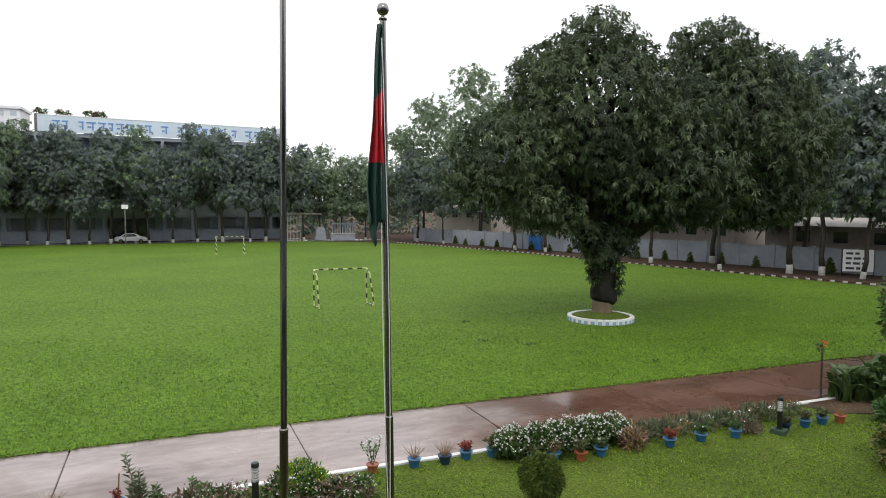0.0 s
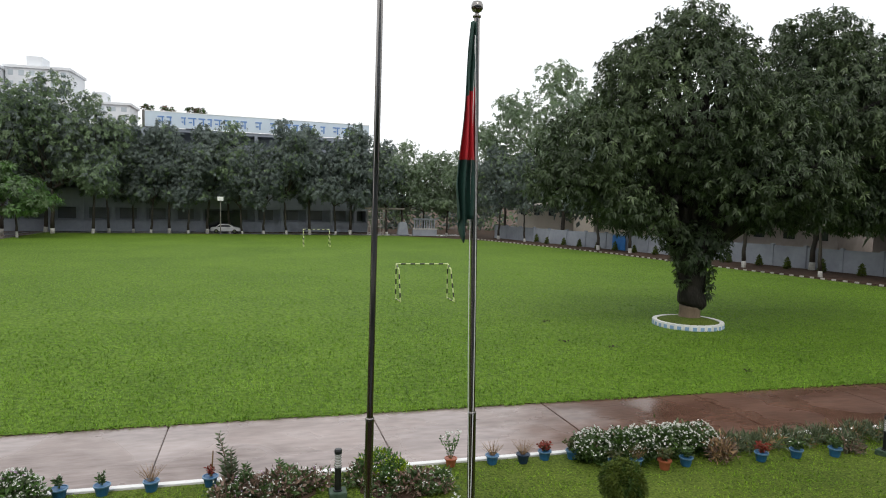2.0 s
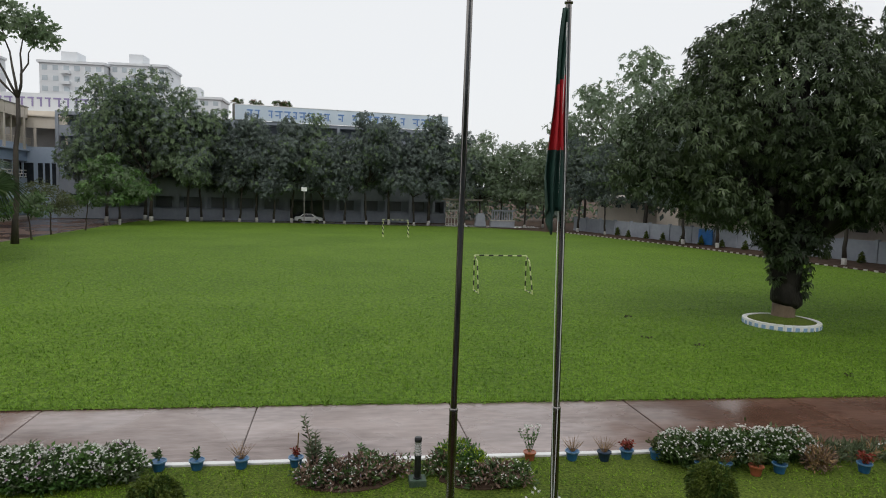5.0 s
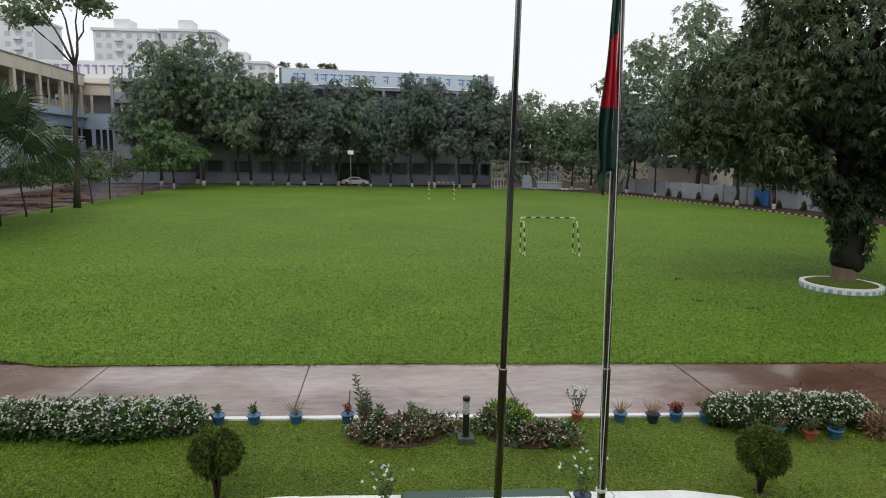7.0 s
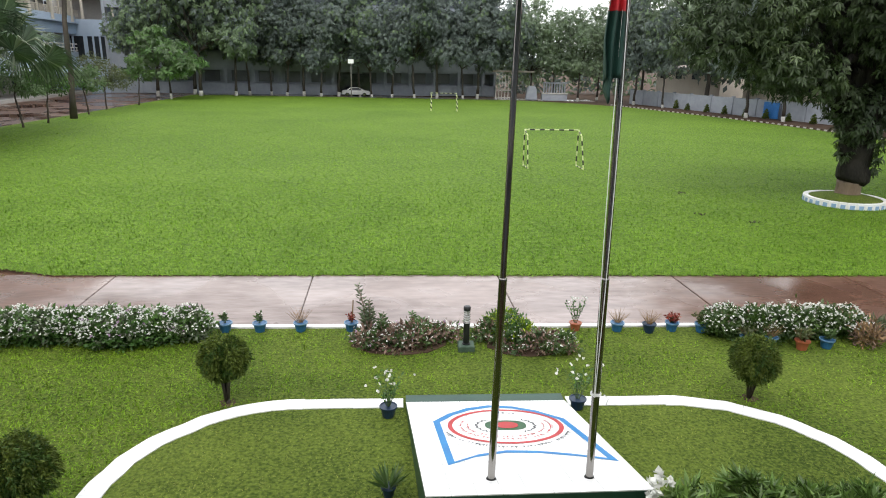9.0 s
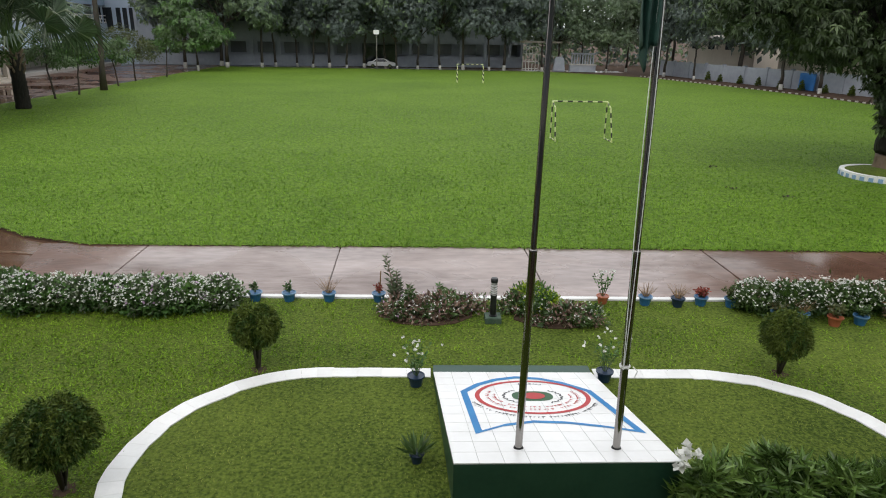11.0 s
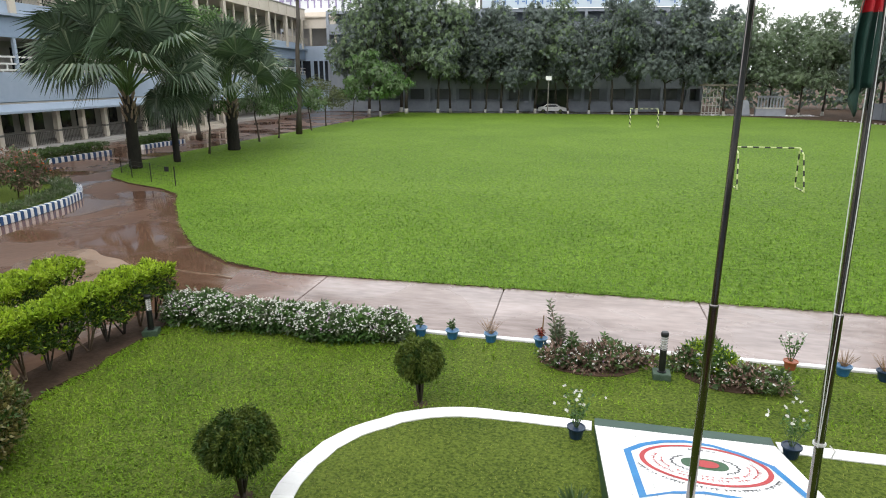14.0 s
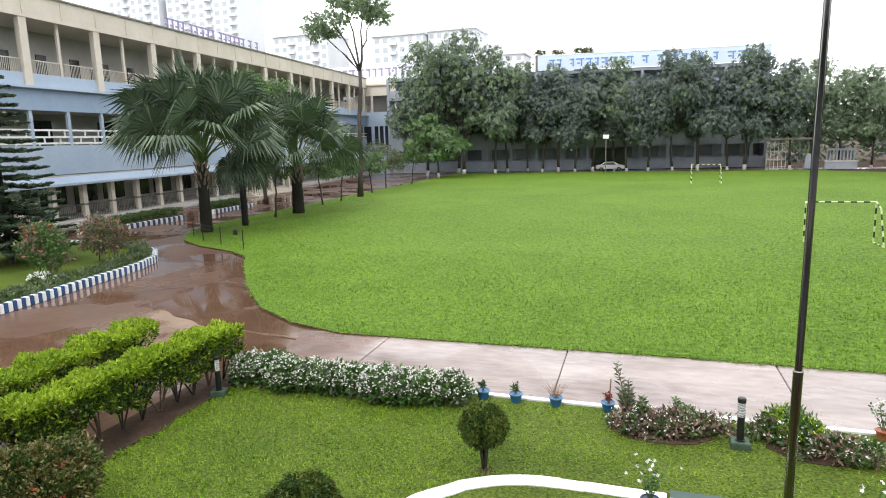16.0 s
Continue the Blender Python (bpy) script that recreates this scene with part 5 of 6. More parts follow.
# small dark conifers along the wall
def conifer(seed):
    ob = thing("conifer", (0, 0, 0), "small dark clipped conifer by the boundary wall", "conifer", "conifers along the wall")
    g = Geo()
    g.tube([(0, 0, -0.05), (0, 0, 0.5)], [0.05, 0.04], 6)
    part("trunk", g.mesh("trunk", [BARK]), ob)
    lobes = [(0, 0, 0.45 + 0.32 * i, 0.5 - 0.09 * i, 0.5 - 0.09 * i, 0.3) for i in range(5)]
    part("foliage", crown_mesh("foliage", lobes, 130, 8, (0.22, 0.10), 0.08, [THUJA], seed, -0.4, 0.6), ob)
    return ob


cone = conifer(61)
for i in range(17):
    v = i / 16
    x, y = 49.8 + (36.2 - 49.8) * v, 38.0 + (88 - 38.0) * v
    m = Matrix.LocRotScale((x + rr.uniform(-0.3, 0.3), y, 0), None, (0.8, 0.8, rr.uniform(0.6, 0.95)))
    if i == 0:
        cone.matrix_basis = m
    else:
        copy_thing(cone, m)

# ---- left side trees ----
tree("tall_thin_tree", (-29.9, 60, 0), "tall slender tree with a bare trunk and sparse top", "tree",
     [(-2.5, 0, 17.4, 2.2, 1.6, 1.1), (1.5, 0, 18.6, 2.0, 1.6, 1.1), (-0.6, 0.5, 19.6, 1.8, 1.6, 1.2), (-3.8, 0, 16.6, 1.4, 1.2, 0.8), (2.8, 0, 17.4, 1.2, 1.2, 0.8)], 190, 14, (0.42, 0.24), 0.4, [FARLIGHT, PALELEAF], 71, 19,
     0.26, 12.5, lime=0.0, bark=BARK, second=0.3, twigs=1, lean=(0.6, 0))
tree("broadleaf_tree", (-36.5, 53, 0), "dense fresh green tree in front of the verandas", "tree",
     [(0, 0, 8.6, 3.2, 3.0, 2.6), (-1.4, 0, 10.6, 2.4, 2.2, 1.8), (1.6, 0, 9.8, 2.2, 2.2, 1.8), (0.2, 0, 6.4, 2.6, 2.4, 1.4)], 420, 18, (0.36, 0.15), 0.4, [LIGHTLEAF, FARLIGHT], 72, 12, 0.2, 5, second=0.4)
tree("broadleaf_tree", (-31.6, 90, 0), "low spreading light-green tree with layered leaves", "tree",
     [(0, 0, 6.2, 3.6, 3.2, 1.5), (-2.6, 0, 7.6, 2.4, 2.2, 1.1), (2.4, 0, 4.6, 2.8, 2.6, 1.1), (-3.2, 0, 5.0, 2.6, 2.4, 1.0), (-1.2, 0, 8.8, 1.6, 1.6, 0.7), (0.5, -1, 3.6, 3.0, 2.6, 0.8)], 620, 12, (0.50, 0.17), 0.5,
     [LIGHTLEAF, FARLIGHT], 73, 9, 0.16, 3.0, lime=0.9, second=0.35, whorls=True, droop=0.5)
tree("broadleaf_tree", (-31.8, 71, 0), "small olive-green feathery tree at the lawn edge", "tree",
     [(0, 0, 3.6, 2.2, 2.0, 1.1), (-1.0, 0, 4.8, 1.6, 1.5, 0.7), (1.4, 0, 2.9, 1.6, 1.5, 0.8)], 190, 14, (0.26, 0.10), 0.34, [OLIVE], 74, 5.4, 0.09, 2.2, second=0.0)
for i, (x, y, h, s) in enumerate(((-28.8, 42.6, 5.4, 75), (-29.8, 51.9, 4.6, 76), (-29.9, 55.6, 4.4, 77), (-30.6, 64.5, 4.2, 78), (-31.2, 78, 5.0, 79))):
    tree("young_tree", (x, y, 0), "young tree with a thin crooked trunk at the lawn edge", "tree",
         [(-0.5, 0, h * 0.78, 1.3, 1.2, 0.7), (0.7, 0, h * 0.68, 1.1, 1.1, 0.6), (0.1, 0, h * 0.95, 0.9, 0.9, 0.55)], 90, 14, (0.32, 0.13), 0.3, [FARLIGHT if i % 2 else BEDLEAF, LIGHTLEAF], s, h, 0.085, h * 0.55,
         second=0.3, group="young trees", lean=(0.3 * (-1) ** i, 0))


def fan_palm(at, label, seed, trunk_h, trunk_r, n, petiole, fan, group="fan palms", hang=0):
    """A fan palm: ringed trunk, long stalks, round pleated leaves of stiff blades."""
    ob = thing("fan_palm", at, label, "palm", group)
    rng = np.random.default_rng(seed)
    g = Geo()
    k = 14
    pts = [(0, 0, -0.1 + (trunk_h + 0.1) * i / k) for i in range(k + 1)]
    g.tube(pts, [trunk_r * (1.35 - 0.3 * i / k) * (1.05 if i % 2 else 0.97) for i in range(k + 1)], 14)
    part("trunk", g.mesh("trunk", [FUNGUS], smooth=True), ob)
    g = Geo()
    for i in range(26):
        a = 2.4 * i
        z = trunk_h * (0.62 + 0.4 * i / 26)
        g.tube([(trunk_r * 0.8 * math.cos(a), trunk_r * 0.8 * math.sin(a), z), (trunk_r * 1.7 * math.cos(a), trunk_r * 1.7 * math.sin(a), z + 0.5)], [0.09, 0.04], 5)
    part("leaf_bases", g.mesh("leaf_bases", [BARK_PALE]), ob, "stubs of old leaf stalks")
    top = Vector((0, 0, trunk_h))
    for i in range(n):
        a = 2.399 * i
        u = (i + 0.5) / n
        el = radians(87 - 68 * u ** 1.1) if i < n - hang else radians(-62)
        d = Vector((math.cos(a) * math.cos(el), math.sin(a) * math.cos(el), math.sin(el)))
        twist = float(rng.uniform(-1.1, 1.1))
        L = petiole * float(rng.uniform(0.8, 1.1)) * (0.9 if i < 4 else 1.0)
        end = top + d * L
        end.z -= 0.10 * L * (1 - abs(d.z))
        stalk = Geo()
        stalk.tube(limb(top, end, 0.18 * L, rng, 5), [0.06 - 0.007 * q for q in range(6)], 5)
        leaf = part("leaf_stalk", stalk.mesh("leaf_stalk", [BEDLEAF]), ob)
        out = (d - Vector((0, 0, 0.03 + 0.32 * u))).normalized()
        side = out.cross(Vector((0, 0, 1)))
        side = side.normalized() if side.length > 0.1 else Vector((1, 0, 0))
        up = side.cross(out)
        side, up = side * math.cos(twist) + up * math.sin(twist), up * math.cos(twist) - side * math.sin(twist)
        b = Geo()
        m = 40
        for q in range(m):
            w = radians(-145 + 290 * (q + 0.5) / m)
            dirn = out * math.cos(w) + side * math.sin(w)
            across = (side * math.cos(w) - out * math.sin(w))
            r = fan * float(rng.uniform(0.88, 1.05)) * (0.8 + 0.2 * math.cos(w * 0.6))
            cup = 0.22 * r
            fold = up * (0.05 if q % 2 else -0.05)
            hw = r * 0.5 * radians(290 / m) * 0.54
            p0 = end
            p1 = end + dirn * r * 0.5 + up * cup * 0.4
            sag = 0.03 + 0.30 * u + float(rng.uniform(0, 0.12))
            p2 = end + dirn * r * (1 - 0.25 * sag) + up * cup * 0.35 - Vector((0, 0, sag * r))
            mi = 1 if rng.random() < 0.12 else 0
            b.face([p0, p1 - across * hw, p1 + fold], mi)
            b.face([p0, p1 + fold, p1 + across * hw], mi)
            b.face([p1 - across * hw, p2, p1 + fold], mi)
            b.face([p1 + fold, p2, p1 + across * hw], mi)
        part("leaf_fan", b.mesh("leaf_fan", [PALM, PALMDRY]), leaf)
    return ob


fan_palm((-28.7, 34.5, 0), "large fan palm with a wide crown of stiff leaves", 81, 4.4, 0.29, 46, 4.6, 2.8)
fan_palm((-28.4, 45.4, 0), "fan palm with a stout ringed trunk at the lawn edge", 82, 3.6, 0.36, 32, 4.5, 2.7)
fan_palm((-28.1, 37.8, 0), "dark fan palm with drooping leaves behind the others", 83, 5.9, 0.17, 20, 1.8, 1.9, hang=9)


def norfolk_pine(at, label, seed, h):
    ob = thing("norfolk_pine", at, label, "conifer")
    rng = np.random.default_rng(seed)
    g = Geo()
    g.tube([(0, 0, -0.1), (0, 0, h * 0.5), (0, 0, h)], [0.17, 0.11, 0.02], 9)
    part("trunk", g.mesh("trunk", [BARK]), ob)
    z = 0.9
    while z < h - 0.3:
        L = 3.0 * (1 - z / h) ** 0.75 + 0.25
        pos, way, size = [], [], []
        tw = Geo()
        for k in range(6):
            a = 2 * math.pi * k / 6 + z * 1.7
            d = Vector((math.cos(a), math.sin(a), 0.0))
            tw.tube([(0, 0, z), tuple(d * L * 0.6 + Vector((0, 0, z - 0.06 * L))), tuple(d * L + Vector((0, 0, z + 0.04 * L)))], [0.035, 0.025, 0.01], 5)
            m = int(48 * L) + 14
            for q in range(m):
                u = (q + 1) / m
                p = d * L * u + Vector((0, 0, z - 0.06 * L * math.sin(3.1 * u)))
                s = Vector((-d.y, d.x, 0)) * (1 if q % 2 else -1)
                w = s * 0.8 + d * 0.55 + Vector((0, 0, 0.22 + 0.15 * float(rng.normal())))
                pos.append(p)
                way.append(w)
                size.append(0.18 + 0.34 * L * 0.5 * math.sin(math.pi * min(1, u * 0.9 + 0.1)))
        whorl = part("branch_whorl", tw.mesh("branch_whorl", [BARK]), ob)
        v, t = leaf_arrays(np.array(pos), np.array(way), np.array(size), 0.10, 0.4, rng)
        part("needles", np_mesh("needles", v, t, [PALM]), whorl)
        z += 0.42
    return ob


norfolk_pine((-30.4, 22.3, 0.1), "layered dark Norfolk pine on the garden island", 91, 9.6)

# ---- garden island with striped kerb, and the building's front hedge ----
ISLE = [(-21.5, 8), (-22.0, 12.5), (-22.45, 15.5), (-22.65, 17), (-23.0, 19.1), (-23.3, 21.3), (-23.7, 23.4), (-24.4, 25.1), (-25.9, 26.8), (-27.8, 27.7), (-31, 28.4), (-36, 28.6)]
g = Geo()
prism(g, list(reversed([(x - 0.1, y) for x, y in ISLE] + [(-36, 8)]))[::-1], -0.05, 0.2)
structure("island_lawn", g.mesh("island_lawn", [GRASS2]), "grassy garden island inside a striped kerb", "lawn")
ik = thing("kerb", (0, 0, 0), "raised kerb painted in blue and white stripes round the island", "kerb", kind="structure")
dashes("kerb_block", ISLE, 0.19, 0.24, 0.30, [WHITE, KERBBLUE], ik, 0.0)
hk = thing("kerb", (0, 0, 0), "blue and white striped kerb before the veranda hedge", "kerb", kind="structure")
dashes("kerb_block", [(-37.5, 32.5), (-36.1, 35.3), (-35.9, 40.9)], 0.26, 0.24, 0.32, [WHITE, KERBBLUE], hk, 0.0)
dashes("kerb_block", [(-36.1, 44.6), (-36.0, 50)], 0.26, 0.24, 0.32, [WHITE, KERBBLUE], hk, 0.0)


def leafy_box(name, at, label, category, lx, ly, h, z0, n, leaf, mats, seed, share=0.0, turn=0.0, stems=0, group="", top_bias=0.4):
    """A clipped hedge: leaves crowding the faces of a rounded block, stems below."""
    ob = thing(name, at, label, category, group, turn=turn)
    rng = np.random.default_rng(seed)
    u = rng.uniform(-1, 1, (n, 3))
    face = rng.random(n)
    top = face < top_bias
    u[top, 2] = rng.uniform(0.8, 1.0, top.sum())
    ax = (~top) & (rng.random(n) < 0.8)
    u[ax, 0] = np.sign(u[ax, 0]) * rng.uniform(0.75, 1.02, ax.sum())
    bump = 1 + 0.07 * np.sin(u[:, 1] * ly * 2.3) + 0.05 * np.cos(u[:, 1] * ly * 5.1 + u[:, 0] * 3)
    pos = np.stack([u[:, 0] * lx / 2 * bump, u[:, 1] * ly / 2, z0 + (u[:, 2] * 0.5 + 0.5) * (h - z0) * bump], 1)
    pos[:, 2] += np.where(u[:, 2] < 0.2, 0.16 * np.sin(u[:, 1] * ly * 1.9) + 0.1 * np.sin(u[:, 1] * ly * 4.7 + 1), 0) * (h - z0)
    way = rng.normal(size=(n, 3)) * 0.7
    way[:, 2] += 0.5
    way[:, 0] += u[:, 0] * 0.6
    s = 0.7 + 0.6 * rng.random(n)
    v, t = leaf_arrays(pos, way, leaf[0] * s, leaf[1] * s, rng=rng)
    # Top and side shading painted in: light leaf on top, dark below.
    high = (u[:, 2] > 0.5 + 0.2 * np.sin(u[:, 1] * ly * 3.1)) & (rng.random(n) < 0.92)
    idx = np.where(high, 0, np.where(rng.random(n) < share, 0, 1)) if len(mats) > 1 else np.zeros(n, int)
    part("foliage", np_mesh("foliage", v, t, mats, np.repeat(idx, 2)), ob)
    for i in range(stems):
        y = (-0.48 + 0.96 * (i + 0.5) / stems) * ly
        g = Geo()
        for k in range(4):
            a, b = rng.normal() * 0.16, rng.normal() * 0.2
            g.tube([(0, y, -0.03), (a * 0.6, y + b * 0.5, z0 * 0.6 + 0.1), (a * 1.6, y + b, z0 + 0.35)], [0.022, 0.017, 0.01], 5)
        part("stem", g.mesh("stem", [BARK_PALE if i % 3 == 0 else BARK]), ob)
    return ob


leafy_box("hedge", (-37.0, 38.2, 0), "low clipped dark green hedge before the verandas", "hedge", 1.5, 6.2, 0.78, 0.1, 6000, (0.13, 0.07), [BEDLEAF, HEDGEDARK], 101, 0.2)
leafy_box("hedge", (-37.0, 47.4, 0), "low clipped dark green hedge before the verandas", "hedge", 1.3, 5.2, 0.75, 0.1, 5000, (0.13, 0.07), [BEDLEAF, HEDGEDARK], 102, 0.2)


# ---- garden ----
def flower_mesh(name, pts, size, material, seed, petals=5):
    """Small open flower heads: a ring of petals round each point."""
    rng = np.random.default_rng(seed)
    pts = np.asarray(pts, float)
    n = len(pts)
    ax = rng.normal(size=(n, 3)) * 0.5 + [0, -0.35, 0.8]
    ax /= np.linalg.norm(ax, axis=1, keepdims=True)
    a = np.cross(ax, [0.3, 0.9, 0.1])
    a /= np.linalg.norm(a, axis=1, keepdims=True)
    b = np.cross(ax, a)
    pos, way = [], []
    for k in range(petals):
        w = 2 * math.pi * k / petals
        pos.append(pts)
        way.append(a * math.cos(w) + b * math.sin(w) + ax * 0.35)
    s = size * (0.75 + 0.5 * rng.random(n * petals))
    v, t = leaf_arrays(np.concatenate(pos), np.concatenate(way), s, s * 0.9, 0.1, rng)
    return np_mesh(name, v, t, [material])


def skin_points(lobes, n, seed, low=-0.05):
    rng = np.random.default_rng(seed)
    c, d = in_lobes(lobes, n * 3, rng, 0.98)
    keep = (d[:, 2] > low)
    out = c[keep][:n]
    return out + d[keep][:n] * 0.035 + np.stack([np.zeros(len(out)), np.zeros(len(out)), np.abs(rng.normal(size=len(out))) * 0.03], 1)


def mound(name, at, label, category, lobes, clumps, per, leaf, mats, seed, flowers=(), second=0.0, droop=-0.3, shell=0.5, clump_r=0.1, stems=0, group=""):
    """A leafy plant: foliage in lobes, flower heads over its skin, a few stems."""
    ob = thing(name, at, label, category, group)
    g = Geo()
    rng = np.random.default_rng(seed)
    for i in range(max(3, stems)):
        l = lobes[i % len(lobes)]
        x, y = l[0] + rng.normal() * 0.3 * l[3], l[1] + rng.normal() * 0.3 * l[4]
        g.tube([(l[0] + (x - l[0]) * 0.3, l[1] + (y - l[1]) * 0.3, -0.03), (x, y, l[2])], [0.018, 0.008], 5)
    part("stem", g.mesh("stem", [BARK]), ob)
    part("foliage", crown_mesh("foliage", lobes, clumps, per, leaf, clump_r, mats, seed, droop, shell, second), ob)
    for i, (count, size, m, nm) in enumerate(flowers):
        part("blossom", flower_mesh("blossom", skin_points(lobes, count, seed + 7 + i), size, m, seed + 17 + i), ob, nm)
    return ob


def row_lobes(x0, x1, y, w, h, n, seed):
    r = random.Random(seed)
    return [(x0 + (x1 - x0) * (i + 0.5) / n, y + r.uniform(-0.12, 0.12), h * 0.45, (x1 - x0) / n * 0.75, w * r.uniform(0.85, 1.1), h * r.uniform(0.48, 0.6)) for i in range(n)]


# lime hedges beside the walk, with bare stems below
g = Geo()
prism(g, [(-11.1, 4), (-10.05 + 0.0, 4)] + [(-10.08 + 0.07 * math.sin(2.3 * k) + 0.05 * math.sin(5.1 * k), 5 + 0.5 * k) for k in range(15)] + [(-10.3, 12.45), (-11.1, 12.4)], -0.05, 0.02)
structure("flower_bed_soil", g.mesh("flower_bed_soil", [SOIL]), "bare damp soil under the lime hedge", "soil")
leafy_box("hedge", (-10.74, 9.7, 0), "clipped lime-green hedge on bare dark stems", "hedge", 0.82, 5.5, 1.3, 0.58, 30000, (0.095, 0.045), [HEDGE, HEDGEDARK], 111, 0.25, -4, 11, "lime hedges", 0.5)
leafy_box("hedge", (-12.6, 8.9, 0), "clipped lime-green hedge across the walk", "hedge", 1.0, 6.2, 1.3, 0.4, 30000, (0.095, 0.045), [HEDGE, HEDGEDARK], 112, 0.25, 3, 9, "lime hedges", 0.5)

# white-flowered borders
mound("flower_border", (0, 0, 0), "thick border of small white and mauve flowers by the path", "flowers", row_lobes(-10.1, -4.55, 12.12, 0.48, 0.66, 10, 5), 1500, 12, (0.10, 0.05), [LIGHTLEAF, GREYLEAF], 121,
      ((2600, 0.027, PETAL, "white flower heads"), (70, 0.04, MAUVE, "mauve flower heads")), 0.3, stems=12)
mound("flower_border", (0, 0, 0), "white-flowered border among the pots by the path", "flowers", row_lobes(5.95, 9.1, 12.15, 0.42, 0.66, 6, 6), 700, 12, (0.10, 0.05), [BEDLEAF, HEDGEDARK], 122,
      ((1000, 0.029, PETAL, "white flower heads"),), 0.3, stems=8)
mound("herb_border", (0, 0, 0), "low grey-green herb border along the path edging", "plants", row_lobes(9.2, 14.6, 12.2, 0.3, 0.34, 9, 7), 300, 12, (0.16, 0.03), [GREYLEAF, DRYLEAF], 123, (), 0.15, droop=-0.9, stems=4)
mound("dry_bush", (9.05, 11.7, 0), "reddish brown dry bush beside the pots", "bush", [(0, 0, 0.2, 0.32, 0.28, 0.25)], 70, 10, (0.12, 0.03), [PINKLEAF, DRYLEAF], 124, (), 0.5, droop=-0.6)
mound("dry_bush", (12.4, 11.55, 0), "low reddish bush beside a blue pot", "bush", [(0, 0, 0.18, 0.3, 0.26, 0.22)], 60, 10, (0.12, 0.03), [PINKLEAF, GREYLEAF], 125, (), 0.5, droop=-0.6)

# two mixed beds near the garden lamp
def bed_soil(name, x0, x1, y0, y1):
    n = 20
    g = Geo()
    prism(g, [((x0 + x1) / 2 + (x1 - x0) / 2 * math.cos(6.283 * i / n) * (1 + 0.06 * math.sin(3 * i)), (y0 + y1) / 2 + (y1 - y0) / 2 * math.sin(6.283 * i / n)) for i in range(n)], -0.02, 0.03)
    structure(name, g.mesh(name, [SOIL]), "dark damp soil of a flower bed", "soil")


bed_soil("flower_bed_soil", -1.6, 0.3, 11.35, 12.6)
bed_soil("flower_bed_soil", 1.1, 2.75, 11.25, 12.5)
mound("flower_bed", (-0.5, 11.85, 0), "bed of purple-brown leaves dotted with pinkish white flowers", "flowers",
      [(-0.75, 0.0, 0.16, 0.35, 0.42, 0.2), (-0.3, -0.12, 0.18, 0.42, 0.42, 0.24), (0.15, 0.0, 0.2, 0.4, 0.36, 0.25), (0.55, 0.2, 0.16, 0.35, 0.28, 0.2), (0.95, 0.3, 0.14, 0.25, 0.22, 0.2)], 300, 10, (0.11, 0.05), [PINKLEAF, BEDLEAF], 131,
      ((300, 0.021, PETAL, "white flower heads"), (26, 0.03, MAUVE, "mauve flower heads")), 0.4)
mound("flower_bed", (2.1, 11.6, 0), "bed of mixed green and bronze leaves with white flowers", "flowers",
      [(-0.5, 0.05, 0.16, 0.3, 0.34, 0.2), (0, -0.1, 0.17, 0.36, 0.34, 0.22), (0.45, -0.05, 0.16, 0.32, 0.3, 0.2), (-0.95, 0.45, 0.15, 0.3, 0.25, 0.22)], 230, 10, (0.10, 0.048), [BEDLEAF, PINKLEAF], 132,
      ((200, 0.021, PETAL, "white flower heads"),), 0.35)
mound("green_bush", (1.5, 12.1, 0), "bright green feathery bush in the flower bed", "bush", [(0, 0, 0.3, 0.42, 0.34, 0.3), (0.3, -0.1, 0.22, 0.3, 0.28, 0.22)], 190, 12, (0.09, 0.034), [LIGHTLEAF, HEDGE], 133, (), 0.45, droop=-0.5)


def spire(at, label, h, seed, material, group="tall leafy plants"):
    """An upright plant with narrow leaves up its stems."""
    ob = thing("tall_plant", at, label, "plant", group)
    rng = np.random.default_rng(seed)
    g = Geo()
    pos, way, size = [], [], []
    for s in range(4):
        lean = Vector((rng.normal() * 0.14, rng.normal() * 0.12, 0))
        H = h * (1 - 0.17 * s)
        g.tube([(0, 0, -0.03), tuple(lean * 0.6 + Vector((0, 0, H * 0.5))), tuple(lean * 1.6 + Vector((0, 0, H)))], [0.018, 0.014, 0.006], 5)
        for i in range(46):
            u = 0.22 + 0.78 * i / 46
            p = lean * 1.6 * u + Vector((0, 0, H * u))
            a = 2.4 * i
            pos.append(p)
            way.append((math.cos(a), math.sin(a), 0.55))
            size.append(0.24 * (1.1 - 0.65 * u))
    part("stem", g.mesh("stem", [BARK_PALE]), ob)
    v, t = leaf_arrays(np.array(pos), np.array(way), np.array(size), 0.045, 0.3, rng)
    part("foliage", np_mesh("foliage", v, t, [material]), ob)
    return ob


spire((-1.25, 12.2, 0), "tall narrow-leaved plant at the corner of the bed", 1.05, 141, GREYLEAF)
spire((-0.95, 12.05, 0), "shorter narrow-leaved plant in the bed", 0.62, 142, BEDLEAF)
spire((-0.15, 12.25, 0), "short bright green plant in the bed", 0.42, 143, LIGHTLEAF)


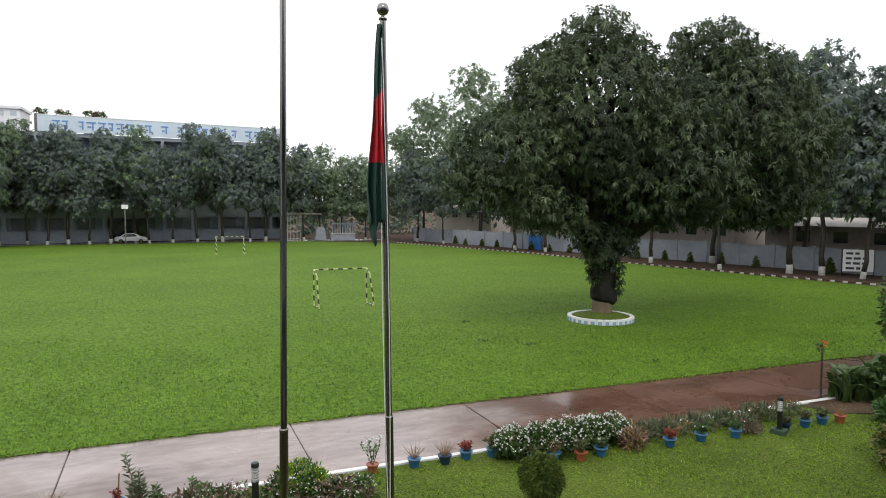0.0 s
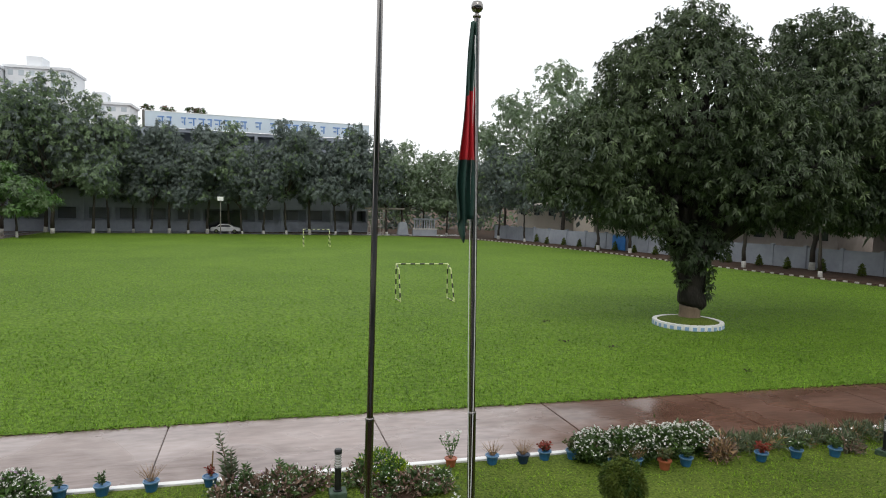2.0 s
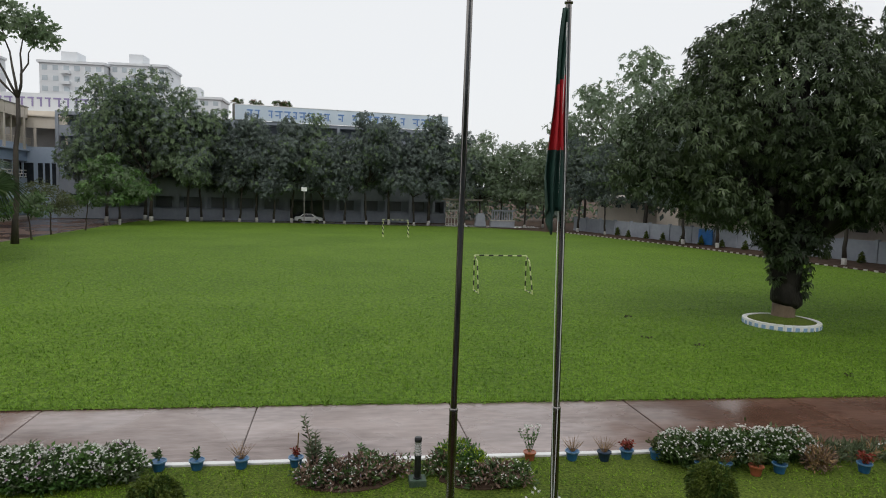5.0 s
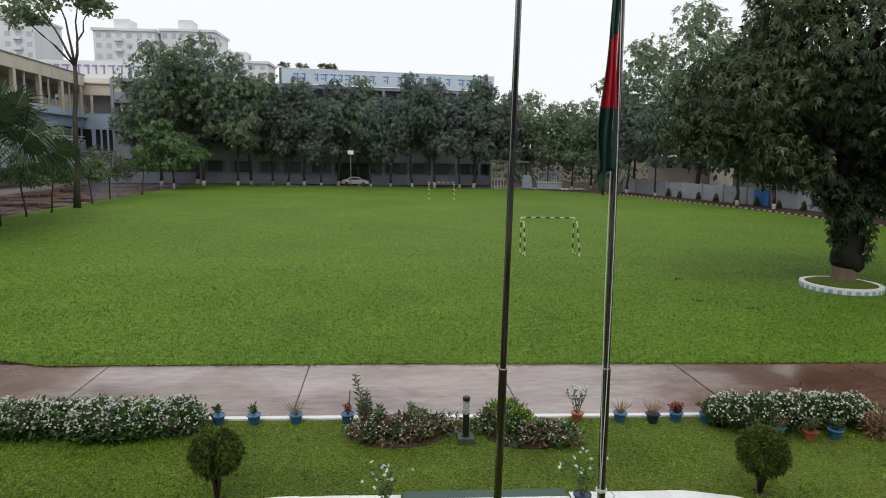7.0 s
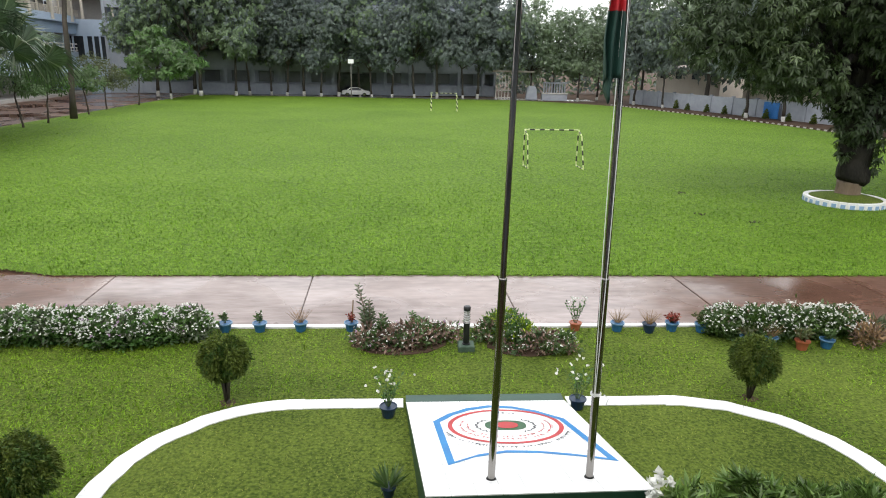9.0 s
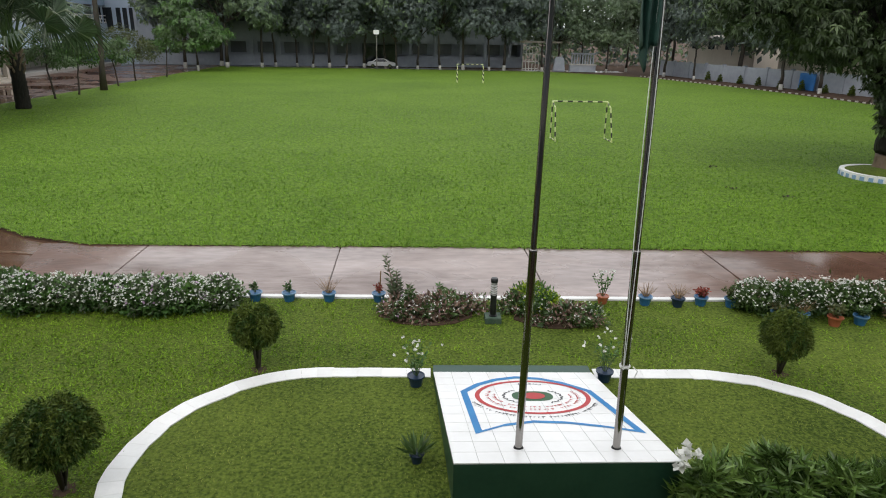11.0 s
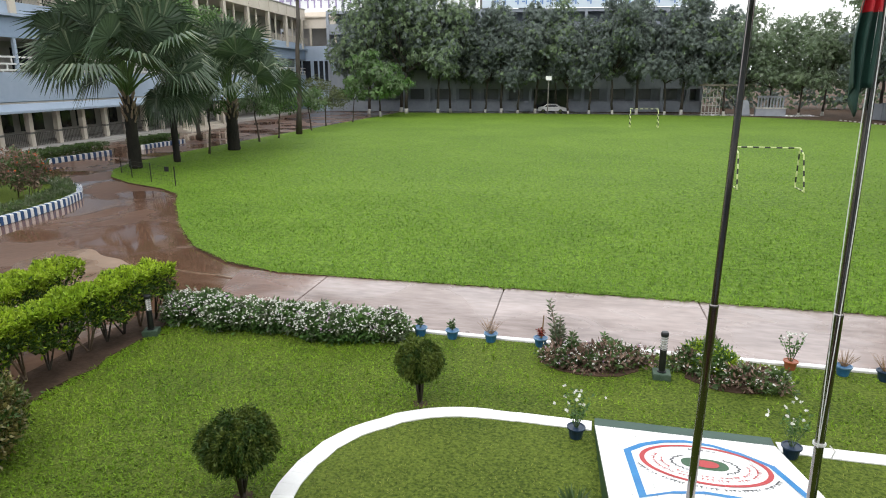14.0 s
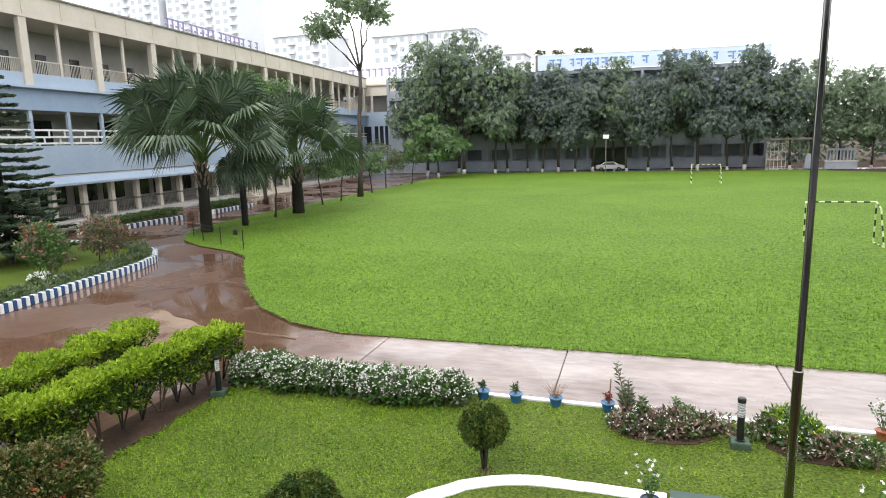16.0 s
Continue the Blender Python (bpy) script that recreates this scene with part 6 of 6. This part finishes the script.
def thuja_ball(at, label, seed, h, r, bare, dark=0.2):
    """A clipped ball bush: a short foot, stems fanning out, weeping scale foliage."""
    ob = thing("ball_bush", at, label, "bush", "clipped ball bushes")
    rng = np.random.default_rng(seed)
    g = Geo()
    g.tube([(0, 0, -0.05), (0.01, 0, bare * 0.16)], [0.045, 0.036], 7)
    for i in range(7):
        a = 0.9 * i + rng.uniform(-0.2, 0.2)
        q = r * rng.uniform(0.45, 0.8)
        g.tube([(0.015 * math.cos(a), 0.015 * math.sin(a), bare * 0.08), (q * 0.35 * math.cos(a), q * 0.35 * math.sin(a), bare), (q * math.cos(a), q * math.sin(a), bare + (h - bare) * 0.6)], [0.024, 0.019, 0.008], 6)
    part("stem", g.mesh("stem", [BARK], smooth=True), ob)
    c = bare + (h - bare) * 0.55
    half = (h - bare) / 2
    n = 620
    d = rng.normal(size=(n, 3))
    d /= np.linalg.norm(d, axis=1, keepdims=True)
    rad = 0.5 + 0.5 * rng.random(n) ** 0.5 + 0.09 * np.sin(6 * np.arctan2(d[:, 1], d[:, 0]) + seed + 4 * d[:, 2]) * np.cos(5 * d[:, 2] + seed)
    taper = np.where(d[:, 2] < 0, 1 + 0.3 * d[:, 2], 1 + 0.06 * d[:, 2])[:, None]
    p = d * rad[:, None] * [r, r, half] * np.concatenate([taper, taper, np.ones_like(taper)], 1) + [0, 0, c]
    per = 34
    slide = rng.random(n * per)
    tilt = np.repeat(d, per, 0) * [0.4, 0.4, 0]
    pos = np.repeat(p, per, 0) + rng.normal(size=(n * per, 3)) * [0.014, 0.014, 0.008] + (tilt + [0, 0, -1]) * (slide * 0.2 - 0.06)[:, None]
    way = np.repeat(d, per, 0) * [0.6, 0.6, 0.5] + rng.normal(size=(n * per, 3)) * 0.45
    way[:, 2] -= 0.45
    s = 0.7 + 0.6 * rng.random(n * per)
    v, t = leaf_arrays(pos, way, 0.06 * s, 0.018 * s, rng=rng)
    # Dark leaf painted on the inner fronds as shade, plus a random share.
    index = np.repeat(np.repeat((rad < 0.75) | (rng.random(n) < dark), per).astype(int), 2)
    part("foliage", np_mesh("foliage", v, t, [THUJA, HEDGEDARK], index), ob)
    g = Geo()
    prism(g, [((0.13 + 0.04 * math.sin(3.3 * i + seed)) * math.cos(6.283 * i / 18), (0.13 + 0.04 * math.sin(2.7 * i)) * math.sin(6.283 * i / 18)) for i in range(18)], -0.03, 0.016)
    part("bare_soil", g.mesh("bare_soil", [SOIL]), ob)
    return ob


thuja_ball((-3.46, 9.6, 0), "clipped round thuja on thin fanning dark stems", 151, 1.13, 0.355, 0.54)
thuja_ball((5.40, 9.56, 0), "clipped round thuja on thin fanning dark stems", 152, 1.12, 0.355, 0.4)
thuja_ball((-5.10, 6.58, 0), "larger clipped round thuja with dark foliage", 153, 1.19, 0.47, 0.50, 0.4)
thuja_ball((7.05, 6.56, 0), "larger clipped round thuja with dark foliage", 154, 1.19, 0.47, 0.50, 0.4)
mound("round_bush", (-9.75, 6.3, -0.05), "big round bronze-green bush with a few red flowers", "bush", [(0, 0, 0.55, 1.05, 0.95, 0.62)] + [(0.6 * math.cos(i), 0.55 * math.sin(i), 0.6 + 0.2 * math.sin(2 * i), 0.5, 0.5, 0.4) for i in range(6)],
      2300, 12, (0.075, 0.04), [BROWNLEAF, HEDGEDARK], 155, ((9, 0.06, REDLEAF, "red flowers"),), 0.3, droop=-0.2, shell=0.7)
mound("round_bush", (14.1, 8.4, 0), "round bronze-green bush on the garden lawn", "bush", [(0, 0, 0.5, 0.95, 0.9, 0.6)] + [(0.55 * math.cos(i), 0.5 * math.sin(i), 0.6 + 0.2 * math.sin(2 * i), 0.45, 0.45, 0.4) for i in range(6)],
      800, 12, (0.10, 0.05), [BROWNLEAF, HEDGEDARK], 156, (), 0.45, droop=-0.2, shell=0.7)

# island shrubs
mound("flower_shrub", (-25.9, 23.6, 0.2), "shrub with dark red leaves and orange-red tips", "shrub", [(0, 0, 1.2, 1.2, 1.0, 0.8), (-0.5, 0, 1.7, 0.7, 0.6, 0.5), (0.6, 0, 1.5, 0.7, 0.6, 0.5)], 380, 12, (0.15, 0.06), [PINKLEAF, BEDLEAF], 161,
      ((45, 0.06, ORANGE, "orange-red flower heads"),), 0.4, stems=6, clump_r=0.18)
mound("flower_shrub", (-25.7, 20.2, 0.2), "green shrub with reddish lower leaves", "shrub", [(0, 0, 1.4, 1.0, 0.9, 0.8), (0.3, 0, 0.9, 0.9, 0.8, 0.5), (-0.2, 0, 1.9, 0.7, 0.6, 0.4)], 420, 12, (0.15, 0.06), [LIGHTLEAF, PINKLEAF], 162,
      ((14, 0.08, ORANGE, "orange-red flower heads"),), 0.3, stems=6, clump_r=0.18)
mound("white_lily_clump", (-24.6, 19.1, 0.2), "low clump of white flowers on the island", "flowers", [(0, 0, 0.15, 0.5, 0.4, 0.2)], 30, 10, (0.2, 0.05), [BEDLEAF], 163, ((24, 0.12, PETAL, "white flowers"),), droop=-0.6)
for i, (x, y) in enumerate(ISLE[1:-2]):
    nx, ny = ISLE[i + 2]
    mound("border_plants", ((x + nx) / 2 - 0.75, (y + ny) / 2 - 0.15, 0.2), "low grey-green border planting inside the striped kerb", "plants",
          [((k - 1) * (nx - x) / 3, (k - 1) * (ny - y) / 3, 0.12, 0.5, 0.6, 0.2) for k in range(3)], 80, 10, (0.16, 0.05), [GREYLEAF, BEDLEAF], 170 + i, (), 0.4, droop=-0.6, group="island border")

# wire fence and little sign by the palms
fence = thing("wire_fence", (0, 0, 0), "low dark wire fence at the lawn corner", "fence")
FP = [(-28.2, 32.6), (-26.2, 31.0), (-24.2, 30.0), (-22.0, 29.0)]
for i, (x, y) in enumerate(FP):
    g = Geo()
    g.tube([(x, y, -0.03), (x, y, 1.05)], [0.03, 0.03], 6)
    part("post", g.mesh("post", [BLACK]), fence)
for (x, y), (nx, ny) in zip(FP, FP[1:]):
    g = Geo()
    for z in (0.25, 0.5, 0.75, 0.98):
        g.tube([(x, y, z), (nx, ny, z)], [0.005, 0.005], 4)
    for k in range(1, 9):
        u = k / 9
        g.tube([(x + (nx - x) * u, y + (ny - y) * u, 0.02), (x + (nx - x) * u, y + (ny - y) * u, 0.98)], [0.004, 0.004], 4)
    part("wire_panel", g.mesh("wire_panel", [BLACK]), fence)
bpart("notice_plate", -22.7, -22.45, 29.15, 29.19, 0.75, 1.0, BLACK, parent=fence)


def bollard(at, label):
    """A garden lamp: square pad, black tube, louvred glass, cap."""
    ob = thing("garden_lamp", at, label, "lamp", "garden lamps")
    g = Geo()
    g.box(-0.16, 0.16, -0.16, 0.16, -0.05, 0.13)
    part("pad", g.mesh("pad", [PADGREEN], 0.012), ob, "mossy green concrete pad")
    g = Geo()
    g.lathe([(0.085, 0.13), (0.085, 0.15), (0.062, 0.155), (0.062, 0.55), (0.068, 0.555), (0.068, 0.58)], seg=18)
    part("tube", g.mesh("tube", [BLACK]), ob)
    g = Geo()
    g.lathe([(0.056, 0.58), (0.056, 0.84)], seg=18)
    part("glass", g.mesh("glass", [LAMPGLASS], smooth=False), ob)
    for k in range(5):
        g = Geo()
        g.lathe([(0.066, 0.60 + k * 0.05), (0.070, 0.606 + k * 0.05), (0.066, 0.612 + k * 0.05)], seg=18)
        part("louvre", g.mesh("louvre", [STEEL]), ob)
    g = Geo()
    g.lathe([(0.07, 0.84), (0.072, 0.90), (0.06, 0.925), (0.0, 0.93)], seg=18)
    part("cap", g.mesh("cap", [BLACK]), ob)
    return ob


lamp = bollard((0.68, 11.62, 0), "black garden lamp with louvred glass on a green pad")
for x, y in ((-10.05, 11.27), (13.05, 11.2)):
    copy_thing(lamp, pose(x, y, 0, 0, 0, 20))


def pot_plant(at, material, label, kind, seed, s=1.0):
    """A plastic flower pot with rim, soil and its plant."""
    ob = thing("flower_pot", at, label, "flower pot", "pots along the lawn")
    g = Geo()
    g.lathe([(0.0, 0.0), (0.095 * s, 0.0), (0.10 * s, 0.01), (0.135 * s, 0.19 * s), (0.125 * s, 0.19 * s), (0.12 * s, 0.165 * s), (0.0, 0.165 * s)], seg=18)
    part("pot", g.mesh("pot", [material]), ob)
    g = Geo()
    g.tube([(0, 0, 0.165 * s), (0, 0, 0.17 * s)], [0.12 * s, 0.12 * s], 16)
    part("soil", g.mesh("soil", [SOIL]), ob)
    g = Geo()
    n = 20
    for i in range(n):
        a, b = 6.2832 * i / n, 6.2832 * (i + 1) / n
        q = lambda r, w, z: (r * s * math.cos(w), r * s * math.sin(w), z * s)
        g.hexa([q(0.132, a, 0.175), q(0.152, a, 0.175), q(0.152, b, 0.175), q(0.132, b, 0.175)], [q(0.132, a, 0.2), q(0.152, a, 0.2), q(0.152, b, 0.2), q(0.132, b, 0.2)])
    part("rim", g.mesh("rim", [RIM if material is POTBLUE else material]), ob)
    rng = np.random.default_rng(seed)
    z0 = 0.17 * s
    g = Geo()
    pos, way, size = [], [], []
    spec = {"dry": (26, 0.30, 0.30, DRYLEAF, 3, 0.05), "sparse": (5, 0.10, 0.26, BEDLEAF, 9, 0.09), "red": (14, 0.17, 0.22, REDLEAF, 10, 0.08), "yellow": (18, 0.22, 0.24, OLIVE, 7, 0.10),
            "green": (12, 0.18, 0.22, BEDLEAF, 9, 0.10), "stick": (6, 0.09, 0.22, REDLEAF, 14, 0.07), "rose": (11, 0.30, 0.62, LIGHTLEAF, 10, 0.07), "spiky": (30, 0.42, 0.34, BEDLEAF, 0, 0.1)}[kind]
    m, spread, hh, lm, per, ls = spec
    for i in range(m):
        a = 2.4 * i
        r = spread * math.sqrt((i + 0.5) / m) * s
        H = hh * float(rng.uniform(0.7, 1.1)) * s
        tip = Vector((r * math.cos(a), r * math.sin(a), z0 + H))
        if kind == "spiky":
            pos.append((0.02 * math.cos(a), 0.02 * math.sin(a), z0))
            way.append((tip - Vector((0, 0, z0))) * 1.0)
            size.append(0.5 * s)
            continue
        g.tube([(0.3 * tip.x * 0.2, 0.3 * tip.y * 0.2, z0 - 0.01), tuple(tip * 0.55 + Vector((0, 0, z0 * 0.45))), tuple(tip)], [0.005, 0.004, 0.002], 4)
        for k in range(per):
            u = float(rng.uniform(0.3, 1.0))
            pos.append(Vector((tip.x * u * 0.9, tip.y * u * 0.9, z0 + H * u)))
            way.append(rng.normal(size=3) * [1, 1, 0.6] + [0, 0, 0.3])
            size.append(ls)
    if kind == "stick":
        g.tube([(0.02, 0, z0), (0.05, 0.0, z0 + 0.52)], [0.016, 0.012], 6)
    if g.v:
        part("stem", g.mesh("stem", [DRYLEAF if kind in ("dry", "stick", "yellow") else BEDLEAF]), ob)
    v, t = leaf_arrays(np.array([tuple(p) for p in pos]), np.array([tuple(w) for w in way]), np.array(size), (0.5 if kind not in ("dry", "spiky") else 0.14) * np.array(size), 0.2, rng)
    part("foliage", np_mesh("foliage", v, t, [lm]), ob)
    if kind in ("sparse", "rose", "green"):
        k = {"sparse": 3, "rose": 15, "green": 2}[kind]
        pts = [(rng.normal() * spread * 0.6 * s, rng.normal() * spread * 0.6 * s, z0 + hh * s * rng.uniform(0.75, 1.1)) for _ in range(k)]
        part("blossom", flower_mesh("blossom", pts, (0.036 if kind == "rose" else 0.028) * s, PETAL, seed + 3, 7), ob, "white blossom")
    return ob


POTS = [(-4.26, 12.55, POTBLUE, "sparse"), (-3.55, 12.55, POTBLUE, "sparse"), (-2.71, 12.56, POTBLUE, "dry"), (-1.66, 12.56, POTBLUE, "stick"), (3.12, 12.55, POTRED, "rose"), (4.02, 12.5, POTBLUE, "dry"),
        (4.69, 12.42, POTNAVY, "dry"), (5.22, 12.5, POTBLUE, "red"), (5.84, 12.42, POTBLUE, "yellow"), (6.5, 11.75, POTBLUE, "yellow"), (6.98, 11.72, POTBLUE, "dry"), (7.54, 11.52, POTRED, "yellow"), (8.1, 11.58, POTBLUE, "green"),
        (9.93, 11.48, POTBLUE, "red"), (10.86, 11.48, POTBLUE, "green"), (11.82, 11.38, POTBLUE, "green"), (13.35, 11.3, POTNAVY, "yellow"), (14.07, 11.32, POTBLUE, "yellow"), (14.67, 11.32, POTBLUE, "yellow"), (15.2, 11.22, POTRED, "dry")]
WORD = {"sparse": "a nearly bare flowering stem", "dry": "a dry straw-coloured bush", "stick": "a stick and withered red leaves", "rose": "tall white flowers", "red": "small red leaves", "yellow": "thin yellow-green stems",
        "green": "green leaves and white buds"}
for i, (x, y, m, k) in enumerate(POTS):
    colour = {POTBLUE: "blue", POTNAVY: "navy", POTRED: "terracotta"}[m]
    pot_plant((x, y, 0.012), m, colour + " plastic pot holding " + WORD[k], k, 200 + i, 1.0 if k != "rose" else 0.9)
pot_plant((-0.80, 9.12, 0.012), POTNAVY, "navy pot of white roses beside the plinth", "rose", 231, 0.95)
pot_plant((2.32, 9.3, 0.012), POTNAVY, "navy pot of white roses behind the plinth corner", "rose", 232, 0.95)
pot_plant((-0.75, 7.15, 0.012), POTNAVY, "navy pot with arching spiky leaves beside the plinth", "spiky", 233, 0.68)


def strap_clump(at, label, seed, n, L, material, flowers=0, width=0.07, spread=(0.5, 0.4), reach=1.0, rise=1.0):
    """Arching strap leaves from several crowns, with white trumpets."""
    ob = thing("strap_leaf_plant", at, label, "plant", "strap-leaved plants")
    rng = np.random.default_rng(seed)
    g = Geo()
    for i in range(n):
        cx, cy = rng.uniform(-1, 1) * spread[0], rng.uniform(-1, 1) * spread[1]
        a = rng.uniform(0, 6.283)
        d = Vector((math.cos(a), math.sin(a), 0))
        s = Vector((-d.y, d.x, 0))
        LL = L * rng.uniform(0.7, 1.15)
        up = rng.uniform(0.55, 1.0)
        prev = None
        for k in range(7):
            u = k / 6
            p = Vector((cx, cy, -0.02)) + d * LL * u * (0.25 + 0.55 * u) * reach + Vector((0, 0, LL * up * rise * (1.25 * u - 0.95 / rise * u * u)))
            w = width * (0.6 + 1.3 * u - 1.85 * u * u) + 0.004
            cur = (p - s * w * 0.5 + Vector((0, 0, w * 0.2)), p, p + s * w * 0.5 + Vector((0, 0, w * 0.2)))
            if prev:
                g.face([prev[0], prev[1], cur[1], cur[0]])
                g.face([prev[1], prev[2], cur[2], cur[1]])
            prev = cur
    part("foliage", g.mesh("foliage", [material]), ob)
    if flowers:
        pts = [(-spread[0] * 0.95 + rng.normal() * 0.12, rng.normal() * 0.14 + 0.2, 0.44 + rng.normal() * 0.09) for _ in range(flowers)]
        part("blossom", flower_mesh("blossom", pts, 0.095, PETAL, seed + 5, 6), ob, "white lily flowers")
    return ob


def lily_clump(at, label, seed, lobes, heads=None):
    """Crowded rosettes of narrow arching leaves, with big white trumpets at one end."""
    ob = thing("strap_leaf_plant", at, label, "plant", "strap-leaved plants")
    rng = np.random.default_rng(seed)
    n, per = 300, 15
    c, d = in_lobes(lobes, n, rng, 0.6)
    c, d = c[c[:, 2] > 0.06], d[c[:, 2] > 0.06]
    n = len(c)
    g = Geo()
    for p in c[::3]:
        g.tube([(p[0] * 0.9, p[1] * 0.9, -0.02), tuple(p)], [0.01, 0.006], 4)
    part("stem", g.mesh("stem", [LILYLEAF]), ob)
    pos = np.repeat(c, per, 0) + rng.normal(size=(n * per, 3)) * 0.02
    way = rng.normal(size=(n * per, 3)) * [1, 1, 0.35] + np.repeat(d, per, 0) * 0.35
    way[:, 2] += 0.3
    s = 0.7 + 0.6 * rng.random(n * per)
    v, t = leaf_arrays(pos, way, 0.21 * s, 0.04 * s, 0.2, rng)
    part("foliage", np_mesh("foliage", v, t, [LILYLEAF, HEDGEDARK], np.repeat(np.repeat(rng.random(n) < 0.25, per).astype(int), 2)), ob)
    if heads:
        pts = [(heads[0] + rng.normal() * 0.09, heads[1] + rng.normal() * 0.1, heads[2] + rng.normal() * 0.07) for _ in range(9)]
        part("blossom", flower_mesh("blossom", pts, 0.085, PETAL, seed + 5, 6), ob, "white lily flowers")
    return ob


lily_clump((3.42, 6.2, 0), "lush strap-leaved lily clump with white flowers", 241, [(-0.8, -0.1, 0.34, 0.25, 0.3, 0.36), (-0.4, 0, 0.3, 0.42, 0.42, 0.34), (0.25, 0.05, 0.32, 0.45, 0.45, 0.38), (0.0, -0.2, 0.24, 0.6, 0.4, 0.3)], (-1.0, 0.0, 0.80))
lily_clump((4.7, 6.15, 0), "lush strap-leaved clump on the garden lawn", 242, [(-0.35, 0, 0.26, 0.5, 0.45, 0.32), (0.35, 0, 0.24, 0.5, 0.45, 0.32)])
# broad-leaved bed at the end of the pot row
bed_soil("flower_bed_soil", 15.5, 21.5, 11.2, 13.2)
for i, (x, y, h) in enumerate(((17.3, 12.6, 1.0), (18.1, 12.3, 1.05), (19.1, 12.7, 1.1), (20.2, 12.2, 1.05), (17.9, 11.6, 0.8), (19.5, 11.7, 0.9))):
    strap_clump((x, y, 0), "clump of broad upright canna leaves in the end bed", 250 + i, 46, h * 1.15, BEDLEAF, 0, 0.30, (0.4, 0.35), 0.55, 1.5)
mound("green_bush", (16.6, 10.6, 0), "low bright green spiky bush by the canna bed", "bush", [(0, 0, 0.3, 0.6, 0.55, 0.34)], 130, 12, (0.2, 0.04), [LIGHTLEAF], 260, (), droop=-0.7)
mound("flower_spike", (16.65, 12.9, 0), "single tall stem with a red flower", "flowers", [(0, 0, 1.5, 0.06, 0.06, 0.14)], 5, 6, (0.12, 0.05), [BEDLEAF], 261, ((6, 0.07, ORANGE, "red flower"),))
tree("garden_shrub_tree", (21.6, 13.6, 0), "leafy olive-green shrub tree by the end bed", "shrub", [(0, 0, 2.4, 1.0, 0.9, 0.9), (0.5, 0, 3.1, 0.8, 0.8, 0.6), (-0.1, 0, 1.6, 0.8, 0.7, 0.5)], 200, 14, (0.2, 0.09), 0.2, [LIGHTLEAF, OLIVE], 262, 3.4, 0.07, 1.2, second=0.4)

# ---- distant tree lines ----
def tree_line(name, line, h, clumps, seed, label, skirt=True):
    rng = np.random.default_rng(seed)
    lobes = []
    for (x, y), (nx, ny) in zip(line, line[1:]):
        n = max(2, round(math.hypot(nx - x, ny - y) / 6))
        for i in range(n):
            u = (i + rng.random()) / n
            q = h * rng.uniform(0.75, 1.15)
            px, py = x + (nx - x) * u, y + (ny - y) * u
            lobes.append((px, py + rng.normal() * 2, q * (0.62 if skirt else 0.8), 4.6, 4.0, q * (0.38 if skirt else 0.26)))
            if skirt:
                lobes.append((px, py, q * 0.25, 4.4, 4.0, q * 0.28))
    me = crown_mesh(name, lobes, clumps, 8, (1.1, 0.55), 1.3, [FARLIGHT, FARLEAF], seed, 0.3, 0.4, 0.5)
    tagged(new(name, me), label, "trees", kind="stuff")


tree_line("tree_line", [(70, 8), (61, 36), (55, 56), (49, 76), (43, 98)], 9.5, 1300, 273, "tree crowns crowding behind the boundary wall", False)
tree_line("tree_line", [(16, 132), (60, 128), (84, 105), (92, 70), (98, 30), (100, -10)], 13, 2600, 271, "distant line of hazy trees beyond the wall")
tree_line("tree_line", [(-160, 150), (-60, 150), (20, 150)], 14, 1200, 272, "distant line of hazy trees behind the college")
